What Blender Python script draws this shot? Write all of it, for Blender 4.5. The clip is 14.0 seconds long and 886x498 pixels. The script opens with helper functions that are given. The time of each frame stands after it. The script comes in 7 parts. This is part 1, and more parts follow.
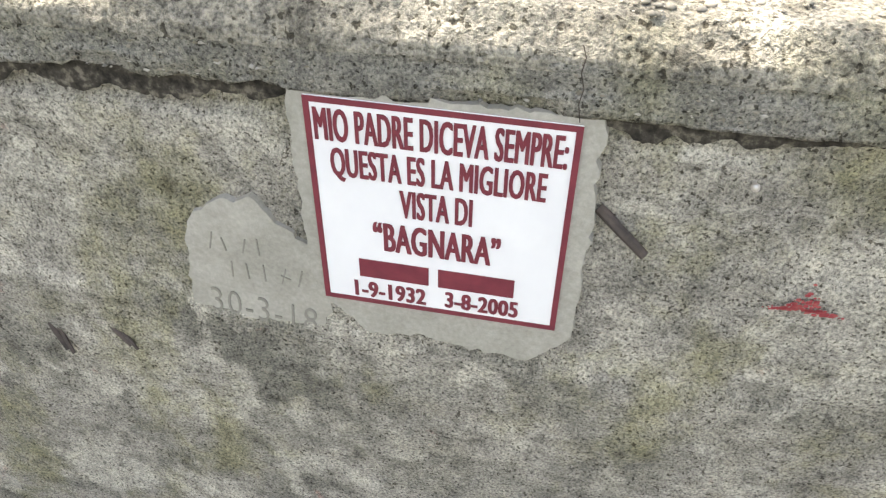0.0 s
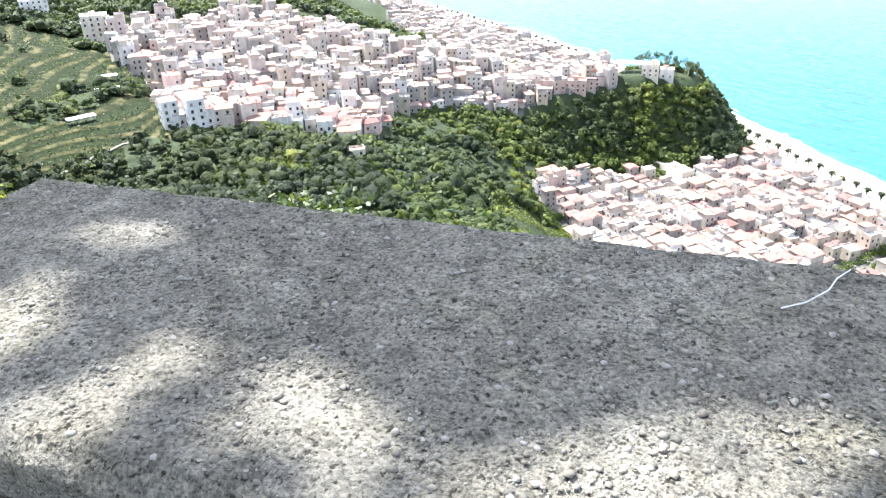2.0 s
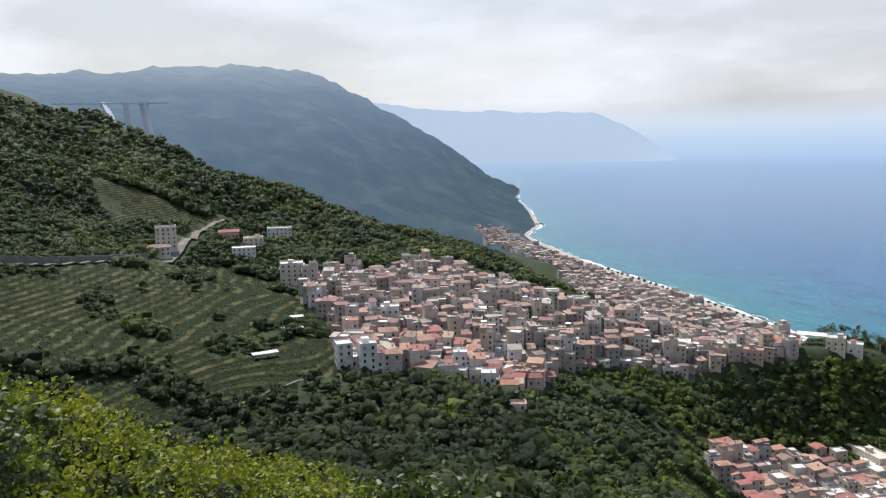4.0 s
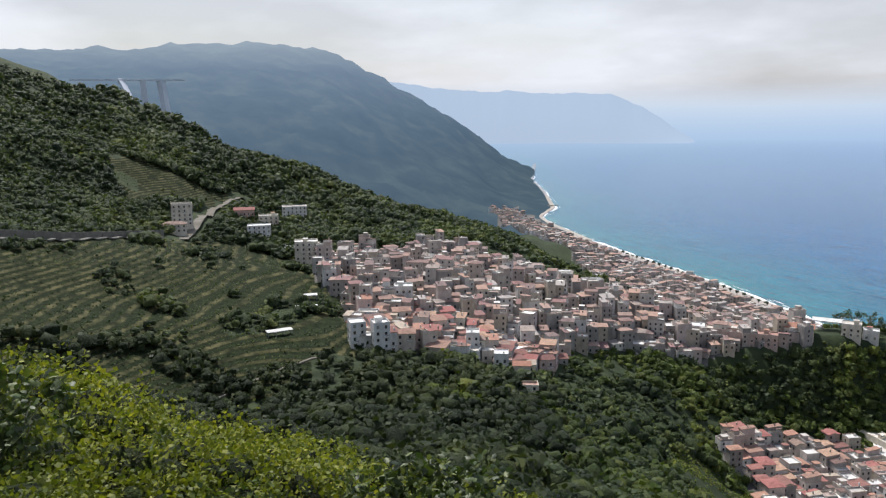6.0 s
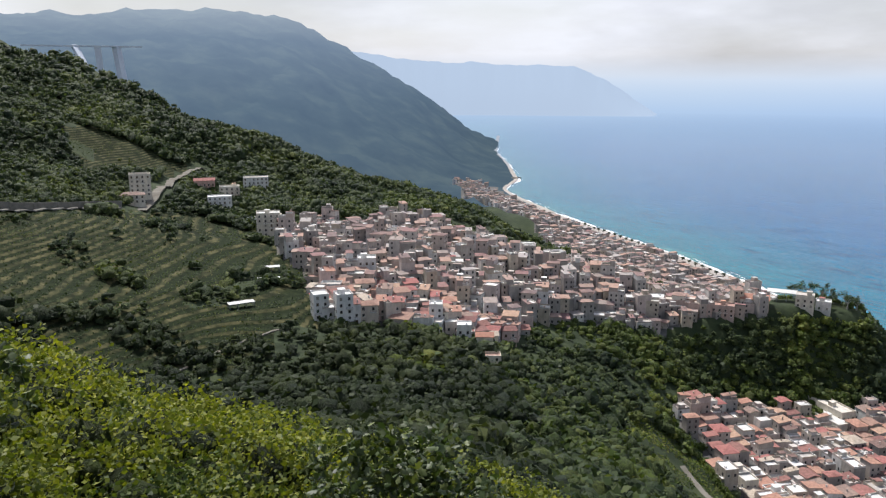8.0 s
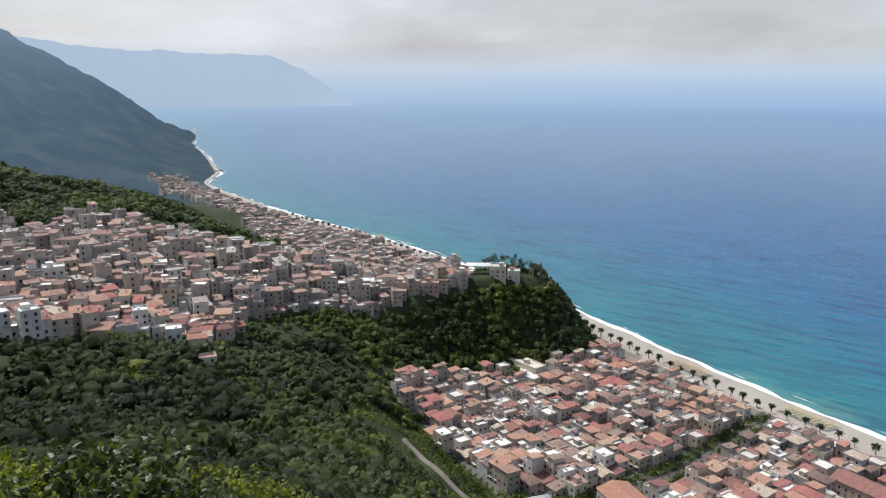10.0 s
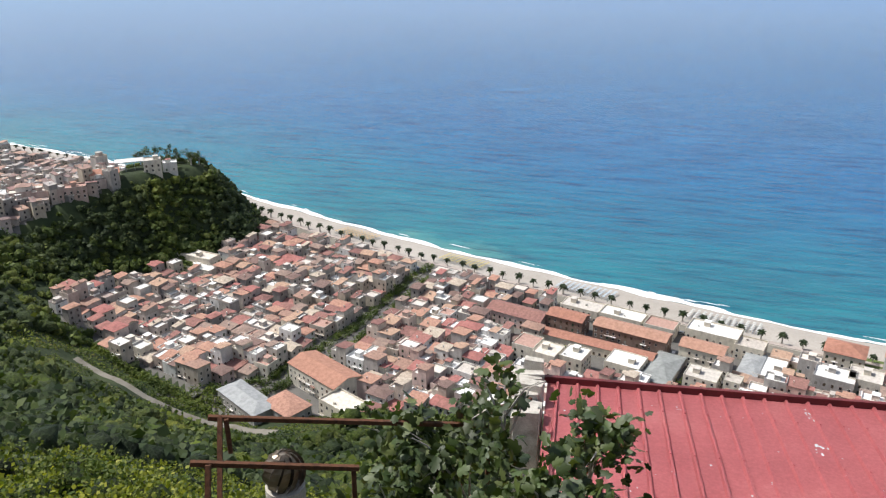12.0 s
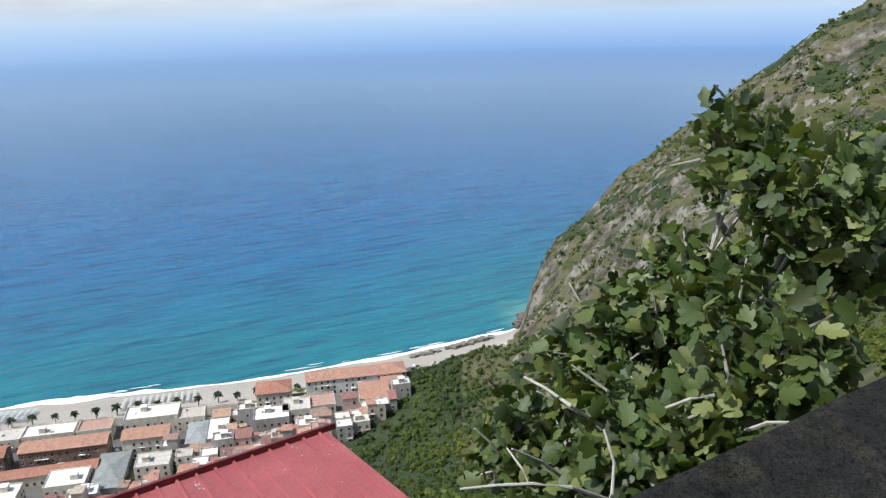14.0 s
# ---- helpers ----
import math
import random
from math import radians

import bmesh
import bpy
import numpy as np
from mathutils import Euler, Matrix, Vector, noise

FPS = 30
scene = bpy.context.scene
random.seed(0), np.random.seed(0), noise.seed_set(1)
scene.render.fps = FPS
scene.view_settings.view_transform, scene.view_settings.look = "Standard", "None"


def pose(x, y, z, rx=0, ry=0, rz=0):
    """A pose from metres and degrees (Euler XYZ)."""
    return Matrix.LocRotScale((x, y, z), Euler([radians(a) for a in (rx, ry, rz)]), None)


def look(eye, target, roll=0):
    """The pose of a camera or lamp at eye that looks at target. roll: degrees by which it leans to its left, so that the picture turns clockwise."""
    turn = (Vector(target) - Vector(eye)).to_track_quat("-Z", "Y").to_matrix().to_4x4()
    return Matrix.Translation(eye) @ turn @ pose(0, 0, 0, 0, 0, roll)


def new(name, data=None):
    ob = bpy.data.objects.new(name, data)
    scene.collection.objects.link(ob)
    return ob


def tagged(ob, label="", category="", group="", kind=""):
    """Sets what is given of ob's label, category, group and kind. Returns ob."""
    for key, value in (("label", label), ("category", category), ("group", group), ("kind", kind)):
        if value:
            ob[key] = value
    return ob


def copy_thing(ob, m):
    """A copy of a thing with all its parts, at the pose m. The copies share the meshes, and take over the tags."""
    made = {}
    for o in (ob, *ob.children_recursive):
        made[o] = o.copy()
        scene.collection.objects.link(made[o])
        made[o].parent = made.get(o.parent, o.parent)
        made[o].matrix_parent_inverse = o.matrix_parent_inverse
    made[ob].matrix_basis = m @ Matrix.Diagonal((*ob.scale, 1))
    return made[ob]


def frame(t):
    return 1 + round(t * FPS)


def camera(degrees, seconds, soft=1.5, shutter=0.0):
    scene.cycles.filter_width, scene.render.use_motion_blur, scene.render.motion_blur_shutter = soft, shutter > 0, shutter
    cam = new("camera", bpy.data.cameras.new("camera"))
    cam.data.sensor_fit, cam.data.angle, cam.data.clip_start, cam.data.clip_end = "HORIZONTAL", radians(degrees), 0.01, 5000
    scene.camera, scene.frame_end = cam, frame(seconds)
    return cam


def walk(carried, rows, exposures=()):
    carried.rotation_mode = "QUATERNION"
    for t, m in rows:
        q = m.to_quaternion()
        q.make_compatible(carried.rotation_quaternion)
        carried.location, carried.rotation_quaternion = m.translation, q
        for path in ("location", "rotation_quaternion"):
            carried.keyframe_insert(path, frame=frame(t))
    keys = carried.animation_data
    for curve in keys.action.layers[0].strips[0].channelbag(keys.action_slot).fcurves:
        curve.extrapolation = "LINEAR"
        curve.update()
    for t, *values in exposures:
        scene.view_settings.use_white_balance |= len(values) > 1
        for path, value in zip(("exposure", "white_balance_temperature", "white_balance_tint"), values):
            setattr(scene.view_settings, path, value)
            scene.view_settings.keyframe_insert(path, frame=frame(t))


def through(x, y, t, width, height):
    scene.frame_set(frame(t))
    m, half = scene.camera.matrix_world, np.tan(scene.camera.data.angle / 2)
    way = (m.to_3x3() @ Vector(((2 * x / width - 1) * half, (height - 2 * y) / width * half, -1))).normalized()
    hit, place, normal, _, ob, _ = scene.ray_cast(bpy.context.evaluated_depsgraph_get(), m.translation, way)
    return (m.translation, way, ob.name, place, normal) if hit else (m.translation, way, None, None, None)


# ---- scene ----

# ---- camera ----
cam = camera(58.8, 14.0, soft=1.25)


def aim(x, y, z, yaw, pitch, roll):
    """A camera pose: place, heading to the left, tilt up, lean to its left."""
    return pose(x, y, z, 90 + pitch, 0, yaw) @ pose(0, 0, 0, 0, 0, roll)


PATH = [
    (0, -0.231, -0.229, 199.606, 13.48, -41.01, 1.19),
    (0.5, -0.215, -0.228, 199.625, 14.34, -40.01, 0.28),
    (1, -0.178, -0.193, 199.703, 17.02, -36.94, -0.57),
    (1.5, -0.077, -0.116, 199.836, 21.36, -32.79, -0.83),
    (2, 0.000, 0.000, 200.000, 24.15, -27.36, -1.63),
    (2.5, 0.078, 0.159, 200.208, 23.01, -22.28, -0.09),
    (3, 0.140, 0.290, 200.300, 21.83, -16.58, -1.42),
    (3.5, 0.170, 0.420, 200.360, 28.34, -12.07, -2.25),
    (4, 0.190, 0.480, 200.380, 36.08, -8.79, -1.14),
    (4.2, 0.200, 0.490, 200.380, 37.62, -7.10, -1.66),
    (6.5, 0.240, 0.500, 200.390, 37.46, -11.39, -0.24),
    (7, 0.250, 0.500, 200.390, 37.92, -12.47, -0.19),
    (7.2, 0.250, 0.500, 200.390, 37.61, -12.91, -0.10),
    (9.3, 0.280, 0.460, 200.380, 22.89, -10.74, -0.30),
    (9.5, 0.280, 0.450, 200.380, 20.14, -11.21, -0.10),
    (10, 0.290, 0.410, 200.370, 13.05, -12.91, 0.31),
    (10.5, 0.300, 0.370, 200.350, 6.34, -15.98, 0.43),
    (11, 0.300, 0.350, 200.350, -0.10, -18.63, 0.27),
    (11.5, 0.307, 0.336, 200.344, -5.68, -20.59, -0.34),
    (12, 0.337, 0.312, 200.352, -11.93, -21.62, -0.25),
    (12.5, 0.382, 0.249, 200.387, -21.01, -22.46, -0.20),
    (13, 0.440, 0.032, 200.507, -27.60, -21.33, -0.85),
    (13.5, 0.625, -0.166, 200.594, -37.98, -19.30, -0.61),
    (14, 0.82, -0.337, 200.7, -55.51, -16.58, -1.31),]
walk(cam, [(row[0], aim(*row[1:])) for row in PATH],
     exposures=[(0, 2.7, 7250, 10), (1.0, 2.48, 6900, 10), (1.5, 2.35, 6550, 10), (2.0, 2.1, 6050, 10), (2.5, 1.55, 5850, 14), (3.0, 0.8, 6080, 10), (3.5, 0.38, 6200, 10), (4.0, 0.12, 6200, 11),
                (6.5, 0.02, 6200, 11), (7.0, 0.2, 6250, 13), (9.5, -0.1, 6200, 10), (10.5, -0.06, 6250, 10), (11.0, 0.1, 6250, 10), (12.0, 0.22, 6300, 10), (12.5, 0.22, 6350, 10), (13.5, 0.1, 6150, 9), (14.0, 0.1, 5950, 7)])

# ---- world and sun ----
SUN_AZ, SUN_EL = -62.0, 57.0  # degrees: heading to the right of ahead, height
world = bpy.data.worlds.new("sky")
scene.world = world
world.use_nodes = True
wn, wl = world.node_tree.nodes, world.node_tree.links
wn.clear()
w_out = wn.new("ShaderNodeOutputWorld")
w_bg = wn.new("ShaderNodeBackground")
w_bg.inputs["Strength"].default_value = 0.11
w_sky = wn.new("ShaderNodeTexSky")
w_sky.sky_type = "NISHITA"
w_sky.sun_disc = False
w_sky.sun_elevation = radians(SUN_EL)
w_sky.sun_rotation = radians(SUN_AZ)
w_sky.air_density, w_sky.dust_density, w_sky.ozone_density = 1.2, 2.5, 1.0
w_co = wn.new("ShaderNodeTexCoord")
w_map = wn.new("ShaderNodeMapping")
w_map.inputs["Scale"].default_value = (1.0, 1.0, 4.5)
w_noise = wn.new("ShaderNodeTexNoise")
w_noise.inputs["Scale"].default_value = 2.2
w_noise.inputs["Detail"].default_value = 7.0
w_noise.inputs["Roughness"].default_value = 0.55
w_ramp = wn.new("ShaderNodeValToRGB")
w_ramp.color_ramp.elements[0].position, w_ramp.color_ramp.elements[0].color = 0.36, (0.6, 0.6, 0.6, 1)
w_ramp.color_ramp.elements[1].position, w_ramp.color_ramp.elements[1].color = 0.62, (1, 1, 1, 1)
w_cloud = wn.new("ShaderNodeMix")
w_cloud.data_type = "RGBA"
w_tone = wn.new("ShaderNodeMapping")
w_tone.inputs["Scale"].default_value = (1.0, 1.0, 3.2)
w_tone.inputs["Location"].default_value = (0.35, 0.1, 0.6)
w_grey = wn.new("ShaderNodeTexNoise")
w_grey.inputs["Scale"].default_value = 3.4
w_grey.inputs["Detail"].default_value = 6.0
w_bank = wn.new("ShaderNodeValToRGB")
w_bank.color_ramp.elements[0].position, w_bank.color_ramp.elements[0].color = 0.38, (6.1, 6.2, 6.45, 1)
w_bank.color_ramp.elements[1].position, w_bank.color_ramp.elements[1].color = 0.6, (8.0, 8.15, 8.5, 1)
wl.new(w_co.outputs["Generated"], w_tone.inputs["Vector"])
wl.new(w_tone.outputs["Vector"], w_grey.inputs["Vector"])
wl.new(w_grey.outputs["Fac"], w_bank.inputs["Fac"])
wl.new(w_bank.outputs["Color"], w_cloud.inputs["B"])
wl.new(w_co.outputs["Generated"], w_map.inputs["Vector"])
wl.new(w_map.outputs["Vector"], w_noise.inputs["Vector"])
wl.new(w_noise.outputs["Fac"], w_ramp.inputs["Fac"])
w_sep = wn.new("ShaderNodeSeparateXYZ")
wl.new(w_co.outputs["Generated"], w_sep.inputs[0])
w_thin = wn.new("ShaderNodeMapRange")
w_thin.interpolation_type = "SMOOTHSTEP"
w_thin.inputs["From Min"].default_value, w_thin.inputs["From Max"].default_value = 0.12, 0.75
w_thin.inputs["To Min"].default_value, w_thin.inputs["To Max"].default_value = 1.0, 0.1
wl.new(w_sep.outputs["Z"], w_thin.inputs["Value"])
w_mul = wn.new("ShaderNodeMath")
w_mul.operation = "MULTIPLY"
wl.new(w_ramp.outputs["Color"], w_mul.inputs[0])
wl.new(w_thin.outputs[0], w_mul.inputs[1])
wl.new(w_mul.outputs[0], w_cloud.inputs["Factor"])
wl.new(w_sky.outputs["Color"], w_cloud.inputs["A"])
wl.new(w_cloud.outputs["Result"], w_bg.inputs["Color"])
wl.new(w_bg.outputs["Background"], w_out.inputs["Surface"])

sun = new("sun", bpy.data.lights.new("sun", "SUN"))
sun.data.energy, sun.data.angle, sun.data.color = 4.6, radians(0.6), (1.0, 0.955, 0.88)
sun_way = Vector((math.sin(radians(SUN_AZ)) * math.cos(radians(SUN_EL)), math.cos(radians(SUN_AZ)) * math.cos(radians(SUN_EL)), math.sin(radians(SUN_EL))))
sun.matrix_world = look(sun_way * 400, (0, 0, 0))


# ---- materials ----
def material(name, rough=0.9, spec=0.3, metal=0.0):
    """A new node material: returns it with its nodes, links and principled shader."""
    m = bpy.data.materials.new(name)
    m.use_nodes = True
    nodes, links = m.node_tree.nodes, m.node_tree.links
    sh = nodes["Principled BSDF"]
    sh.inputs["Roughness"].default_value = rough
    sh.inputs["Specular IOR Level"].default_value = spec
    sh.inputs["Metallic"].default_value = metal
    return m, nodes, links, sh


def noise_node(nodes, links, scale, detail=6.0, rough=0.6, stretch=(1, 1, 1), coords="Object", turn=0.0):
    co = nodes.new("ShaderNodeTexCoord")
    mp = nodes.new("ShaderNodeMapping")
    mp.vector_type = "TEXTURE"
    mp.inputs["Scale"].default_value = tuple(1.0 / q for q in stretch)
    mp.inputs["Rotation"].default_value = (0, 0, radians(turn))
    nz = nodes.new("ShaderNodeTexNoise")
    nz.inputs["Scale"].default_value = scale
    nz.inputs["Detail"].default_value = detail
    nz.inputs["Roughness"].default_value = rough
    links.new(co.outputs[coords], mp.inputs["Vector"])
    links.new(mp.outputs["Vector"], nz.inputs["Vector"])
    return nz.outputs["Fac"]


def ramp(nodes, links, fac, stops, smooth=False):
    r = nodes.new("ShaderNodeValToRGB")
    if smooth:
        r.color_ramp.interpolation = "EASE"
    while len(r.color_ramp.elements) < len(stops):
        r.color_ramp.elements.new(0.5)
    for e, (p, c) in zip(r.color_ramp.elements, stops):
        e.position = p
        e.color = (*c, 1) if len(c) == 3 else c
    links.new(fac, r.inputs["Fac"])
    return r.outputs["Color"]


def mix(nodes, links, fac, a, b, how="MIX"):
    n = nodes.new("ShaderNodeMix")
    n.data_type, n.blend_type = "RGBA", how
    for key, v in (("Factor", fac), ("A", a), ("B", b)):
        if isinstance(v, (int, float)):
            n.inputs[key].default_value = v
        elif isinstance(v, tuple):
            n.inputs[key].default_value = (*v, 1)
        else:
            links.new(v, n.inputs[key])
    return n.outputs["Result"]


def bump(nodes, links, sh, height, strength, dist):
    b = nodes.new("ShaderNodeBump")
    b.inputs["Strength"].default_value, b.inputs["Distance"].default_value = strength, dist
    links.new(height, b.inputs["Height"])
    links.new(b.outputs["Normal"], sh.inputs["Normal"])


def mottled(name, stops, scale, rough=0.9, spec=0.25, metal=0.0, fine=None, relief=0.0, stretch=(1, 1, 1)):
    """A surface with coarse mottling from stops, fine grain on top of it and some relief."""
    m, n, l, sh = material(name, rough, spec, metal)
    col = ramp(n, l, noise_node(n, l, scale, 6, 0.6, stretch), stops)
    if fine:
        grain = noise_node(n, l, fine, 4, 0.7)
        col = mix(n, l, 0.55, col, ramp(n, l, grain, [(0.25, (0.35, 0.35, 0.35)), (0.5, (0.5, 0.5, 0.5)), (0.75, (0.68, 0.68, 0.68))]), "OVERLAY")
        if relief:
            bump(n, l, sh, grain, 0.6, relief)
    l.new(col, sh.inputs["Base Color"])
    return m


def varied(name, colors, rough=0.9, spec=0.2, island=False, scale=0.4, dirt=0.35):
    """A painted or baked surface whose colour is drawn by chance for each piece, with stains."""
    m, n, l, sh = material(name, rough, spec)
    if island:
        pick = n.new("ShaderNodeNewGeometry").outputs["Random Per Island"]
    else:
        pick = n.new("ShaderNodeObjectInfo").outputs["Random"]
    stops = [(i / len(colors), c) for i, c in enumerate(colors)]
    col = ramp(n, l, pick, stops)
    col.node.color_ramp.interpolation = "CONSTANT"
    stain = ramp(n, l, noise_node(n, l, scale, 6, 0.65, (1, 1, 0.5)), [(0.3, (1 - dirt,) * 3), (0.62, (1, 1, 1))])
    l.new(mix(n, l, 1.0, col, stain, "MULTIPLY"), sh.inputs["Base Color"])
    return m


def foliage(name, colors, shine=0.35, through=0.35, tufts=0.0, stands=True):
    """Leaves: colour by leaf, a little shine and light that comes through."""
    m, n, l, sh = material(name, 0.55, shine)
    pick = n.new("ShaderNodeNewGeometry").outputs["Random Per Island"]
    col = ramp(n, l, pick, [((i + 0.5) / len(colors), c) for i, c in enumerate(colors)])
    patch = noise_node(n, l, 0.06, 3, 0.5)
    col = mix(n, l, 1.0, col, ramp(n, l, patch, [(0.35, (0.7, 0.75, 0.7)), (0.65, (1.25, 1.2, 0.9))]), "MULTIPLY")
    if stands:
        stand = noise_node(n, l, 0.016, 4, 0.6)
        col = mix(n, l, 1.0, col, ramp(n, l, stand, [(0.38, (0.66, 0.7, 0.74)), (0.5, (0.9, 0.92, 0.92)), (0.63, (1.3, 1.22, 1.0))]), "MULTIPLY")
    # gaps between leaf tufts are also darkened in the colour, besides the relief
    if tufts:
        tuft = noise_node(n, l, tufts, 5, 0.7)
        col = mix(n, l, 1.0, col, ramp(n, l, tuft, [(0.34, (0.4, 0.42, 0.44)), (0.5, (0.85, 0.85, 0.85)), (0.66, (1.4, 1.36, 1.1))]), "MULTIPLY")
        bump(n, l, sh, tuft, 1.0, 1.2 / tufts)
    l.new(col, sh.inputs["Base Color"])
    tr = n.new("ShaderNodeBsdfTranslucent")
    l.new(mix(n, l, 1.0, col, (1.2, 1.25, 0.5), "MULTIPLY"), tr.inputs["Color"])
    ms = n.new("ShaderNodeMixShader")
    ms.inputs["Fac"].default_value = through
    l.new(sh.outputs["BSDF"], ms.inputs[1])
    l.new(tr.outputs["BSDF"], ms.inputs[2])
    l.new(ms.outputs["Shader"], n["Material Output"].inputs["Surface"])
    return m


M_UNDER = mottled("undergrowth", [(0.3, (0.02, 0.03, 0.013)), (0.5, (0.032, 0.046, 0.019)), (0.72, (0.055, 0.07, 0.026))], 0.05, fine=0.6, relief=0.5)
TERRACE = 1.6  # height of one terrace step


def terraced(name):
    """Dark vines on the treads, dry ochre grass and stone on the banks between them."""
    m, n, l, sh = material(name, 0.95, 0.1)
    tread = ramp(n, l, noise_node(n, l, 0.35, 5, 0.7), [(0.34, (0.008, 0.012, 0.005)), (0.52, (0.016, 0.024, 0.009)), (0.68, (0.03, 0.04, 0.015))])
    bank = ramp(n, l, noise_node(n, l, 0.12, 5, 0.65), [(0.38, (0.018, 0.022, 0.01)), (0.5, (0.055, 0.056, 0.025)), (0.66, (0.13, 0.118, 0.058))])
    geo = n.new("ShaderNodeNewGeometry")
    sep = n.new("ShaderNodeSeparateXYZ")
    l.new(geo.outputs["Position"], sep.inputs[0])
    div = n.new("ShaderNodeMath")
    div.operation = "DIVIDE"
    div.inputs[1].default_value = TERRACE
    l.new(sep.outputs["Z"], div.inputs[0])
    fr = n.new("ShaderNodeMath")
    fr.operation = "FRACT"
    l.new(div.outputs[0], fr.inputs[0])
    on = ramp(n, l, fr.outputs[0], [(0.3, (0, 0, 0)), (0.5, (1, 1, 1)), (0.82, (1, 1, 1)), (0.94, (0, 0, 0))])
    l.new(mix(n, l, on, tread, bank), sh.inputs["Base Color"])
    return m


M_TERR = terraced("terrace_grass")
M_SAND = mottled("sand", [(0.3, (0.31, 0.28, 0.245)), (0.7, (0.4, 0.365, 0.325))], 0.03, fine=0.9)
M_TOWN = mottled("town_ground", [(0.3, (0.085, 0.082, 0.076)), (0.6, (0.14, 0.132, 0.122)), (0.8, (0.085, 0.095, 0.055))], 0.04, fine=0.5)
M_ROCK = mottled("cliff_rock", [(0.3, (0.03, 0.034, 0.017)), (0.42, (0.075, 0.068, 0.048)), (0.53, (0.145, 0.128, 0.1)), (0.62, (0.25, 0.235, 0.205)), (0.74, (0.06, 0.062, 0.03))], 0.09, fine=0.5, relief=3.0)
M_DRY = mottled("dry_slope", [(0.3, (0.035, 0.045, 0.016)), (0.46, (0.075, 0.08, 0.032)), (0.6, (0.12, 0.105, 0.058)), (0.75, (0.055, 0.068, 0.025))], 0.06, fine=0.6, relief=1.0)
M_ROAD = mottled("asphalt", [(0.3, (0.075, 0.074, 0.072)), (0.7, (0.12, 0.118, 0.114))], 0.3, fine=6)
M_WALL = varied("plaster", [(0.72, 0.7, 0.67), (0.54, 0.49, 0.44), (0.62, 0.54, 0.47), (0.42, 0.4, 0.38), (0.56, 0.45, 0.39), (0.72, 0.71, 0.69), (0.48, 0.42, 0.36), (0.44, 0.41, 0.39), (0.6, 0.46, 0.42), (0.66, 0.62, 0.53)])
ROOF_TONES = [(0.436, 0.244, 0.181), (0.347, 0.164, 0.141), (0.459, 0.305, 0.22), (0.244, 0.128, 0.113), (0.437, 0.253, 0.186), (0.304, 0.22, 0.182), (0.379, 0.162, 0.143), (0.214, 0.144, 0.125), (0.49, 0.412, 0.33), (0.352, 0.223, 0.174), (0.296, 0.155, 0.132)]
M_TILE = varied("roof_tile", ROOF_TONES, scale=0.7, dirt=0.45)
M_TILE_S = varied("roof_tile_shore", ROOF_TONES, scale=0.7, dirt=0.45, island=True)
M_FLAT = varied("roof_terrace", [(0.8, 0.79, 0.77), (0.55, 0.51, 0.46), (0.72, 0.7, 0.66), (0.44, 0.28, 0.23), (0.82, 0.81, 0.8), (0.5, 0.45, 0.4), (0.78, 0.77, 0.74), (0.68, 0.62, 0.54)], scale=0.6)
M_GLASS, _n, _l, _s = material("window_dark", 0.25, 0.5)
_s.inputs["Base Color"].default_value = (0.035, 0.035, 0.04, 1)
# greyed greens: some of the distance haze is put into these leaf colours
M_LEAF = foliage("woodland_leaves", [(0.042, 0.062, 0.034), (0.056, 0.08, 0.04), (0.078, 0.105, 0.045), (0.046, 0.068, 0.036), (0.1, 0.125, 0.05)], 0.12, 0.25)
M_CROWN = foliage("tree_crowns", [(0.042, 0.06, 0.036), (0.055, 0.076, 0.04), (0.068, 0.092, 0.044), (0.046, 0.066, 0.037), (0.085, 0.108, 0.046)], 0.1, 0.15, 1.6)
# dark ravine woods: the shade over them is put into the leaf colour
M_SHADE_LEAF = foliage("shaded_leaves", [(0.026, 0.038, 0.02), (0.036, 0.05, 0.024), (0.05, 0.066, 0.028), (0.03, 0.043, 0.021)], 0.12, 0.2)
M_SHADE_CROWN = foliage("shaded_crowns", [(0.026, 0.038, 0.021), (0.034, 0.048, 0.024), (0.045, 0.06, 0.028)], 0.1, 0.1, 1.6)
# bush cores coloured dark to stand for the shade between the leaves
M_HEART_SHADE = foliage("bush_heart_shade", [(0.016, 0.024, 0.008), (0.024, 0.036, 0.01), (0.035, 0.05, 0.014)], 0.1, 0.1, 4.0, False)
M_BUSH = foliage("bush_leaves", [(0.15, 0.175, 0.02), (0.21, 0.23, 0.025), (0.07, 0.1, 0.016), (0.28, 0.285, 0.045), (0.045, 0.07, 0.013), (0.16, 0.185, 0.026), (0.09, 0.12, 0.02)], 0.25, 0.35, stands=False)
M_FIG = foliage("fig_leaves", [(0.05, 0.082, 0.021), (0.085, 0.125, 0.03), (0.028, 0.048, 0.014), (0.105, 0.14, 0.036), (0.019, 0.034, 0.01), (0.16, 0.185, 0.06)], 0.6, 0.26, stands=False)
M_WALL_I = varied("plaster_town", [(0.543, 0.509, 0.468), (0.423, 0.389, 0.348), (0.513, 0.452, 0.405), (0.35, 0.33, 0.31), (0.469, 0.394, 0.347), (0.693, 0.679, 0.659), (0.508, 0.447, 0.365), (0.291, 0.271, 0.257), (0.531, 0.456, 0.422), (0.605, 0.578, 0.537)], island=True)
M_TILE_I = varied("roof_tile_town", [(0.357, 0.242, 0.201), (0.279, 0.191, 0.17), (0.406, 0.291, 0.243), (0.239, 0.177, 0.164), (0.355, 0.294, 0.26), (0.423, 0.382, 0.355), (0.426, 0.283, 0.222), (0.302, 0.186, 0.172)], island=True)
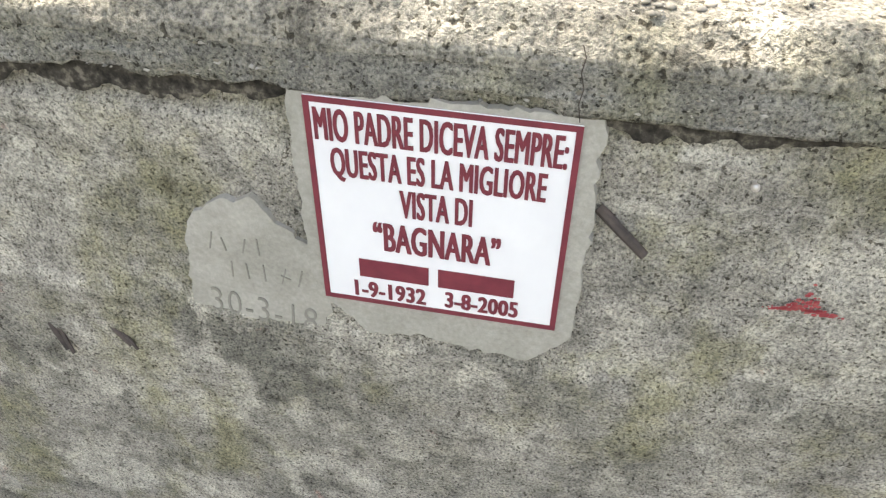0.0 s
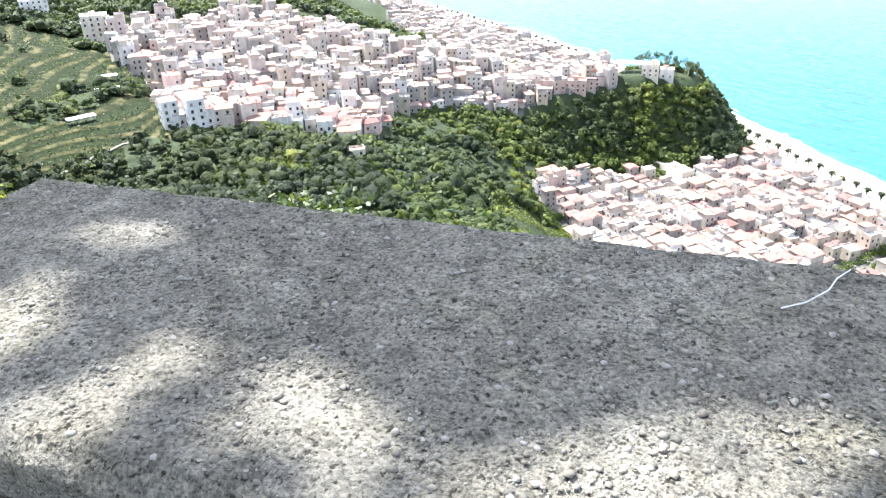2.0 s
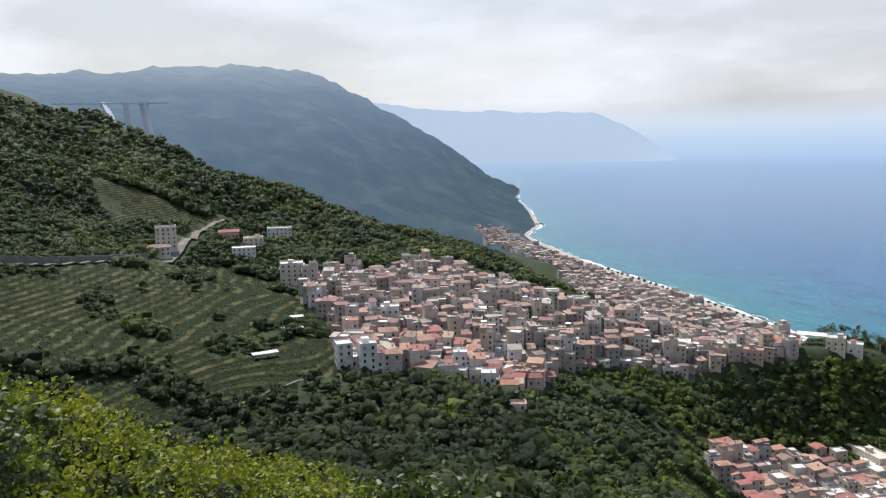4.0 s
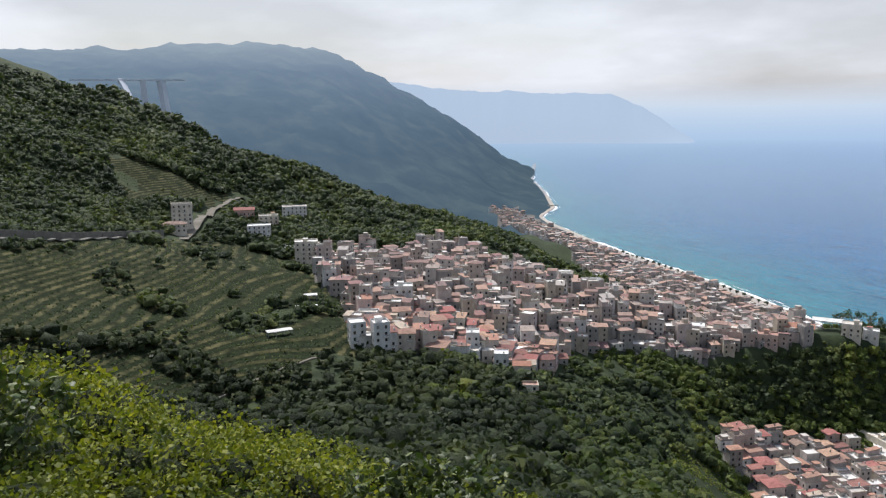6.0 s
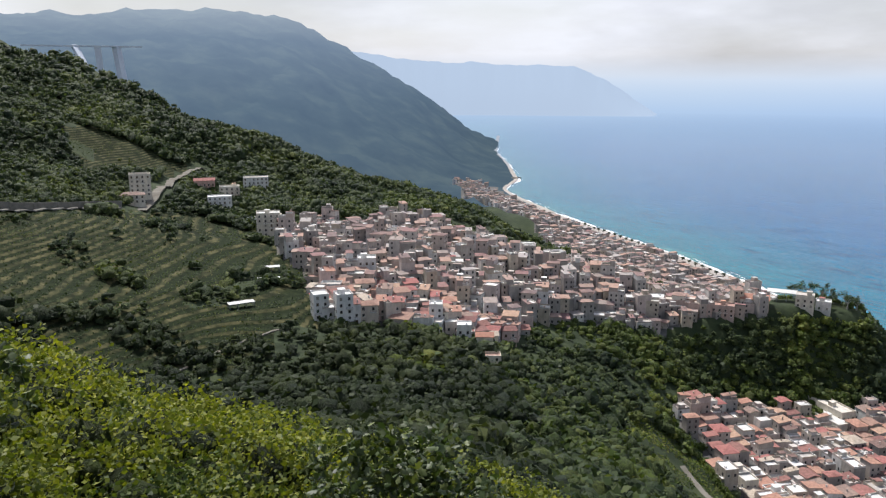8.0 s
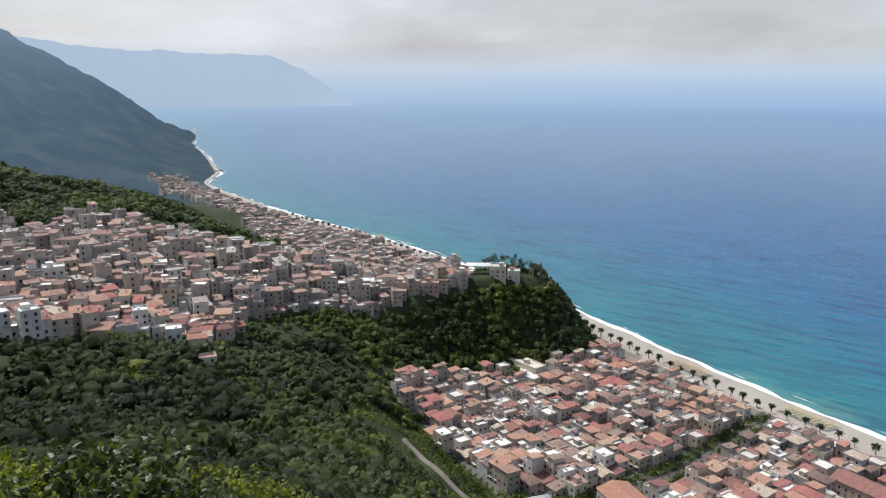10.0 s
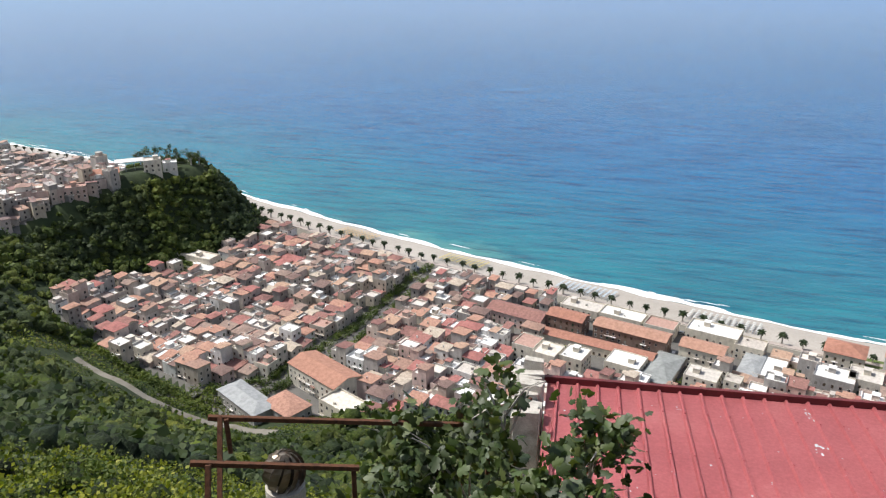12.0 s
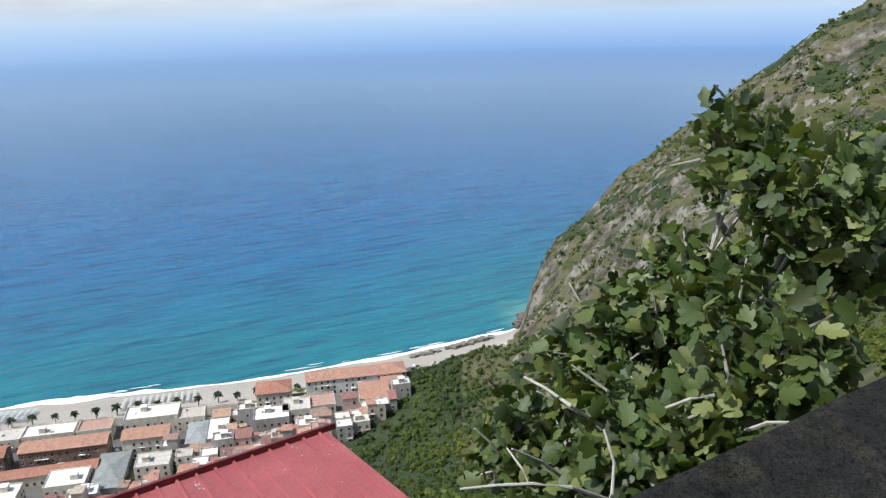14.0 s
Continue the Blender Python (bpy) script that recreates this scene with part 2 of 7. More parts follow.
# aerial haze put into the mountain as a bluish glow, stronger with height
M_HAZY, _n, _l, _s = material("mountain_haze", 1.0, 0.0)
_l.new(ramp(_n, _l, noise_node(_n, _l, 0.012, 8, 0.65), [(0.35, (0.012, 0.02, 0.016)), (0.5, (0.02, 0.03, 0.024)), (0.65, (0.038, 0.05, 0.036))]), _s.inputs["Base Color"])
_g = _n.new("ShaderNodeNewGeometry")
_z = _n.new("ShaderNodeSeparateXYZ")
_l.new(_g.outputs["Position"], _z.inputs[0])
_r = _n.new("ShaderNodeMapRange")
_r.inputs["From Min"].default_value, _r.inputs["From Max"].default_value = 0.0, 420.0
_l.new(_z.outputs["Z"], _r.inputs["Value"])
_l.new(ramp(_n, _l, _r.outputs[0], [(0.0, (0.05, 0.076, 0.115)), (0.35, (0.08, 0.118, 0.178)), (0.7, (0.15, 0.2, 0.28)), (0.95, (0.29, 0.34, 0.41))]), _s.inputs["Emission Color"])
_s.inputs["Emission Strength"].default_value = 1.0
M_BARK = mottled("bark", [(0.3, (0.26, 0.24, 0.21)), (0.7, (0.5, 0.47, 0.42))], 6, fine=40, relief=0.005)


# ---- small tools ----
def mesh_of(name, verts, faces, mats, index=None, smooth=False):
    me = bpy.data.meshes.new(name)
    if isinstance(verts, list) or isinstance(faces, list):
        me.from_pydata(verts if isinstance(verts, list) else verts.tolist(), [], faces if isinstance(faces, list) else faces.tolist())
    else:
        count, k = faces.shape
        me.vertices.add(len(verts))
        me.vertices.foreach_set("co", np.ascontiguousarray(verts, dtype=np.float32).ravel())
        me.loops.add(count * k)
        me.loops.foreach_set("vertex_index", np.ascontiguousarray(faces, dtype=np.int32).ravel())
        me.polygons.add(count)
        me.polygons.foreach_set("loop_start", np.arange(0, count * k, k, dtype=np.int32))
        me.update(calc_edges=True)
    for m in mats:
        me.materials.append(m)
    if index is not None:
        me.polygons.foreach_set("material_index", np.asarray(index, dtype=np.int32))
    if smooth:
        me.polygons.foreach_set("use_smooth", np.ones(len(me.polygons), dtype=bool))
    me.update()
    return me


def under(ob, parent):
    ob.parent = parent
    return ob


def part(name, bm, mat, parent, label=""):
    """Links a bmesh as one mesh object under a thing or a part."""
    me = bpy.data.meshes.new(name)
    bm.to_mesh(me)
    bm.free()
    me.materials.append(mat)
    ob = new(name, me)
    ob.parent = parent
    return tagged(ob, label)


def box(bm, x0, x1, y0, y1, z0, z1, m=None):
    made = bmesh.ops.create_cube(bm, size=1)["verts"]
    t = Matrix.LocRotScale(((x0 + x1) / 2, (y0 + y1) / 2, (z0 + z1) / 2), None, (x1 - x0, y1 - y0, z1 - z0))
    bmesh.ops.transform(bm, matrix=(m @ t) if m is not None else t, verts=made)
    return made


def fbm(x, y, scale, octaves=4, seed=0, gain=0.5):
    """Smooth random relief between about -1 and 1."""
    x, y = np.asarray(x, float), np.asarray(y, float)
    out, amp, norm, f = np.zeros(np.broadcast(x, y).shape), 1.0, 0.0, 1.0 / scale
    for o in range(octaves):
        px, py = x * f + 17.3 * o + seed * 7.7, y * f - 9.1 * o + seed * 3.1
        ix, iy = np.floor(px), np.floor(py)
        fx, fy = px - ix, py - iy
        fx, fy = fx * fx * (3 - 2 * fx), fy * fy * (3 - 2 * fy)

        def val(a, b):
            s = np.sin(a * 127.1 + b * 311.7 + seed * 74.7 + o * 19.19) * 43758.5453
            return (s - np.floor(s)) * 2 - 1

        out += amp * ((val(ix, iy) * (1 - fx) + val(ix + 1, iy) * fx) * (1 - fy) + (val(ix, iy + 1) * (1 - fx) + val(ix + 1, iy + 1) * fx) * fy)
        norm += amp
        amp, f = amp * gain, f * 2
    return out / norm


# ---- lie of the land ----
COAST = [(1500, -1600), (900, -300), (760, 0), (640, 150), (540, 222), (470, 243), (424, 234), (349, 277), (292, 317), (234, 369), (156, 444), (97, 502), (34, 572), (-48, 668),
         (-178, 803), (-259, 873), (-391, 969), (-524, 1068), (-676, 1202), (-726, 1260), (-765, 1385), (-933, 1637), (-1118, 1892), (-1430, 2442), (-1611, 2702), (-1850, 3300), (-2300, 4700)]


def coast_gap(x, y):
    """Metres inland of the waterline, negative at sea."""
    x, y = np.asarray(x, float), np.asarray(y, float)
    best, sign = np.full(x.shape, 1e9), np.ones(x.shape)
    for (ax, ay), (bx, by) in zip(COAST, COAST[1:]):
        dx, dy = bx - ax, by - ay
        t = np.clip(((x - ax) * dx + (y - ay) * dy) / (dx * dx + dy * dy), 0, 1)
        qx, qy = x - ax - t * dx, y - ay - t * dy
        d = np.hypot(qx, qy)
        s = np.where(dx * qy - dy * qx >= 0, 1.0, -1.0)
        near = d < best - 1e-6
        best, sign = np.where(near, d, best), np.where(near, s, sign)
    return best * sign


def gap_to(x, y, line):
    """Distance to an open line of points, and how far along it, 0 to 1."""
    x, y = np.asarray(x, float), np.asarray(y, float)
    best, along = np.full(x.shape, 1e9), np.zeros(x.shape)
    n = len(line) - 1
    for i, ((ax, ay), (bx, by)) in enumerate(zip(line, line[1:])):
        dx, dy = bx - ax, by - ay
        t = np.clip(((x - ax) * dx + (y - ay) * dy) / (dx * dx + dy * dy), 0, 1)
        d = np.hypot(x - ax - t * dx, y - ay - t * dy)
        near = d < best
        best, along = np.where(near, d, best), np.where(near, (i + t) / n, along)
    return best, along


def inside(x, y, poly):
    x, y = np.asarray(x, float), np.asarray(y, float)
    hit = np.zeros(x.shape, bool)
    for (ax, ay), (bx, by) in zip(poly, poly[1:] + poly[:1]):
        cut = (ay > y) != (by > y)
        hit ^= cut & (x < (bx - ax) * (y - ay) / ((by - ay) if by != ay else 1e-9) + ax)
    return hit


# heights of the hillsides, heading by heading (degrees to the right of ahead), going away from the lookout
FAR_R = [0, 40, 120, 220, 300, 360, 430, 520, 640, 800, 950]
HILLS_LEFT = {-75: (189, 160, 125, 118, 130, 142, 162, 195, 250, 300), -62: (186.5, 150, 100, 97, 114, 127, 128, 150, 198, 236),
              -52: (184, 146, 95, 85, 98, 108, 108, 110, 153, 150), -43: (181.5, 140, 99, 91, 92, 95, 95, 97, 120, 90),
              -33: (179.3, 138, 104, 85, 73, 79, 88, 80, 71, 40), -27: (177, 133, 90, 70, 66, 69, 74, 52, 16, 5),
              -20: (174, 128, 80, 52, 42, 46, 60, 30, 5, 4), -13: (172, 120, 64, 28, 7, 4, 24, 18, 4, 4), -7: (170, 112, 46, 4, 4, 4, 12, 12, 4, 4)}
HILLS_RIGHT = {-2: (168, 106, 38, 4, 4, 4, 4, 4, 4, 4), 10: (165, 95, 28, 4, 4, 4, 4, 4, 4, 4), 40: (165, 95, 30, 4, 4, 4, 4, 4, 4, 4), 50: (165, 100, 48, 20, 4, 4, 4, 4, 4, 4),
               56: (166, 105, 60, 32, 18, 6, 4, 4, 4, 4), 60: (166.5, 108, 66, 42, 24, 8, 4, 4, 4, 4), 62: (167, 110, 68, 45, 31, 22, 40, 38, 30, 30), 63.5: (167.5, 112, 72, 51, 42, 42, 62, 60, 38, 32), 66: (168, 114, 78, 58, 50, 56, 80, 76, 44, 35), 70: (170, 120, 90, 75, 75, 86, 106, 104, 60, 40),
               80: (175, 140, 125, 118, 126, 146, 178, 192, 175, 100), 95: (185, 170, 165, 170, 180, 200, 240, 260, 260, 240)}
CREST_AZ = [-110, -66, -57.7, -52, -48.5, -44.7, -40.8, -36.8, -32.7, -30.6, -29]
CREST_Z = [420, 370, 384, 398, 398, 372, 280, 182, 44, 4, 3]
HILLS = {-179: (196, 200, 215, 235, 250, 270, 300, 340, 380, 400), -110: (196, 185, 180, 185, 190, 200, 220, 250, 300, 340), **HILLS_LEFT, **HILLS_RIGHT,
         125: (192, 190, 190, 200, 215, 235, 270, 300, 320, 330), 180: (196, 200, 215, 235, 250, 270, 300, 340, 380, 400)}
G_AZ = np.arange(-180, 180.5, 1.0)
G_R = np.concatenate([np.arange(0, 100, 5.0), np.arange(100, 1000, 10.0)])
_keys = sorted(HILLS)
_rows = np.array([np.interp(G_R, FAR_R, (197.6, *HILLS[k])) for k in _keys])
GRID = np.array([[np.interp(a, _keys, _rows[:, j]) for j in range(len(G_R))] for a in G_AZ])
for _ in range(3):
    GRID[:, 1:-1] = (GRID[:, :-2] + 2 * GRID[:, 1:-1] + GRID[:, 2:]) / 4
for _ in range(8):
    GRID[1:-1] = (GRID[:-2] + 2 * GRID[1:-1] + GRID[2:]) / 4

HEADLAND = [(-160, 470), (-118, 512), (-66, 548)]
MARINA = [(-122, 410), (-113, 380), (-101, 382), (-91, 370), (-84, 359), (-67, 350), (-53, 336), (-37, 313), (-22, 300), (40, 270), (120, 242), (205, 212), (275, 205), (318, 245), (345, 258), (300, 292), (254, 312), (171, 381), (89, 458), (6, 555), (-8, 570), (-20, 534), (-31, 508), (-46, 502), (-70, 484), (-85, 460), (-97, 449), (-110, 440)]
OLD_TOWN = [(-242, 256), (-232, 258), (-206, 296), (-192, 304), (-184, 318), (-196, 380), (-187, 415), (-160, 445), (-132, 485), (-104, 505), (-116, 545), (-118, 640), (-200, 668), (-268, 650), (-262, 540), (-268, 512), (-290, 508), (-305, 494),
            (-325, 497), (-352, 511), (-368, 496), (-380, 468), (-366, 415), (-383, 404), (-365, 365), (-346, 325), (-333, 314), (-307, 304), (-285, 293)]
STRIP = [(-172, 765), (-212, 802), (-273, 858), (-400, 950), (-530, 1050), (-682, 1182), (-735, 1236), (-790, 1180), (-640, 1020), (-490, 925), (-405, 800), (-300, 690), (-180, 660), (-90, 650)]


def land(x, y, steps=True):
    """Height of the ground in metres above the sea."""
    x, y = np.asarray(x, float), np.asarray(y, float)
    r, az = np.hypot(x, y), np.degrees(np.arctan2(x, y))
    fi, fj = np.clip((az + 180), 0, 359.999), np.interp(r, G_R, np.arange(len(G_R)))
    i, j = fi.astype(int), np.minimum(fj.astype(int), len(G_R) - 2)
    u, v = fi - i, fj - j
    h = (GRID[i, j] * (1 - u) + GRID[i + 1, j] * u) * (1 - v) + (GRID[i, j + 1] * (1 - u) + GRID[i + 1, j + 1] * u) * v
    # beyond: a valley, then the far mountain
    crest = np.interp(az, CREST_AZ, CREST_Z)
    foot = np.interp(az, [-110, -66, -45, -36, -30], [200, 150, 45, 6, 4])
    t1 = np.clip((r - 950) / 330, 0, 1)
    t2 = np.clip((r - 1280) / 1250, 0, 1)
    far = (h * (1 - t1) + foot * t1) * (1 - t2 ** 0.8) + crest * t2 ** 0.8
    far -= np.maximum(r - 2530, 0) * 0.1
    h = np.where(r > 950, far, h)
    d, a = gap_to(x, y, HEADLAND)
    h = np.maximum(h, (49 + 11 * np.minimum(a * 1.5, 1)) - np.maximum(d - 13, 0) * 1.3)
    town = inside(x, y, MARINA) | inside(x, y, STRIP)
    t3 = np.clip((-az - 40 - fbm(x, y, 60, 3, 6) * 6) / 3, 0, 1) * np.clip((r - 275) / 25, 0, 1) * np.clip((610 - r) / 50, 0, 1) * np.where(inside(x, y, OLD_TOWN), 0.0, 1.0)
    rough = np.clip((r - 12) / 150, 0, 1) * np.where(town | (h < 6), 0.0, 1.0) * (1 - 0.86 * t3)
    h = h + t3 * fbm(x, y, 110, 2, 13) * 9
    h = h + rough * (fbm(x, y, 70, 5, 1) * 7 + fbm(x, y, 17, 3, 2) * 2.0) * np.clip(r / 400, 0.35, 3.0)
    # vineyard terraces on the left-hand slopes, crags on the cliff
    step = TERRACE
    q = h / step
    fr = np.clip((q - np.floor(q) - 0.62) / 0.38, 0, 1)
    if steps:
        h = h * (1 - t3) + (np.floor(q) + fr) * step * t3
    t4 = np.clip((az - 58) / 4, 0, 1) * np.clip((r - 200) / 120, 0, 1)
    h = h + t4 * ((1 - np.abs(fbm(x, y, 34, 4, 11)) * 2) * 6 - 3 + fbm(x, y, 9, 3, 12) * 2.4)
    # the cliff drops sheer to the end of the beach
    brow = np.interp(az, [60.6, 61.3, 61.8, 62.3, 63, 64, 66, 68, 70, 72, 77, 80, 83, 90], [4, 5, 15, 33, 42, 52, 66, 84, 99, 115, 153, 178, 200, 400]) + np.maximum(445 - r, 0) * 0.5 + np.where(az > 61.5, fbm(x, y, 16, 4, 14) * 5, 0.0)
    h = np.where((az > 58) & (r < 700), np.minimum(h, np.where(az < 60.6, 4 + np.maximum(445 - r, 0) * 0.5, brow)), h)
    c = coast_gap(x, y)
    w = np.interp(az, [-60, -31, -28, 50, 60, 61.3, 62, 120], [8, 8, 30, 30, 22, 12, 4, 4])
    cap = np.where(c < 0, np.maximum(c * 0.12, -12), np.where(c < w, c * 3.2 / w, 3.2 + (c - w) * np.where(az > 61, 5.0, 1.6)))
    return np.minimum(h, cap)


def vineyards(x, y):
    """Where the hillside is terraced: below the hill road, and a patch on the ridge above it."""
    r, az = np.hypot(x, y), np.degrees(np.arctan2(x, y))
    lower = (az + fbm(x, y, 60, 3, 6) * 6 < -41) & (r > np.where(az > -47, 335, 300)) & (r < np.interp(az, [-75, -67.5, -60, -56.7, -53, -45], [440, 450, 498, 540, 560, 590]))
    ridge = inside(x, y, [(-605, 346), (-594, 388), (-556, 431), (-538, 380), (-526, 316), (-556, 326)])
    return lower | ridge


def ground_z(x, y):
    return float(land(np.array([x]), np.array([y]))[0])

# ---- ground, sea, backdrop ----
def polar_sheet(az, rr):
    a, r = np.meshgrid(np.radians(az), rr, indexing="ij")
    x, y = r * np.sin(a), r * np.cos(a)
    n, k = len(az), len(rr)
    idx = np.arange(n * k).reshape(n, k)
    quads = np.stack([idx[:-1, :-1], idx[1:, :-1], idx[1:, 1:], idx[:-1, 1:]], -1).reshape(-1, 4)[:, ::-1]
    return x.ravel(), y.ravel(), quads


def build_ground():
    az = np.concatenate([np.arange(-180, -88, 6.0), np.arange(-88, 106, 0.45), np.arange(108, 181, 6.0)])
    rr = np.concatenate([[0.02], 1.8 * 1.04 ** np.arange(103), np.arange(104, 290, 3.0), np.arange(290, 480, 1.5), np.arange(480, 560, 2.4), np.arange(560, 650, 3.5), 650 * 1.03 ** np.arange(1, 56), [4960]])
    x, y, quads = polar_sheet(az, rr)
    z = land(x, y)
    cx, cy, cz = (v[quads].mean(1) for v in (x, y, z))
    ca, cr_ = np.degrees(np.arctan2(cx, cy)), np.hypot(cx, cy)
    gap = coast_gap(cx, cy)
    e1 = np.stack([v[quads[:, 1]] - v[quads[:, 0]] for v in (x, y, z)], -1)
    e2 = np.stack([v[quads[:, 3]] - v[quads[:, 0]] for v in (x, y, z)], -1)
    nrm = np.cross(e1, e2)
    steep = np.abs(nrm[:, 2]) / np.maximum(np.linalg.norm(nrm, axis=1), 1e-9)
    patch = fbm(cx, cy, 45, 4, 5)
    kind = np.zeros(len(quads), int)
    kind[vineyards(cx, cy) & (patch > -0.42)] = 1
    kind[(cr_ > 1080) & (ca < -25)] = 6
    kind[(ca > 57) & (cr_ > 60) & (patch > -0.05)] = 4
    kind[(ca > 60) & (cr_ > 300) & (steep < 0.72)] = 5
    kind[(inside(cx, cy, MARINA) & (cz < np.where(ca < -8, 26, 6.5))) | inside(cx, cy, OLD_TOWN) | inside(cx, cy, STRIP)] = 3
    kind[(gap < 36) & (cz < 4.2) & (ca > -31) & (ca < 70) & (cr_ < 1250)] = 2
    kind[(gap < 12) & (cz < 4.2) & (cr_ < 1180)] = 2
    kind[(gap > 30) & (cz < 5) & (kind == 0) & (cr_ < 1000)] = 1
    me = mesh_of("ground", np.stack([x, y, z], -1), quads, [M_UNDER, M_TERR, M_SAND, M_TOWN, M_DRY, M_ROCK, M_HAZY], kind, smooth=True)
    tagged(new("ground", me), "steep green hillsides, sandy beach and far mountain", "ground", kind="structure")


def build_sea():
    m, n, l, sh = material("sea_water", 0.15, 0.36)
    sh.inputs["IOR"].default_value = 1.33
    off = n.new("ShaderNodeAttribute")
    off.attribute_name = "offshore"
    wob = noise_node(n, l, 0.006, 5, 0.6)
    add = n.new("ShaderNodeMath")
    add.operation = "MULTIPLY_ADD"
    add.inputs[1].default_value = 0.34
    l.new(wob, add.inputs[0])
    l.new(off.outputs["Fac"], add.inputs[2])
    col = ramp(n, l, add.outputs[0], [(0.16, (0.06, 0.2, 0.2)), (0.2, (0.012, 0.135, 0.18)), (0.42, (0.006, 0.108, 0.185)), (0.7, (0.004, 0.088, 0.205)), (1.0, (0.004, 0.082, 0.21))])
    streak = noise_node(n, l, 0.012, 6, 0.65, (0.5, 1.6, 1.0))
    col = mix(n, l, 1.0, col, ramp(n, l, streak, [(0.36, (0.85, 0.88, 0.9)), (0.5, (1, 1, 1)), (0.66, (1.12, 1.1, 1.06))]), "MULTIPLY")
    # light and dark of the wave crests put into the colour
    crest = noise_node(n, l, 0.075, 7, 0.66, (0.22, 1.5, 1.0), "Object", -28)
    col = mix(n, l, 1.0, col, ramp(n, l, crest, [(0.34, (0.46, 0.55, 0.68)), (0.47, (1, 1, 1)), (0.64, (1.3, 1.24, 1.14))]), "MULTIPLY")
    l.new(col, sh.inputs["Base Color"])
    wave = noise_node(n, l, 0.05, 8, 0.62, (0.8, 2.6, 1.0), "Object", -30)
    bump(n, l, sh, wave, 0.5, 4.0)
    calm = n.new("ShaderNodeAttribute")
    calm.attribute_name = "nearness"
    for q in [q for q in n if q.bl_idname == "ShaderNodeBump"]:
        l.new(calm.outputs["Fac"], q.inputs["Strength"])
    az = np.arange(-75, 131, 1.0)
    rr = np.concatenate([np.arange(330, 900, 15.0), 900 * 1.06 ** np.arange(0, 30), [4960]])
    x, y, quads = polar_sheet(az, rr)
    me = mesh_of("water", np.stack([x, y, np.zeros_like(x)], -1), quads, [m], smooth=True)
    at = me.attributes.new("offshore", "FLOAT", "POINT")
    at.data.foreach_set("value", np.clip(-coast_gap(x, y) / 420.0, 0, 1).astype(np.float32))
    at = me.attributes.new("nearness", "FLOAT", "POINT")
    at.data.foreach_set("value", np.interp(np.hypot(x, y), [300, 900, 2500, 4900], [0.6, 0.4, 0.08, 0.01]).astype(np.float32))
    tagged(new("water", me), "calm sea, turquoise near the shore and deep blue outside", "sea", kind="structure")
    # surf along the beach
    mf, n, l, sh = material("foam", 0.7, 0.3)
    sh.inputs["Base Color"].default_value = (0.85, 0.87, 0.88, 1)
    pts = np.array(COAST[5:])
    seg = np.hypot(*np.diff(pts, axis=0).T)
    s = np.concatenate([[0], np.cumsum(seg)])
    tt = np.arange(0, min(s[-1], 2600), 2.5)
    px, py = np.interp(tt, s, pts[:, 0]), np.interp(tt, s, pts[:, 1])
    for _ in range(12):
        px[1:-1], py[1:-1] = (px[:-2] + 2 * px[1:-1] + px[2:]) / 4, (py[:-2] + 2 * py[1:-1] + py[2:]) / 4
    tx, ty = np.gradient(px), np.gradient(py)
    ln = np.hypot(tx, ty)
    nx, ny = -ty / ln, tx / ln
    inn = 1.3 + fbm(tt, tt * 0, 22, 4, 8) * 2.6
    out = -3.4 + fbm(tt, tt * 0, 26, 5, 9) * 4.6
    v, f = [], []
    for i in range(len(tt)):
        v += [(px[i] + nx[i] * inn[i], py[i] + ny[i] * inn[i], 0.32), (px[i] + nx[i] * out[i], py[i] + ny[i] * out[i], 0.12)]
        if i:
            f.append((2 * i - 2, 2 * i - 1, 2 * i + 1, 2 * i))
    rng = np.random.default_rng(5)
    for k in range(110):
        i = int(rng.integers(4, len(tt) - 14))
        o, w, ln_ = -6 - rng.random() ** 2 * 5, 0.15 + rng.random() * 0.35, int(rng.integers(3, 9))
        b = len(v)
        for q in range(ln_):
            ww = w * math.sin(math.pi * (q + 0.3) / ln_)
            for e in (ww, -ww):
                v.append((px[i + q] + nx[i + q] * (o + e), py[i + q] + ny[i + q] * (o + e), 0.1))
            if q:
                f.append((b + 2 * q - 2, b + 2 * q - 1, b + 2 * q + 1, b + 2 * q))
    tagged(new("surf", mesh_of("surf", v, f, [mf])), "white line of surf along the beach", "surf", kind="stuff")


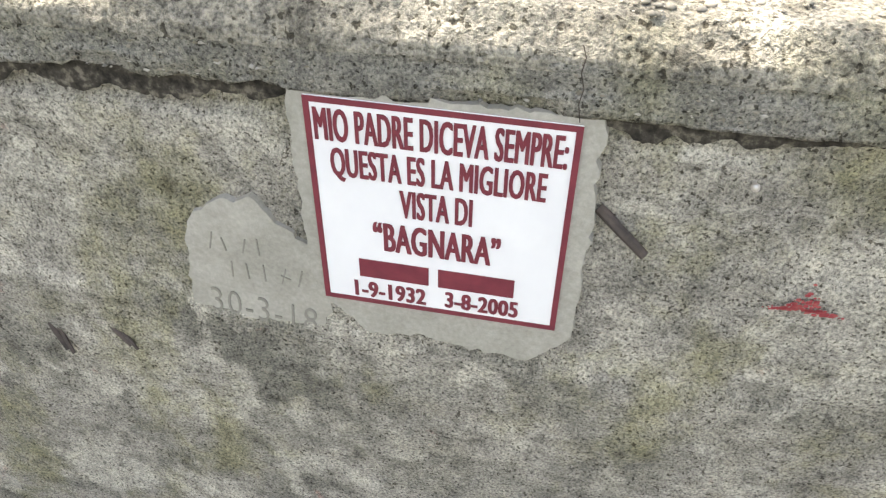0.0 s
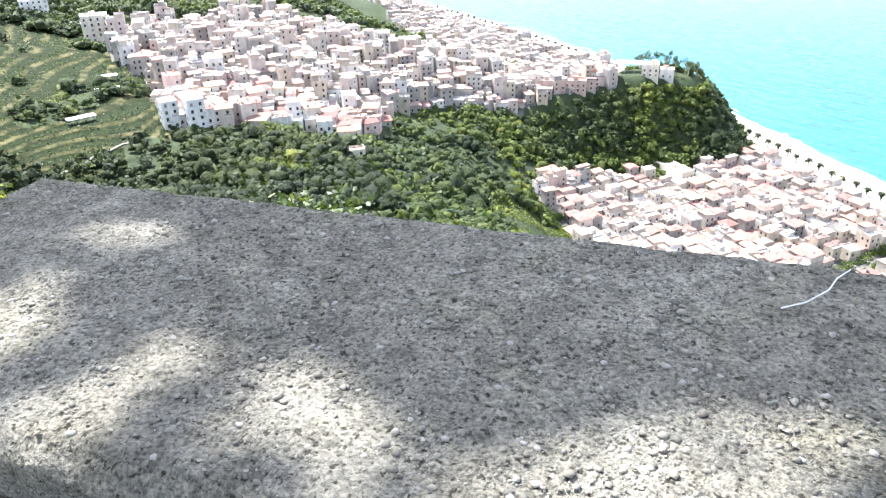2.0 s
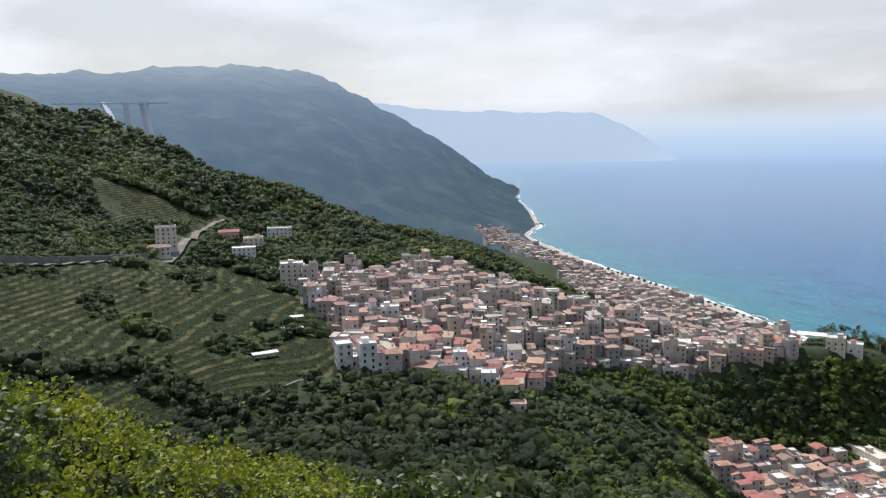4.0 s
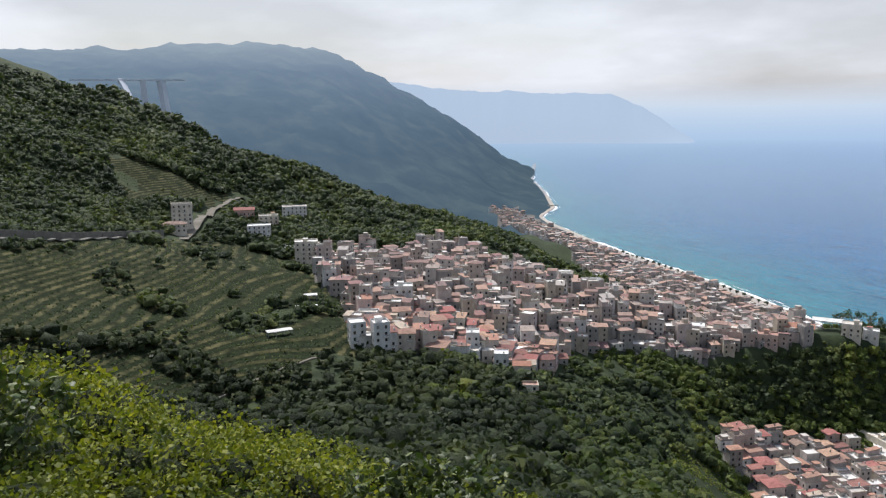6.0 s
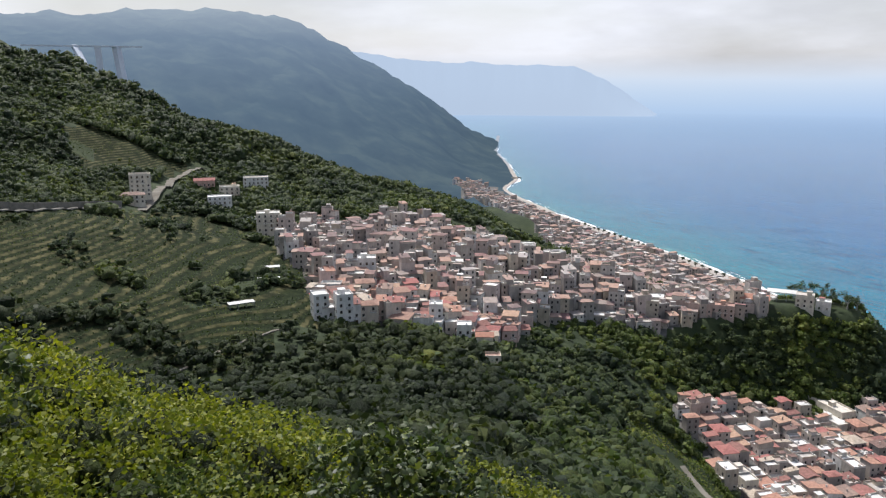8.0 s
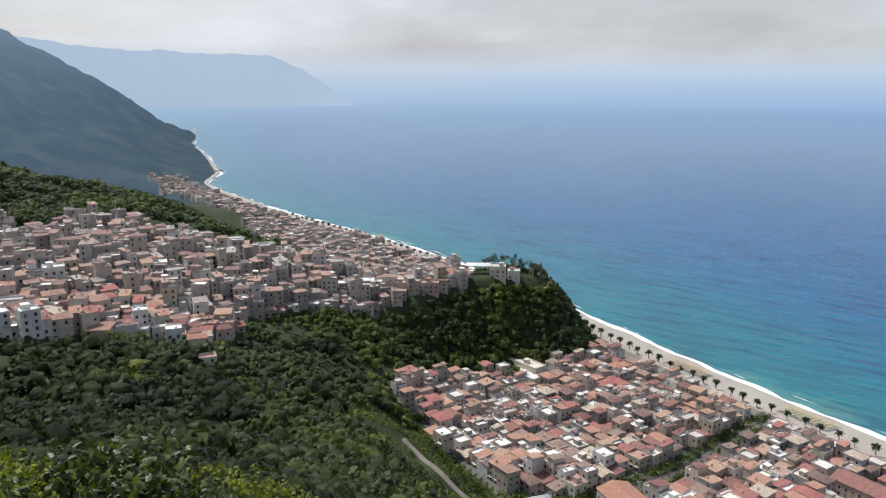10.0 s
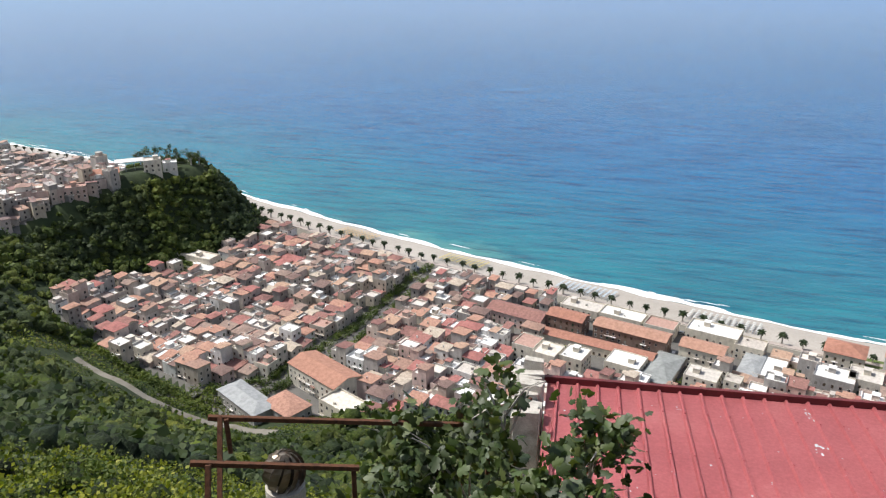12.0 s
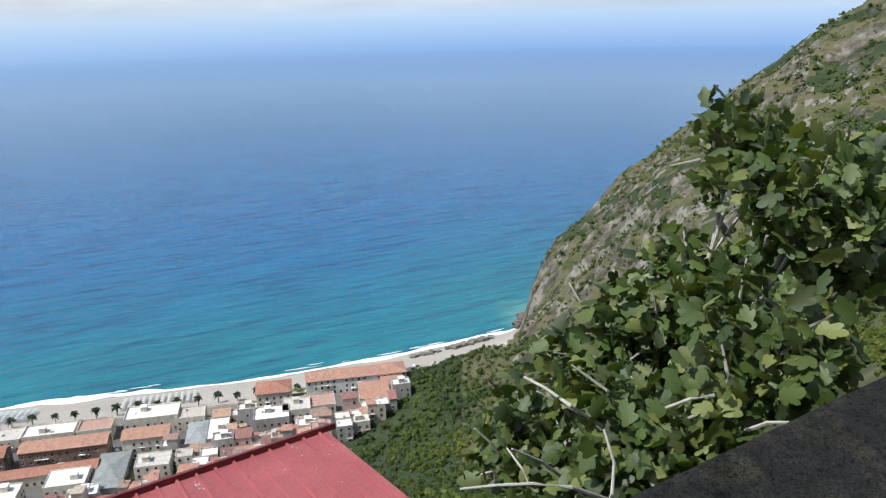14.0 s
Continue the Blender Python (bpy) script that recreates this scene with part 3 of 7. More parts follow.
def build_backdrop():
    """Hazy sea at the horizon and the faint cape, far behind everything."""
    m = bpy.data.materials.new("horizon_haze")
    m.use_nodes = True
    n, l = m.node_tree.nodes, m.node_tree.links
    n.clear()
    geo = n.new("ShaderNodeNewGeometry")
    sep = n.new("ShaderNodeSeparateXYZ")
    l.new(geo.outputs["Position"], sep.inputs[0])
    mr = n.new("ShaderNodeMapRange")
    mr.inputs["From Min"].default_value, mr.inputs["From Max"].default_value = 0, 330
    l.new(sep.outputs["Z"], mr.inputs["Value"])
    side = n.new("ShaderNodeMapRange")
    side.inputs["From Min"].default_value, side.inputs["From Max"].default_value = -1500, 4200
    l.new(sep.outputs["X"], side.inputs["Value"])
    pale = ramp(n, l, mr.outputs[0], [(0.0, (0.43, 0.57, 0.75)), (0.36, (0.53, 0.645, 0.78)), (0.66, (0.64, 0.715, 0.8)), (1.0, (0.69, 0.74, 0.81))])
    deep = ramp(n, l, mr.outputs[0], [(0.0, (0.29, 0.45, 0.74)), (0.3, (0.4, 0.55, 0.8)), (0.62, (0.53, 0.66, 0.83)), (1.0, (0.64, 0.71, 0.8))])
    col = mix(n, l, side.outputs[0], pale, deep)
    # haze over the far sea is painted as light this sheet gives off
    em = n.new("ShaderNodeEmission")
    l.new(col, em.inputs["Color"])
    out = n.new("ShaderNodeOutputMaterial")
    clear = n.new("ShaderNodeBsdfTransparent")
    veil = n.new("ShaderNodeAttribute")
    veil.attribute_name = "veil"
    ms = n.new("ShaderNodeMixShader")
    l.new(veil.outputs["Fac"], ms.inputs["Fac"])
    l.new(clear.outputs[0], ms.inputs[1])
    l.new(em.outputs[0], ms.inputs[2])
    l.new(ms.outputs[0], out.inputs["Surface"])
    az = np.radians(np.arange(-60, 132, 2.0))
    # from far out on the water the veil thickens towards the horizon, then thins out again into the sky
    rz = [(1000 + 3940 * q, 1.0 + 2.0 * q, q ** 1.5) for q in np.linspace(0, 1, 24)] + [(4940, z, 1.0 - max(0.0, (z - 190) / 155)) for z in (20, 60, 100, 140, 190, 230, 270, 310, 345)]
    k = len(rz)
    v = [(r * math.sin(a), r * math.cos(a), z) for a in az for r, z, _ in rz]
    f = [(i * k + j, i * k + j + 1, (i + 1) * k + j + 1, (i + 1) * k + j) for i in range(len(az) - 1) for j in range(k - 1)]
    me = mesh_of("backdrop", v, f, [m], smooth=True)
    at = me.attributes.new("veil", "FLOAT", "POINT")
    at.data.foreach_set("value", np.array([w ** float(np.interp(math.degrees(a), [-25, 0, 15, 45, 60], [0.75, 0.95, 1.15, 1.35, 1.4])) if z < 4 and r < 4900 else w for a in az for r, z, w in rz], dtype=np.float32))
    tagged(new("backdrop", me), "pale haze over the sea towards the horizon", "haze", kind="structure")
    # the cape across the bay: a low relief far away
    # its haze is put in as a pale blue glow
    mc, n, l, sh = material("cape_haze", 1.0, 0.0)
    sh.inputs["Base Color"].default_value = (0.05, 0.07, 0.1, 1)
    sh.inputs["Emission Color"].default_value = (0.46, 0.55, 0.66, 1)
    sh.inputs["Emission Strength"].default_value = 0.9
    azs = np.arange(-44, -19.2, 0.25)
    top = np.interp(azs, [-44, -40.8, -36.8, -30.8, -25.3, -22.9, -20.2, -19.3], [2.3, 1.9, 1.25, 1.0, 0.85, -0.2, -1.9, -2.5])
    v, f = [], []
    for i, (a, e) in enumerate(zip(azs, top)):
        zt = 200 + 4700 * math.tan(math.radians(e)) + float(fbm(a * 10, 0.0, 9, 4, 3)) * 14 * min(1, max(0, (e + 2.4)))
        for q in range(6):
            t = q / 5
            r = 4350 + 350 * t
            z = -3 + (zt + 3) * t ** 0.8
            v.append((r * math.sin(math.radians(a)), r * math.cos(math.radians(a)), z))
        if i:
            f += [((i - 1) * 6 + q, (i - 1) * 6 + q + 1, i * 6 + q + 1, i * 6 + q) for q in range(5)]
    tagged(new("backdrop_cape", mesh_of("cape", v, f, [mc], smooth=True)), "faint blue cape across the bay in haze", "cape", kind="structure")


build_ground()
build_sea()
build_backdrop()


# ---- the lookout: parapet wall ----
WALL_TURN = 2.66


def wall_spot(s, d):
    """Plan place s metres along the parapet and d metres out from the lookout; the wall bends back past s = 0.4."""
    bend = 26.0
    a0, n0 = radians(WALL_TURN), 0.35
    if s <= n0:
        u, w, ang = s, 0.0, 0.0
        ox, oy = u, 0.0
    else:
        t = min((s - n0) / 0.5, 1.0)
        ang = -radians(bend) * t * t * (3 - 2 * t)
        ox, oy, steps = n0, 0.0, 24
        for i in range(steps):
            q = n0 + (s - n0) * (i + 0.5) / steps
            tq = min((q - n0) / 0.5, 1.0)
            aq = -radians(bend) * tq * tq * (3 - 2 * tq)
            ox, oy = ox + math.cos(aq) * (s - n0) / steps, oy + math.sin(aq) * (s - n0) / steps
    base = 1.06
    tq = min(max((s - 0.45) / 0.9, 0.0), 1.0)
    d -= 0.19 * tq * tq * (3 - 2 * tq)
    lx, ly = ox - math.sin(ang) * (d - base), oy + math.cos(ang) * (d - base) + base
    return lx * math.cos(a0) - ly * math.sin(a0), lx * math.sin(a0) + ly * math.cos(a0)


def wall_top(x, y):
    return 199.212 + 0.0257 * x + 0.0278 * y


def concrete(name, stops, moss=0.5, grain_size=150, pit=95, boards=0.0, relief=0.005):
    """Weathered concrete: patches, moss, pits, grain and traces of the shuttering boards."""
    m, n, l, sh = material(name, 0.95, 0.12)
    col = ramp(n, l, noise_node(n, l, 4.5, 6, 0.62), stops)
    if boards:
        skim = ramp(n, l, noise_node(n, l, 6.5, 4, 0.55, (1, 1, 0.75)), [(0.53, (0, 0, 0)), (0.57, (0.75, 0.75, 0.75))])
        col = mix(n, l, skim, col, (0.39, 0.37, 0.325))
        dark = ramp(n, l, noise_node(n, l, 3.8, 6, 0.7, (0.8, 0.8, 1.2)), [(0.53, (0, 0, 0)), (0.66, (0.6, 0.6, 0.6))])
        col = mix(n, l, dark, col, (0.185, 0.175, 0.145))
        pink = ramp(n, l, noise_node(n, l, 7.5, 5, 0.7), [(0.66, (0, 0, 0)), (0.74, (0.7, 0.7, 0.7))])
        col = mix(n, l, pink, col, (0.34, 0.2, 0.165))
    green = ramp(n, l, noise_node(n, l, 4.2, 6, 0.68, (1, 1, 0.8)), [(0.53, (0, 0, 0)), (0.66, (moss,) * 3)])
    col = mix(n, l, green, col, (0.19, 0.18, 0.09))
    blotch = ramp(n, l, noise_node(n, l, 22, 5, 0.7), [(0.3, (0.5, 0.5, 0.49)), (0.5, (0.95, 0.95, 0.95)), (0.7, (1.2, 1.19, 1.15))])
    col = mix(n, l, 1.0, col, blotch, "MULTIPLY")
    g = noise_node(n, l, grain_size, 3, 0.75)
    col = mix(n, l, 1.0, col, ramp(n, l, g, [(0.32, (0.36, 0.36, 0.36)), (0.48, (0.95, 0.95, 0.95)), (0.64, (1.55, 1.53, 1.48))]), "MULTIPLY")
    p = noise_node(n, l, pit, 2, 0.5)
    col = mix(n, l, 1.0, col, ramp(n, l, p, [(0.34, (0.3, 0.29, 0.27)), (0.39, (1, 1, 1))]), "MULTIPLY")
    if boards:
        line = noise_node(n, l, 2.6, 5, 0.7, (0.35, 0.35, 5.0))
        col = mix(n, l, boards, col, ramp(n, l, line, [(0.36, (0.45, 0.44, 0.42)), (0.5, (1, 1, 1)), (0.62, (1.15, 1.14, 1.1))]), "MULTIPLY")
    l.new(col, sh.inputs["Base Color"])
    add = n.new("ShaderNodeMath")
    l.new(g, add.inputs[0])
    l.new(p, add.inputs[1])
    bump(n, l, sh, add.outputs[0], 0.9, relief)
    return m


M_CONC = concrete("old_concrete", [(0.3, (0.14, 0.137, 0.118)), (0.43, (0.215, 0.206, 0.18)), (0.55, (0.285, 0.27, 0.24)), (0.66, (0.345, 0.325, 0.288)), (0.76, (0.21, 0.205, 0.16))], 0.6, 210, 165, 0.35)
M_COPE = concrete("coping_concrete", [(0.28, (0.105, 0.102, 0.092)), (0.5, (0.165, 0.16, 0.144)), (0.7, (0.225, 0.216, 0.195))], 0.35, 190, 150, 0.0, 0.005)
M_TOP = concrete("washed_concrete", [(0.3, (0.135, 0.126, 0.105)), (0.55, (0.215, 0.202, 0.172)), (0.75, (0.29, 0.274, 0.235))], 0.2, 120, 80, 0.0, 0.012)
# near-black copy of the top: shade on its right end put into colour
M_TOP_SHADE = concrete("shaded_concrete", [(0.3, (0.012, 0.012, 0.012)), (0.55, (0.022, 0.021, 0.02)), (0.75, (0.04, 0.038, 0.036))], 0.1, 110, 60, 0.0, 0.009)
M_SCRATCH = mottled("scratched_groove", [(0.3, (0.17, 0.162, 0.142)), (0.7, (0.22, 0.21, 0.185))], 30)
# near-black colour standing for the shade deep in the joint
M_JOINT_SHADE = mottled("joint_shade", [(0.35, (0.02, 0.018, 0.016)), (0.52, (0.05, 0.045, 0.038)), (0.66, (0.15, 0.135, 0.11))], 60, 0.95, 0.05, fine=200, relief=0.003)
M_MORTAR = mottled("smooth_mortar", [(0.3, (0.25, 0.24, 0.21)), (0.7, (0.34, 0.325, 0.29))], 9, 0.9, 0.15, fine=120, relief=0.0015)
M_STONE = varied("gravel", [(0.26, 0.24, 0.2), (0.2, 0.185, 0.155), (0.3, 0.28, 0.235), (0.15, 0.142, 0.125), (0.25, 0.225, 0.185), (0.36, 0.34, 0.3), (0.21, 0.185, 0.145)], island=True, scale=60)


def build_parapet():
    every = np.concatenate([np.arange(-1.77, 1.0, 0.014), np.arange(1.0, 7.0, 0.07)])

    def strip(name, rows, mat, parent, seed, label, rough=0.004, coarse=0.006, span=(-9, 9)):
        """rows: functions of s that give depth and height below the top, from one edge to the other."""
        v, ss = [], every[(every >= span[0]) & (every <= span[1])]
        k = len(rows)
        for i, s in enumerate(ss):
            for j, row in enumerate(rows):
                d, dz = row(s)
                x, y = wall_spot(s, d)
                z = wall_top(x, y) + dz
                v.append((x, y, z))
        v = np.array(v)
        n = len(ss)
        sj = np.repeat(ss, k)
        jj = np.tile(np.arange(k), n) * 0.02
        push = fbm(sj, jj + v[:, 2], 0.09, 4, seed) * coarse + fbm(sj, jj, 0.02, 2, seed + 1) * rough
        v[:, 1] -= push * 0.6
        v[:, 2] += push
        idx = np.arange(n * k).reshape(n, k)
        q = np.stack([idx[:-1, :-1], idx[1:, :-1], idx[1:, 1:], idx[:-1, 1:]], -1).reshape(-1, 4)
        ob = new(name, mesh_of(name, v, q, [mat], smooth=True))
        ob.parent = parent
        return tagged(ob, label)

    def ragged(s):
        return float(fbm(s, 0.0, 0.22, 5, 31)) * 0.5 + float(fbm(s, 3.0, 0.05, 3, 33)) * 0.25

    def crevice(s, z):
        """Broken gap under the coping, a hole further down and the steps between the shuttering boards."""
        if -0.62 < s < -0.2:
            wide = 0.0
        else:
            wide = min(1.0, max(0.0, 0.62 + 1.5 * float(fbm(s, 1.0, 0.28, 4, 35)))) * min(1.0, min(abs(s + 0.62), abs(s + 0.2)) / 0.08)
        mid = 0.147 + 0.012 * float(fbm(s, 7.0, 0.12, 3, 37))
        cut = 0.02 * wide * max(0.0, 1 - ((z - mid) / (0.014 + 0.016 * wide)) ** 4)
        hole = 0.08 * max(0.0, 1 - ((s + 1.14) / 0.032) ** 2 - ((z - 0.285) / 0.03) ** 2)
        ledge = 0.007 / (1 + math.exp(-(z - 0.60 - 0.05 * s + 0.006 * float(fbm(s, 2.0, 0.1, 3, 38))) / 0.003)) + 0.004 / (1 + math.exp(-(z - 0.36 - 0.02 * s + 0.008 * float(fbm(s, 4.0, 0.1, 3, 39))) / 0.003))
        return cut + hole - ledge

    low = [(lambda s, z=z: (0.643 + crevice(s, z) + 0.002 * math.sin(9 * z + s), -z)) for z in np.concatenate([np.linspace(0.075, 0.34, 34), np.linspace(0.348, 1.46, 74)])]
    wall = new("wall_parapet", None)
    tagged(wall, "old weathered concrete parapet wall at the lookout", "wall", kind="structure")
    strip("face", low, M_CONC, wall, 41, "", 0.003, 0.007)
    # open joint under the coping: its shade painted as a dark strip
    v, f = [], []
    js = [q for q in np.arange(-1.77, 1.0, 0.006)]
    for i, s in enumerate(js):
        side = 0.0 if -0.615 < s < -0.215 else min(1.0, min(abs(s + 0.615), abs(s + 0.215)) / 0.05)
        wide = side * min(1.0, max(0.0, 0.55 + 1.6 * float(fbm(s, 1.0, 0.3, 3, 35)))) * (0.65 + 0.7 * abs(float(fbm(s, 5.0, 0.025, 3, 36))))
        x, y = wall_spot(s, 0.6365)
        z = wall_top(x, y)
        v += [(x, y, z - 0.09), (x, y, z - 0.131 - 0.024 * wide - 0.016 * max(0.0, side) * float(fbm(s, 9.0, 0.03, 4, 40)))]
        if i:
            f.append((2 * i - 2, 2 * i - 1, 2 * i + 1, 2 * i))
    joint = new("joint", mesh_of("joint", v, f, [M_JOINT_SHADE]))
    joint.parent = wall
    tagged(joint, "dark strip painting the shade of the open joint")
    depth_edge = 0.622
    front = []
    for j, z in enumerate(np.linspace(0.118, 0.046, 12)):
        front.append(lambda s, z=z, j=j: (depth_edge + (0.03 * max(0, ragged(s) * 1.6 + 0.1) if j < 3 else 0) + 0.036 * max(0, 1 - z / 0.06) ** 2, -z + (0.035 * max(0, ragged(s) * 1.5 + 0.15) * (1 - j / 11) if s < -0.55 or s > 0.05 else 0)))
    brow = [(lambda s, z=z: (depth_edge - 0.003 + 0.036 * max(0, 1 - z / 0.06) ** 2, -z)) for z in (0.057, 0.048, 0.04, 0.032, 0.024, 0.017, 0.011, 0.006, 0.002)]
    tops = [(lambda s, d=d: (d, 0.004 * math.sin(4 * d))) for d in np.linspace(depth_edge + 0.045, 1.49, 60)]
    back = [(lambda s, z=z: (1.505, -z)) for z in (0.01, 0.05, 0.2, 0.6, 1.6, 3.2)]
    under_row = [(lambda s: (0.66, -0.118))]
    coping = strip("coping", under_row + front + [lambda s: (depth_edge + 0.03, -0.04)], M_COPE, wall, 47, "rough concrete coping with a worn lower edge", 0.004, 0.007)
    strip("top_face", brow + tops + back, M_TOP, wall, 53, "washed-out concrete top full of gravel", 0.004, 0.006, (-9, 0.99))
    strip("top_face", brow + tops + back, M_TOP_SHADE, wall, 54, "concrete top, its shade put into a near-black colour", 0.004, 0.006, (0.97, 9))
    return wall


parapet = build_parapet()


def build_road():
    edge = [wall_spot(s, 0.66) for s in np.linspace(-1.77, 6.6, 40)]
    edge = [(-9.0, edge[0][1])] + edge + [(9.0, edge[-1][1] - 1.0)]
    v, f = [], []
    for i, (x, y) in enumerate(edge):
        for q in np.linspace(0, 1, 8):
            yy = y + (-7.5 - y) * q
            v.append((x, yy, 197.8 + 0.02 * float(fbm(x, yy, 0.8, 3, 57))))
        v.append((x, -7.5, 197.5)), v.append((x, y, 197.5))
        if i:
            a, b = (i - 1) * 10, i * 10
            f += [(a + k, a + (k + 1) % 10, b + (k + 1) % 10, b + k) for k in range(10)]
    me = mesh_of("road", v, f, [])
    me.materials.append(M_ROAD)
    tagged(new("road", me), "grey asphalt beside the parapet", "road", kind="structure")


build_road()


# ---- the plaque ----
M_WHITE = mottled("plaque_enamel", [(0.3, (0.62, 0.62, 0.64)), (0.7, (0.68, 0.68, 0.69))], 8, 0.35, 0.4)
M_MAROON = mottled("maroon_paint", [(0.3, (0.12, 0.018, 0.03)), (0.7, (0.17, 0.028, 0.04))], 30, 0.5, 0.4)


def text_mesh(body, width, height, bold=0.0, space=1.0, heavy=True):
    cu = bpy.data.curves.new("lettering", "FONT")
    cu.body, cu.size, cu.offset, cu.extrude, cu.space_character, cu.resolution_u = body, 1.0, bold, 0.02, space, 3
    ob = bpy.data.objects.new("lettering", cu)
    scene.collection.objects.link(ob)
    me = bpy.data.meshes.new_from_object(ob.evaluated_get(bpy.context.evaluated_depsgraph_get()))
    bpy.data.objects.remove(ob)
    xs = [v.co.x for v in me.vertices]
    ys = [v.co.y for v in me.vertices]
    x0, x1, y0, y1 = min(xs), max(xs), min(ys), max(ys)
    verts, faces = [], []
    for k, push in enumerate((-0.05, -0.033, -0.016, 0.0, 0.016, 0.033, 0.05) if heavy else (0.0,)):
        b = len(verts)
        verts += [((v.co.x + push - x0 + 0.05) / (x1 - x0 + 0.1) * width, (v.co.y - y0) / (y1 - y0) * height, v.co.z * 0.05 + k * 0.00008) for v in me.vertices]
        faces += [tuple(b + i for i in f.vertices) for f in me.polygons]
    bpy.data.meshes.remove(me)
    return mesh_of("lettering", verts, faces, [])


def build_plaque():
    W, H = 0.362, 0.3605
    thing = new("plaque")
    x, y = wall_spot(-0.589, 0.626)
    a = radians(WALL_TURN)
    thing.matrix_world = Matrix.Translation((x, y, 198.7295)) @ Matrix.Rotation(a, 4, "Z") @ Matrix.Rotation(radians(90), 4, "X") @ Matrix.Rotation(radians(0.4), 4, "Z")
    bm = bmesh.new()
    box(bm, 0, W, 0, H, -0.012, 0.004)
    bmesh.ops.bevel(bm, geom=bm.edges[:], offset=0.001, segments=1, affect="EDGES")
    part("panel", bm, M_WHITE, thing)
    bm = bmesh.new()
    t = 0.0085
    box(bm, 0, W, 0, t, 0.004, 0.0052), box(bm, 0, W, H - t, H, 0.004, 0.0052)
    box(bm, 0, t, t, H - t, 0.004, 0.0052), box(bm, W - t, W, t, H - t, 0.004, 0.0052)
    part("border", bm, M_MAROON, thing, "maroon painted border")
    lines = [("MIO PADRE DICEVA SEMPRE:", 0.034, 0.96, 0.818, 0.957), ("QUESTA ES LA MIGLIORE", 0.084, 0.9, 0.638, 0.79), ("VISTA DI", 0.348, 0.632, 0.499, 0.63),
             ("\u201cBAGNARA\u201d", 0.233, 0.749, 0.312, 0.458), ("1-9-1932", 0.137, 0.449, 0.036, 0.124), ("3-8-2005", 0.53, 0.84, 0.042, 0.13)]
    for body, u0, u1, v0, v1 in lines:
        me = text_mesh(body, (u1 - u0) * W, (v1 - v0) * H, 0.0, 1.06)
        me.materials.append(M_MAROON)
        ob = new("lettering", me)
        ob.parent = thing
        ob.location = (u0 * W, v0 * H, 0.0044)
    for u0, u1 in ((0.165, 0.46), (0.5, 0.815)):
        bm = bmesh.new()
        box(bm, u0 * W, u1 * W, 0.152 * H, 0.25 * H, 0.004, 0.0052)
        part("bar", bm, M_MAROON, thing)
    tagged(thing, "white square plaque with maroon border and lettering, set into the parapet", "plaque")


build_plaque()


def wall_at(s, z, out=0.0):
    x, y = wall_spot(s, 0.643 - out)
    return Vector((x, y, z))


M_DARKIRON = mottled("black_rust", [(0.3, (0.03, 0.026, 0.024)), (0.7, (0.09, 0.07, 0.06))], 40, 0.8, 0.3)
M_REDPAINT = mottled("red_spray", [(0.35, (0.3, 0.05, 0.065)), (0.65, (0.4, 0.12, 0.11))], 60, 0.9, 0.1)


def patch_on_wall(name, outline, out, mat, label, category, seed, fray=0.006):
    """A thin skin of mortar or paint with a frayed edge."""
    rnd = random.Random(seed)
    pts = []
    for (a, b), (c, d) in zip(outline, outline[1:] + outline[:1]):
        n = max(2, int(math.hypot(c - a, d - b) / 0.012))
        pts += [(a + (c - a) * i / n + rnd.gauss(0, fray), b + (d - b) * i / n + rnd.gauss(0, fray)) for i in range(n)]
    bm = bmesh.new()
    f = bm.faces.new([bm.verts.new(wall_at(s, z, out)) for s, z in pts])
    r = bmesh.ops.extrude_face_region(bm, geom=[f])
    for v in [g for g in r["geom"] if isinstance(g, bmesh.types.BMVert)]:
        v.co.y += 0.02
    bmesh.ops.recalc_face_normals(bm, faces=bm.faces[:])
    thing = new(name)
    part("skin", bm, mat, thing)
    return tagged(thing, label, category)


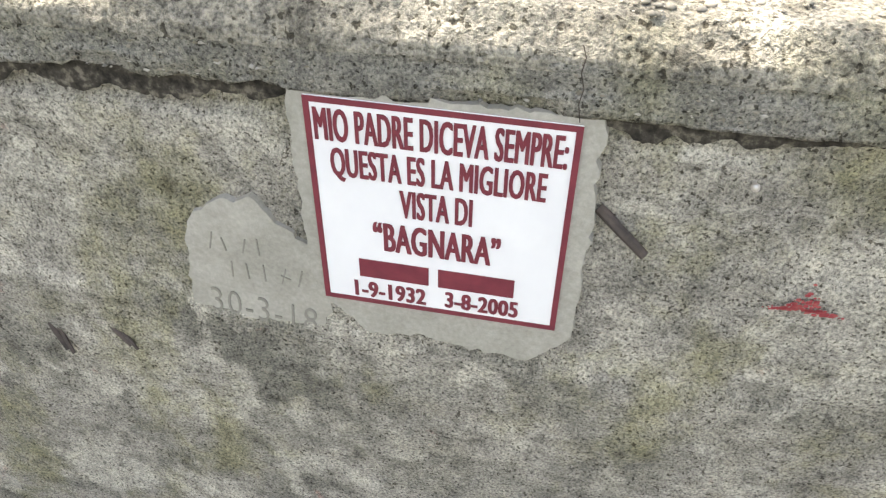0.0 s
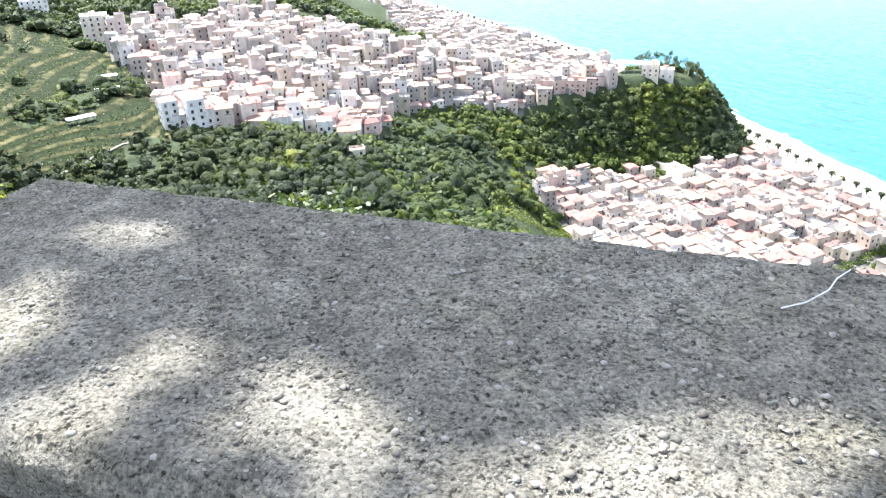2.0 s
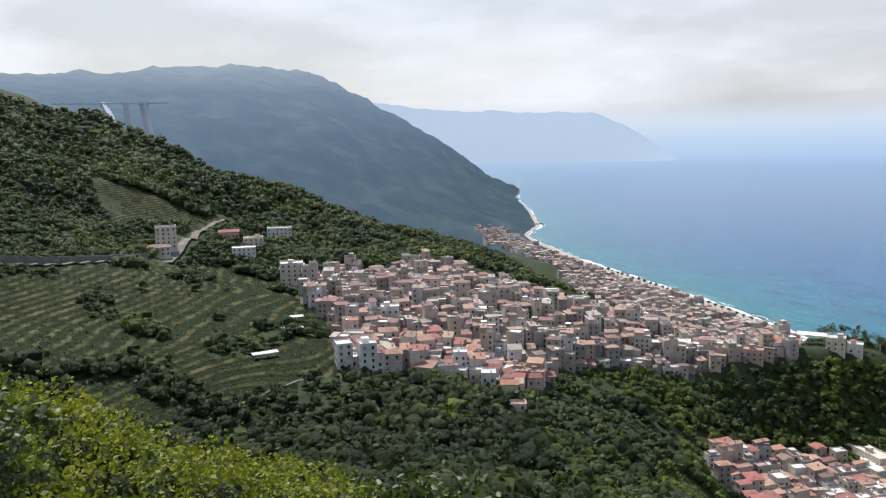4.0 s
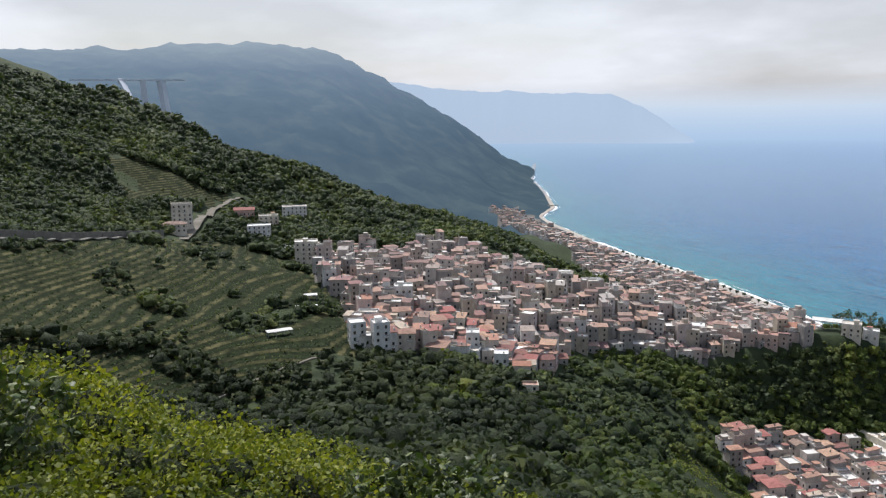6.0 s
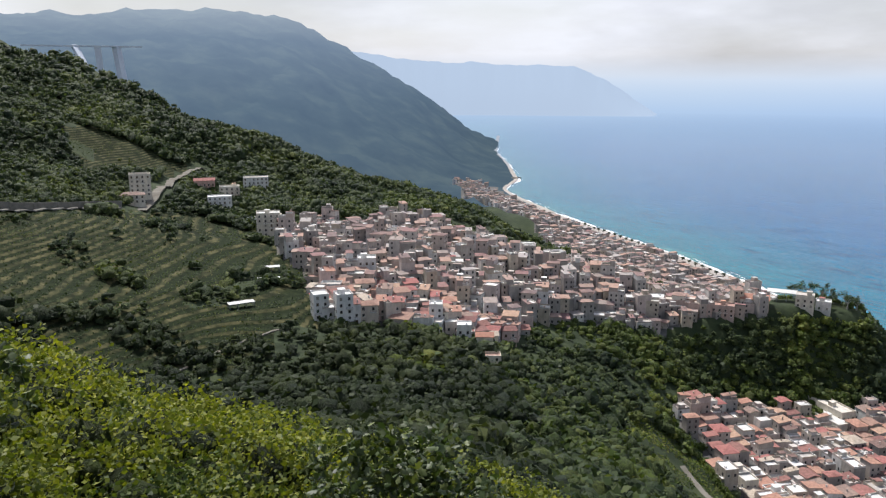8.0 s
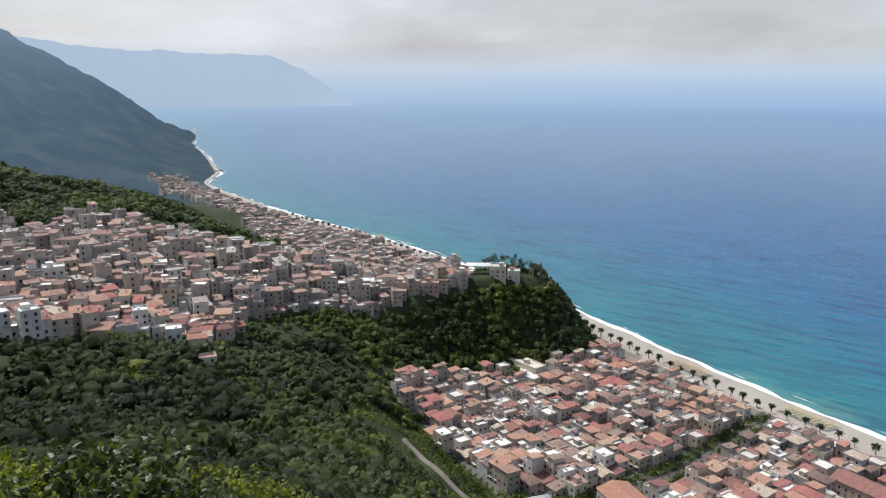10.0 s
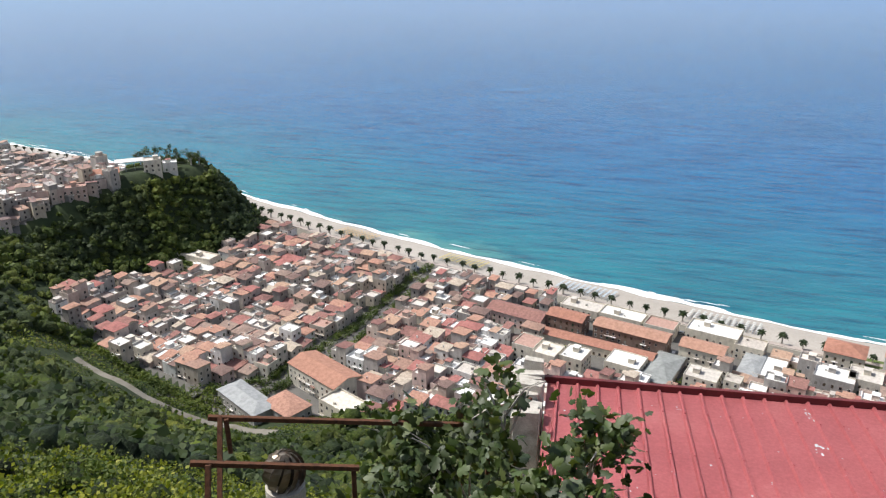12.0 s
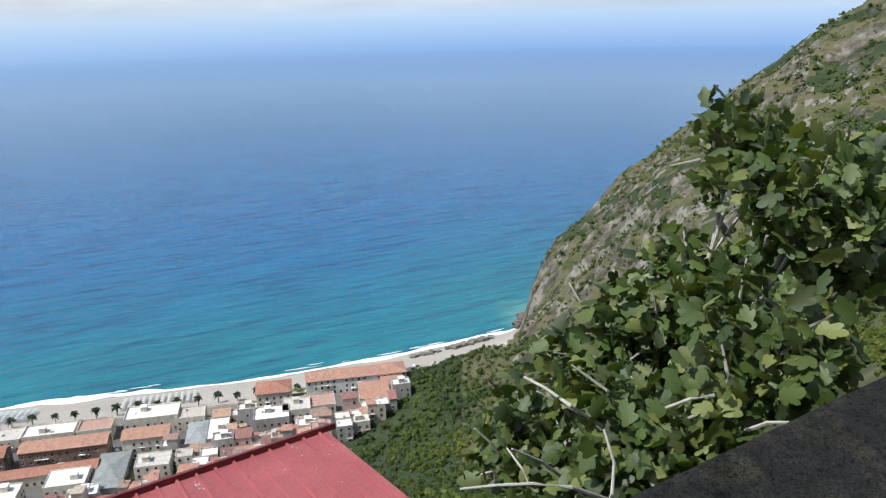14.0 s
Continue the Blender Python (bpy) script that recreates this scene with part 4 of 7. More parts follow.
def wall_details():
    patch_on_wall("mortar_bed", [(-0.617, 199.1), (-0.204, 199.105), (-0.199, 198.945), (-0.202, 198.714), (-0.261, 198.651), (-0.356, 198.655), (-0.44, 198.668), (-0.522, 198.66), (-0.578, 198.709), (-0.606, 198.727), (-0.615, 198.9)], 0.0185, M_MORTAR, "smooth grey mortar bed round the plaque", "mortar", 1, 0.0025)
    old = patch_on_wall("mortar_patch", [(-0.807, 198.848), (-0.75, 198.886), (-0.695, 198.9), (-0.659, 198.855), (-0.61, 198.823), (-0.596, 198.729), (-0.578, 198.706), (-0.612, 198.622), (-0.7, 198.598), (-0.809, 198.577), (-0.836, 198.63), (-0.822, 198.78)], 0.0105, M_MORTAR, "pale mortar patch with scratched lines on the parapet", "mortar", 2, 0.003)
    rnd = random.Random(6)
    for z, s0, s1, n in ((198.78, -0.78, -0.67, 4), (198.725, -0.75, -0.61, 5)):
        for i in range(n):
            a = s0 + (s1 - s0) * i / n
            bm = bmesh.new()
            up = rnd.uniform(0.026, 0.042)
            bar(bm, wall_at(a, z + 0.004, 0.0108), wall_at(a + rnd.uniform(-0.004, 0.012), z + up, 0.0108), 0.0022, 0.0022)
            if rnd.random() < 0.35:
                bar(bm, wall_at(a, z + up * 0.6, 0.0108), wall_at(a + 0.016, z + up * rnd.uniform(0.4, 0.9), 0.0108), 0.002, 0.002)
            part("scratch", bm, M_SCRATCH, old)
    me = text_mesh("30-3-18", 0.19, 0.056, -0.012, 1.1, False)
    me.materials.append(M_SCRATCH)
    date = new("scratch", me)
    date.parent = old
    p = wall_at(-0.803, 198.642, 0.0112)
    date.matrix_world = Matrix.Translation(p) @ Matrix.Rotation(radians(WALL_TURN), 4, "Z") @ Matrix.Rotation(radians(90), 4, "X") @ Matrix.Rotation(radians(-5), 4, "Z")
    # pale thread lying on the top
    bm = bmesh.new()
    tube(bm, [Vector((*wall_spot(a, b), wall_top(*wall_spot(a, b)) + 0.012)) for a, b in ((0.12, 1.30), (0.16, 1.33), (0.20, 1.385), (0.215, 1.43), (0.24, 1.47))], 0.0016, 0.0014, 5)
    tagged(part("thread", bm, M_WHITE, None), "thin pale bit of wire lying on the parapet top", "wire")
    for a, b, r in (((-0.194, 198.956), (-0.124, 198.903), 0.0085), ((-1.162, 198.556), (-1.121, 198.474), 0.006), ((-1.037, 198.561), (-0.979, 198.518), 0.0055)):
        bm = bmesh.new()
        p, q = wall_at(*a, -0.004), wall_at(*b, 0.02)
        tube(bm, [p, p.lerp(q, 0.5) + Vector((0, -0.004, 0.002)), q], r, r * 0.85, 8)
        if r < 0.0065:
            tube(bm, [p + Vector((0.01, 0, 0.004)), q + Vector((0.014, -0.004, -0.004))], r * 0.7, r * 0.6, 6)
        ob = part("reinforcing_bar", bm, M_DARKIRON, None)
        tagged(ob, "short black stub of rusty bar in the concrete", "bar", "bar stubs in the wall")
    for name, s0, z0, num, wide, label in (("paint_mark", 0.105, 198.838, 150, 0.02, "bright red dab of spray paint on the concrete"), ("paint_mark", -0.335, 198.575, 26, 0.022, "faint red paint flecks on the concrete")):
        bm = bmesh.new()
        for _ in range(num):
            ds = rnd.gauss(0, wide)
            a, b, q = s0 + ds, z0 + abs(rnd.gauss(0, wide * 0.9)) * math.exp(-(ds / wide) ** 2) - rnd.random() * 0.008, rnd.uniform(0.0008, 0.0042)
            bm.faces.new([bm.verts.new(wall_at(a + q * rnd.uniform(0.7, 1.4) * math.cos(e), b + q * rnd.uniform(0.5, 1.1) * math.sin(e), 0.0105)) for e in (0, 1.05, 2.1, 3.15, 4.2, 5.25)])
        tagged(part(name, bm, M_REDPAINT, None), label, "paint")
    bm = bmesh.new()
    bmesh.ops.create_uvsphere(bm, u_segments=10, v_segments=6, radius=0.006, matrix=Matrix.Translation(wall_at(-0.011, 199.03, 0.012)))
    tube(bm, [wall_at(-0.011, 199.03, 0.012), wall_at(-0.011, 199.03, -0.01)], 0.003, 0.003, 6)
    tagged(part("nail", bm, M_STEEL, None), "small round steel nail head in the wall", "nail")
    # crack through the coping
    bm = bmesh.new()
    pts = [(-0.2445, 199.20), (-0.2395, 199.185), (-0.2425, 199.165), (-0.237, 199.145), (-0.2405, 199.125), (-0.236, 199.10)]
    for (a, b), (c, d) in zip(pts, pts[1:]):
        p, q = wall_at(a, b, 0.0245), wall_at(c, d, 0.0245)
        bar(bm, p, q, 0.0014, 0.0012)
    under(part("crack", bm, M_DARKIRON, None, "thin dark crack"), parapet)


def gravel_on_top():
    """Small stones washed out of the concrete."""
    rng = np.random.default_rng(9)
    shape = np.array([(1, 0, 0), (-1, 0, 0), (0, 1, 0), (0, -1, 0), (0, 0, 1), (0, 0, -1), (0.6, 0.6, 0.5), (-0.6, 0.5, 0.5), (-0.5, -0.6, 0.5), (0.6, -0.5, 0.45)], float)
    faces = np.array([(4, 6, 7), (4, 7, 8), (4, 8, 9), (4, 9, 6), (6, 0, 2), (6, 2, 7), (7, 2, 1), (7, 1, 8), (8, 1, 3), (8, 3, 9), (9, 3, 0), (9, 0, 6), (5, 2, 0), (5, 1, 2), (5, 3, 1), (5, 0, 3)])
    n = 11000
    s = rng.uniform(-1.76, 0.97, n)
    d = rng.uniform(0.655, 1.495, n)
    pos = []
    for a, b in zip(s, d):
        x, y = wall_spot(a, b)
        pos.append((x, y, wall_top(x, y) + 0.004 * math.sin(4 * b)))
    n2 = 2600
    for a, z in zip(rng.uniform(-1.76, 0.75, n2), rng.uniform(0.05, 0.11, n2)):
        x, y = wall_spot(a, 0.6245)
        pos.append((x, y, wall_top(x, y) - z))
    pos = np.array(pos)
    m = len(pos)
    size = (0.002 + 0.0066 * rng.random(m) ** 4.2)
    size[n:] *= 0.6
    a = rng.uniform(0, 2 * np.pi, m)
    stretch = rng.uniform(0.7, 1.5, (m, 1, 1)) * np.array([[[1.0, 0.75, 0.5]]]) + rng.normal(size=(m, 10, 3)) * 0.12
    v = shape[None] * stretch * size[:, None, None]
    x = v[:, :, 0] * np.cos(a)[:, None] - v[:, :, 1] * np.sin(a)[:, None]
    y = v[:, :, 0] * np.sin(a)[:, None] + v[:, :, 1] * np.cos(a)[:, None]
    v = np.stack([x, y, v[:, :, 2]], -1) + pos[:, None, :]
    f = faces[None] + (np.arange(m) * 10)[:, None, None]
    tagged(new("gravel", mesh_of("gravel", v.reshape(-1, 3), f.reshape(-1, 3), [M_STONE])), "grey gravel standing out of the parapet top", "gravel", kind="stuff")


# ---- the red metal roof below ----
M_RED = mottled("red_sheet_metal", [(0.3, (0.53, 0.15, 0.16)), (0.55, (0.6, 0.18, 0.19)), (0.75, (0.66, 0.235, 0.235))], 1.3, 0.45, 0.45, fine=25)
M_RUST = mottled("rust", [(0.3, (0.05, 0.025, 0.017)), (0.55, (0.12, 0.052, 0.028)), (0.8, (0.07, 0.04, 0.03))], 18, 0.85, 0.2, fine=90, relief=0.002)
M_FLASH = mottled("dark_red_flashing", [(0.3, (0.1, 0.02, 0.022)), (0.7, (0.16, 0.03, 0.032))], 5, 0.5, 0.4)
M_STEEL = mottled("galvanised_steel", [(0.3, (0.42, 0.39, 0.35)), (0.7, (0.64, 0.6, 0.55))], 14, 0.3, 0.5, 0.6)
M_BLOCK = mottled("crumbling_masonry", [(0.3, (0.3, 0.27, 0.23)), (0.6, (0.5, 0.47, 0.42)), (0.8, (0.42, 0.35, 0.28))], 7, 0.95, 0.1, fine=60, relief=0.01)

# ---- things just below the lookout ----
def tube(bm, pts, r0, r1, sides=7):
    """A tapered round bar through pts."""
    pts = [Vector(p) for p in pts]
    rings = []
    for i, p in enumerate(pts):
        way = (pts[min(i + 1, len(pts) - 1)] - pts[max(i - 1, 0)]).normalized()
        a = way.orthogonal().normalized()
        b = way.cross(a)
        r = r0 + (r1 - r0) * i / (len(pts) - 1)
        rings.append([bm.verts.new(p + (a * math.cos(q) + b * math.sin(q)) * r) for q in [2 * math.pi * k / sides for k in range(sides)]])
    for u, v in zip(rings, rings[1:]):
        for k in range(sides):
            bm.faces.new((u[k], u[(k + 1) % sides], v[(k + 1) % sides], v[k]))
    bm.faces.new(rings[0][::-1]), bm.faces.new(rings[-1])


def bar(bm, p, q, w, h):
    """A square bar from p to q."""
    p, q = Vector(p), Vector(q)
    m = Matrix.Translation((p + q) / 2) @ (q - p).to_track_quat("X", "Z").to_matrix().to_4x4()
    ln = (q - p).length
    box(bm, -ln / 2, ln / 2, -w / 2, w / 2, -h / 2, h / 2, m)


ROOF_A, ROOF_B = Vector((3.38, 8.41, 195.15)), Vector((8.065, 6.571, 195.15))


def build_red_roof():
    thing = new("shed_roof")
    thing.location = (6.0, 6.0, 193.0)
    bpy.context.view_layer.update()
    inv = thing.matrix_world.inverted()
    u = (ROOF_B - ROOF_A).normalized()
    dv = Vector((-math.sin(radians(22)), -math.cos(radians(22)), 0.065)).normalized()
    up = u.cross(dv) * -1
    if up.z < 0:
        up = -up
    length, run, pitch = (ROOF_B - ROOF_A).length, 3.5, 0.2465
    n = int(length / pitch)
    for sheet in range(0, n, 4):
        k1 = min(sheet + 4, n)
        prof = []
        for k in range(sheet, k1):
            o = k * pitch
            for dx, h in ((0.0, 0.0), (0.10, 0.0), (0.115, 0.034), (0.14, 0.034), (0.155, 0.0)):
                prof.append((o + dx, h))
        prof.append((k1 * pitch, 0.0))
        bm = bmesh.new()
        rows = []
        steps = 1
        for j in range(steps + 1):
            t = run * j / steps
            rows.append([bm.verts.new(inv @ (ROOF_A + u * a + dv * t + up * (h))) for a, h in prof])
        for r0, r1 in zip(rows, rows[1:]):
            for i in range(len(prof) - 1):
                bm.faces.new((r0[i], r1[i], r1[i + 1], r0[i + 1]))
        bmesh.ops.solidify(bm, geom=bm.faces[:], thickness=0.02)
        part("roof_sheet", bm, M_RED, thing)
    bm = bmesh.new()
    bar(bm, inv @ (ROOF_A - u * 0.04 - dv * 0.02 + up * 0.045), inv @ (ROOF_B + u * 0.03 - dv * 0.02 + up * 0.045), 0.05, 0.09)
    part("flashing", bm, M_FLASH, thing, "dark red edge flashing")
    bm = bmesh.new()
    bmesh.ops.create_cone(bm, cap_ends=True, segments=8, radius1=0.016, radius2=0.01, depth=0.016)
    screw = part("screw", bm, M_RED, thing)
    k = 0
    for t in (0.55, 1.45, 2.35):
        for i in range(n):
            ob = screw if k == 0 else new("screw", screw.data)
            ob.parent = thing
            ob.location = inv @ (ROOF_A + u * (i * pitch + 0.1275) + dv * t + up * 0.046)
            k += 1
    # splashes and flecks of lime
    rng = random.Random(4)
    bm = bmesh.new()
    for _ in range(70):
        c, r = (rng.uniform(0.1, length - 0.1), rng.uniform(0.1, run - 0.1)), rng.uniform(0.004, 0.014)
        bm.faces.new([bm.verts.new(inv @ (ROOF_A + u * (c[0] + r * math.cos(q)) + dv * (c[1] + r * rng.uniform(0.7, 1.6) * math.sin(q)) + up * 0.0405)) for q in [k2 * math.pi / 3 for k2 in range(6)]])
    part("paint_splash", bm, M_WHITE, thing, "scattered flecks of white lime")
    for px, py, size, num in ((3.0, 1.0, 0.055, 9), (3.02, 0.28, 0.035, 9), (1.55, 0.42, 0.025, 5), (4.35, 0.25, 0.03, 5), (2.3, 1.8, 0.02, 3)):
        bm = bmesh.new()
        for _ in range(num):
            c = Vector((px + rng.gauss(0, size), py + rng.gauss(0, size * 1.4), 0))
            r = size * rng.uniform(0.1, 0.45)
            ring = [bm.verts.new(inv @ (ROOF_A + u * (c.x + r * math.cos(q) * rng.uniform(0.6, 1.2)) + dv * (c.y + r * 1.6 * math.sin(q) * rng.uniform(0.6, 1.2)) + up * 0.0075)) for q in [k2 * math.pi / 4 for k2 in range(8)]]
            bm.faces.new(ring)
        part("paint_splash", bm, M_WHITE, thing, "splash of white lime")
    # walls that carry it
    bm = bmesh.new()
    c = [ROOF_A + dv * 0.25 + u * 0.15, ROOF_B + dv * 0.25 - u * 0.15, ROOF_B + dv * (run - 0.1) - u * 0.15, ROOF_A + dv * (run - 0.1) + u * 0.15]
    lo = [bm.verts.new(inv @ Vector((p.x, p.y, 188.0))) for p in c]
    hi = [bm.verts.new(inv @ Vector((p.x, p.y, p.z - 0.03))) for p in c]
    for i in range(4):
        bm.faces.new((lo[i], lo[(i + 1) % 4], hi[(i + 1) % 4], hi[i]))
    bm.faces.new(hi)
    part("wall", bm, M_BLOCK, thing, "plain masonry wall")
    tagged(thing, "low shed with a red ribbed sheet-metal roof, flecked with lime", "shed")
    # broken gable wall beside it
    stub = new("masonry_wall")
    bm = bmesh.new()
    a, b = ROOF_A - u * 0.20 - dv * 0.05, ROOF_A - u * 0.20 + dv * 1.35
    rng = random.Random(2)
    steps = 12
    for i in range(steps):
        p, q = a + (b - a) * (i / steps), a + (b - a) * ((i + 1) / steps)
        top = 0.2 + rng.uniform(-0.09, 0.08)
        bar(bm, Vector((p.x, p.y, p.z - 0.9)) + u * rng.uniform(-0.02, 0.02), Vector((q.x, q.y, q.z - 0.9)), 0.29 + rng.uniform(-0.03, 0.03), 1.8 + top * 2)
    for vtx in bm.verts:
        vtx.co += Vector([rng.uniform(-0.02, 0.02) for _ in range(3)])
    part("rubble", bm, M_BLOCK, stub)
    bm = bmesh.new()
    bar(bm, Vector((a.x, a.y, 188.5)), Vector((b.x, b.y, 188.5)), 0.3, 11.5)
    part("base", bm, M_BLOCK, stub)
    tagged(stub, "crumbling pale masonry wall end beside the red roof", "wall")
    # neighbouring lower roof
    low = new("lower_roof")
    bm = bmesh.new()
    o = Vector((7.02, 4.65, 194.8))
    box(bm, 0, 1.2, -1.6, 0.0, -0.06, 0.0, Matrix.Translation(o) @ Matrix.Rotation(radians(-22), 4, "Z"))
    part("roof_sheet", bm, M_RED, low)
    bm = bmesh.new()
    box(bm, 0.05, 1.1, -1.5, -0.05, -6.0, -0.05, Matrix.Translation(o) @ Matrix.Rotation(radians(-22), 4, "Z"))
    part("wall", bm, M_BLOCK, low)
    bm = bmesh.new()
    tube(bm, [(7.35, 4.5, 194.2), (7.35, 4.5, 194.95), (7.4, 4.6, 195.05)], 0.06, 0.06, 10)
    part("pipe", bm, M_STEEL, low, "grey pipe end")
    tagged(low, "small lower red metal roof with a grey pipe", "shed")


def build_rail():
    thing = new("pergola_frame")
    for p, q, w in (((-0.36, 5.62, 196.99), (1.95, 5.85, 196.43), 0.035), ((-0.45, 5.10, 196.97), (0.72, 5.21, 196.66), 0.035), ((-0.62, 4.75, 196.62), (0.9, 4.9, 196.2), 0.03)):
        bm = bmesh.new()
        bar(bm, p, q, w, w)
        part("rail", bm, M_RUST, thing)
    for p, q in (((-0.27, 5.6, 197.0), (-0.33, 5.05, 196.2)), ((-0.23, 5.6, 196.97), (-0.22, 5.55, 196.7)), ((-0.33, 5.08, 196.95), (-0.42, 4.72, 196.0)), ((-0.33, 5.05, 196.2), (-0.4, 4.9, 194.0)), ((1.9, 5.85, 196.44), (1.9, 5.85, 194.0)), ((0.68, 5.2, 196.66), (0.66, 5.2, 194.0))):
        bm = bmesh.new()
        bar(bm, p, q, 0.035, 0.035)
        part("post", bm, M_RUST, thing)
    bm = bmesh.new()
    bar(bm, (2.2, 6.6, 196.1), (2.75, 7.2, 195.75), 0.03, 0.03)
    part("rail", bm, M_RUST, thing)
    tagged(thing, "rusty steel frame of bars over the slope", "frame")


M_COWL_SHADE = mottled("cowl_shade", [(0.3, (0.02, 0.018, 0.016)), (0.7, (0.05, 0.04, 0.035))], 9)


M_BRONZE = mottled("tarnished_metal", [(0.3, (0.2, 0.16, 0.12)), (0.7, (0.4, 0.34, 0.27))], 14, 0.35, 0.5, 0.7)


def build_turbine():
    thing = new("chimney_cowl")
    cx, cy, cz = 0.17, 5.30, 196.80
    R0 = 0.165
    for k in range(11):
        bm = bmesh.new()
        ring = []
        for j in range(9):
            ph = -1.15 + 2.55 * j / 8
            r = R0 * math.cos(ph * 0.98)
            z = R0 * 1.05 * math.sin(ph)
            a = 2 * math.pi * k / 11 + 1.1 * (j / 8)
            ring.append((bm.verts.new((cx + r * math.cos(a), cy + r * math.sin(a), cz - 0.15 + z)), bm.verts.new((cx + r * 0.86 * math.cos(a + 0.46), cy + r * 0.86 * math.sin(a + 0.46), cz - 0.15 + z * 0.97))))
        for (a0, b0), (a1, b1) in zip(ring, ring[1:]):
            bm.faces.new((a0, b0, b1, a1))
        bmesh.ops.solidify(bm, geom=bm.faces[:], thickness=0.004)
        part("fin", bm, M_BRONZE, thing)
    bm = bmesh.new()
    bmesh.ops.create_uvsphere(bm, u_segments=20, v_segments=6, radius=0.06, matrix=Matrix.Translation((cx, cy, cz - 0.012)) @ Matrix.Diagonal((1, 1, 0.35, 1)))
    part("cap", bm, M_BRONZE, thing)
    # dark ball added inside the fins, painting the shade between them
    bm = bmesh.new()
    bmesh.ops.create_uvsphere(bm, u_segments=16, v_segments=10, radius=R0 * 0.7, matrix=Matrix.Translation((cx, cy, cz - 0.15)))
    part("shade_core", bm, M_COWL_SHADE, thing)
    bm = bmesh.new()
    tube(bm, [(cx, cy, cz - 0.27), (cx, cy, cz - 0.34), (cx, cy, cz - 0.75)], 0.15, 0.15, 20)
    tube(bm, [(cx, cy, cz - 0.75), (cx, cy, cz - 4.0)], 0.14, 0.14, 20)
    part("flue", bm, M_BLOCK, thing, "pale masonry flue pipe")
    tagged(thing, "spiral steel wind cowl on a pale flue", "chimney")


wall_details()
gravel_on_top()
build_red_roof()
build_rail()
build_turbine()


# ---- leaves ----
def fig_leaf():
    """Outline of a lobed leaf, one unit long, and its fan of faces."""
    out = [(0, -0.04), (0.14, -0.03), (0.3, 0.03), (0.38, 0.13), (0.35, 0.22), (0.265, 0.3), (0.34, 0.4), (0.42, 0.54), (0.41, 0.68), (0.32, 0.73), (0.225, 0.66), (0.22, 0.78), (0.14, 0.93), (0.0, 1.0)]
    pts = out + [(-x, y) for x, y in out[-2:0:-1]]
    v = [(0, 0.35, 0.0)] + [(x * 0.88, y, -0.35 * abs(x) ** 1.3 - 0.3 * max(0, y - 0.4) ** 2) for x, y in pts]
    n = len(pts)
    return np.array(v), np.array([(0, 1 + i, 1 + (i + 1) % n) for i in range(n)])


def scatter(name, mat, shape, places, sizes, tilt, rng, label, category, parent=None, lean=(0, 0, 1)):
    """Many leaves as one mesh: each turned by chance about an axis that leans upward."""
    v0, f0 = shape
    n = len(places)
    up = rng.normal(size=(n, 3)) * tilt + np.array(lean)
    up /= np.linalg.norm(up, axis=1)[:, None]
    ref = rng.normal(size=(n, 3))
    a = np.cross(up, ref)
    a /= np.linalg.norm(a, axis=1)[:, None]
    b = np.cross(up, a)
    s = np.asarray(sizes)[:, None, None]
    v = places[:, None, :] + s * (v0[None, :, 0:1] * a[:, None, :] + v0[None, :, 1:2] * b[:, None, :] + v0[None, :, 2:3] * up[:, None, :])
    f = f0[None] + (np.arange(n) * len(v0))[:, None, None]
    ob = new(name, mesh_of(name, v.reshape(-1, 3), f.reshape(-1, f0.shape[1]), [mat]))
    if parent:
        ob.parent = parent
    elif label:
        tagged(ob, label, category, kind="stuff")
    return ob


CARD = (np.array([(-0.5, 0, 0), (-0.1, -0.42, 0.04), (0.5, 0, 0), (-0.1, 0.42, 0.04)]), np.array([(0, 1, 2, 3)]))
LEAF = fig_leaf()


def fig_tree(blobs, root, count, size, seed, label, limbs=()):
    """blobs: centre and radii of the leafy masses; limbs run from the root into them."""
    rng = np.random.default_rng(seed)
    thing = new("fig_tree")
    rnd = random.Random(seed)
    ends = [Vector(b[0]) for b in blobs]
    for e in ends:
        bm = bmesh.new()
        r = Vector(root)
        mid = r.lerp(e, 0.5) + Vector((rnd.uniform(-0.2, 0.2), rnd.uniform(-0.2, 0.2), -0.15))
        tube(bm, [r, r.lerp(mid, 0.5) + Vector((0, 0, -0.05)), mid, mid.lerp(e, 0.6), e], 0.035, 0.008)
        for _ in range(4):
            q = e + Vector((rnd.uniform(-0.4, 0.4), rnd.uniform(-0.4, 0.4), rnd.uniform(-0.1, 0.35)))
            tube(bm, [mid.lerp(e, rnd.uniform(0.4, 0.9)), q.lerp(e, 0.4), q], 0.011, 0.005, 5)
        part("limb", bm, M_BARK, thing)
    for pts, r0, r1 in limbs:
        bm = bmesh.new()
        tube(bm, pts, r0, r1)
        part("limb", bm, M_BARK, thing, "bare pale grey limb")
    pl, tot = [], sum(b[1][0] * b[1][1] * b[1][2] for b in blobs)
    for c, rad in blobs:
        k = max(6, int(count * rad[0] * rad[1] * rad[2] / tot))
        heads = np.array(c) + np.clip(rng.normal(size=(max(3, k // 9), 3)), -1.3, 1.3) * np.array(rad) * 0.48
        pick = heads[rng.integers(0, len(heads), k)]
        pl.append(pick + np.clip(rng.normal(size=(k, 3)), -1.6, 1.6) * size * 0.6)
    pl = np.concatenate(pl)
    scatter("leaves", M_FIG, LEAF, pl, size * rng.uniform(0.55, 1.15, len(pl)), 1.05, rng, "", "", thing, (-0.25, -0.2, 0.85))
    return tagged(thing, label, "fig tree")


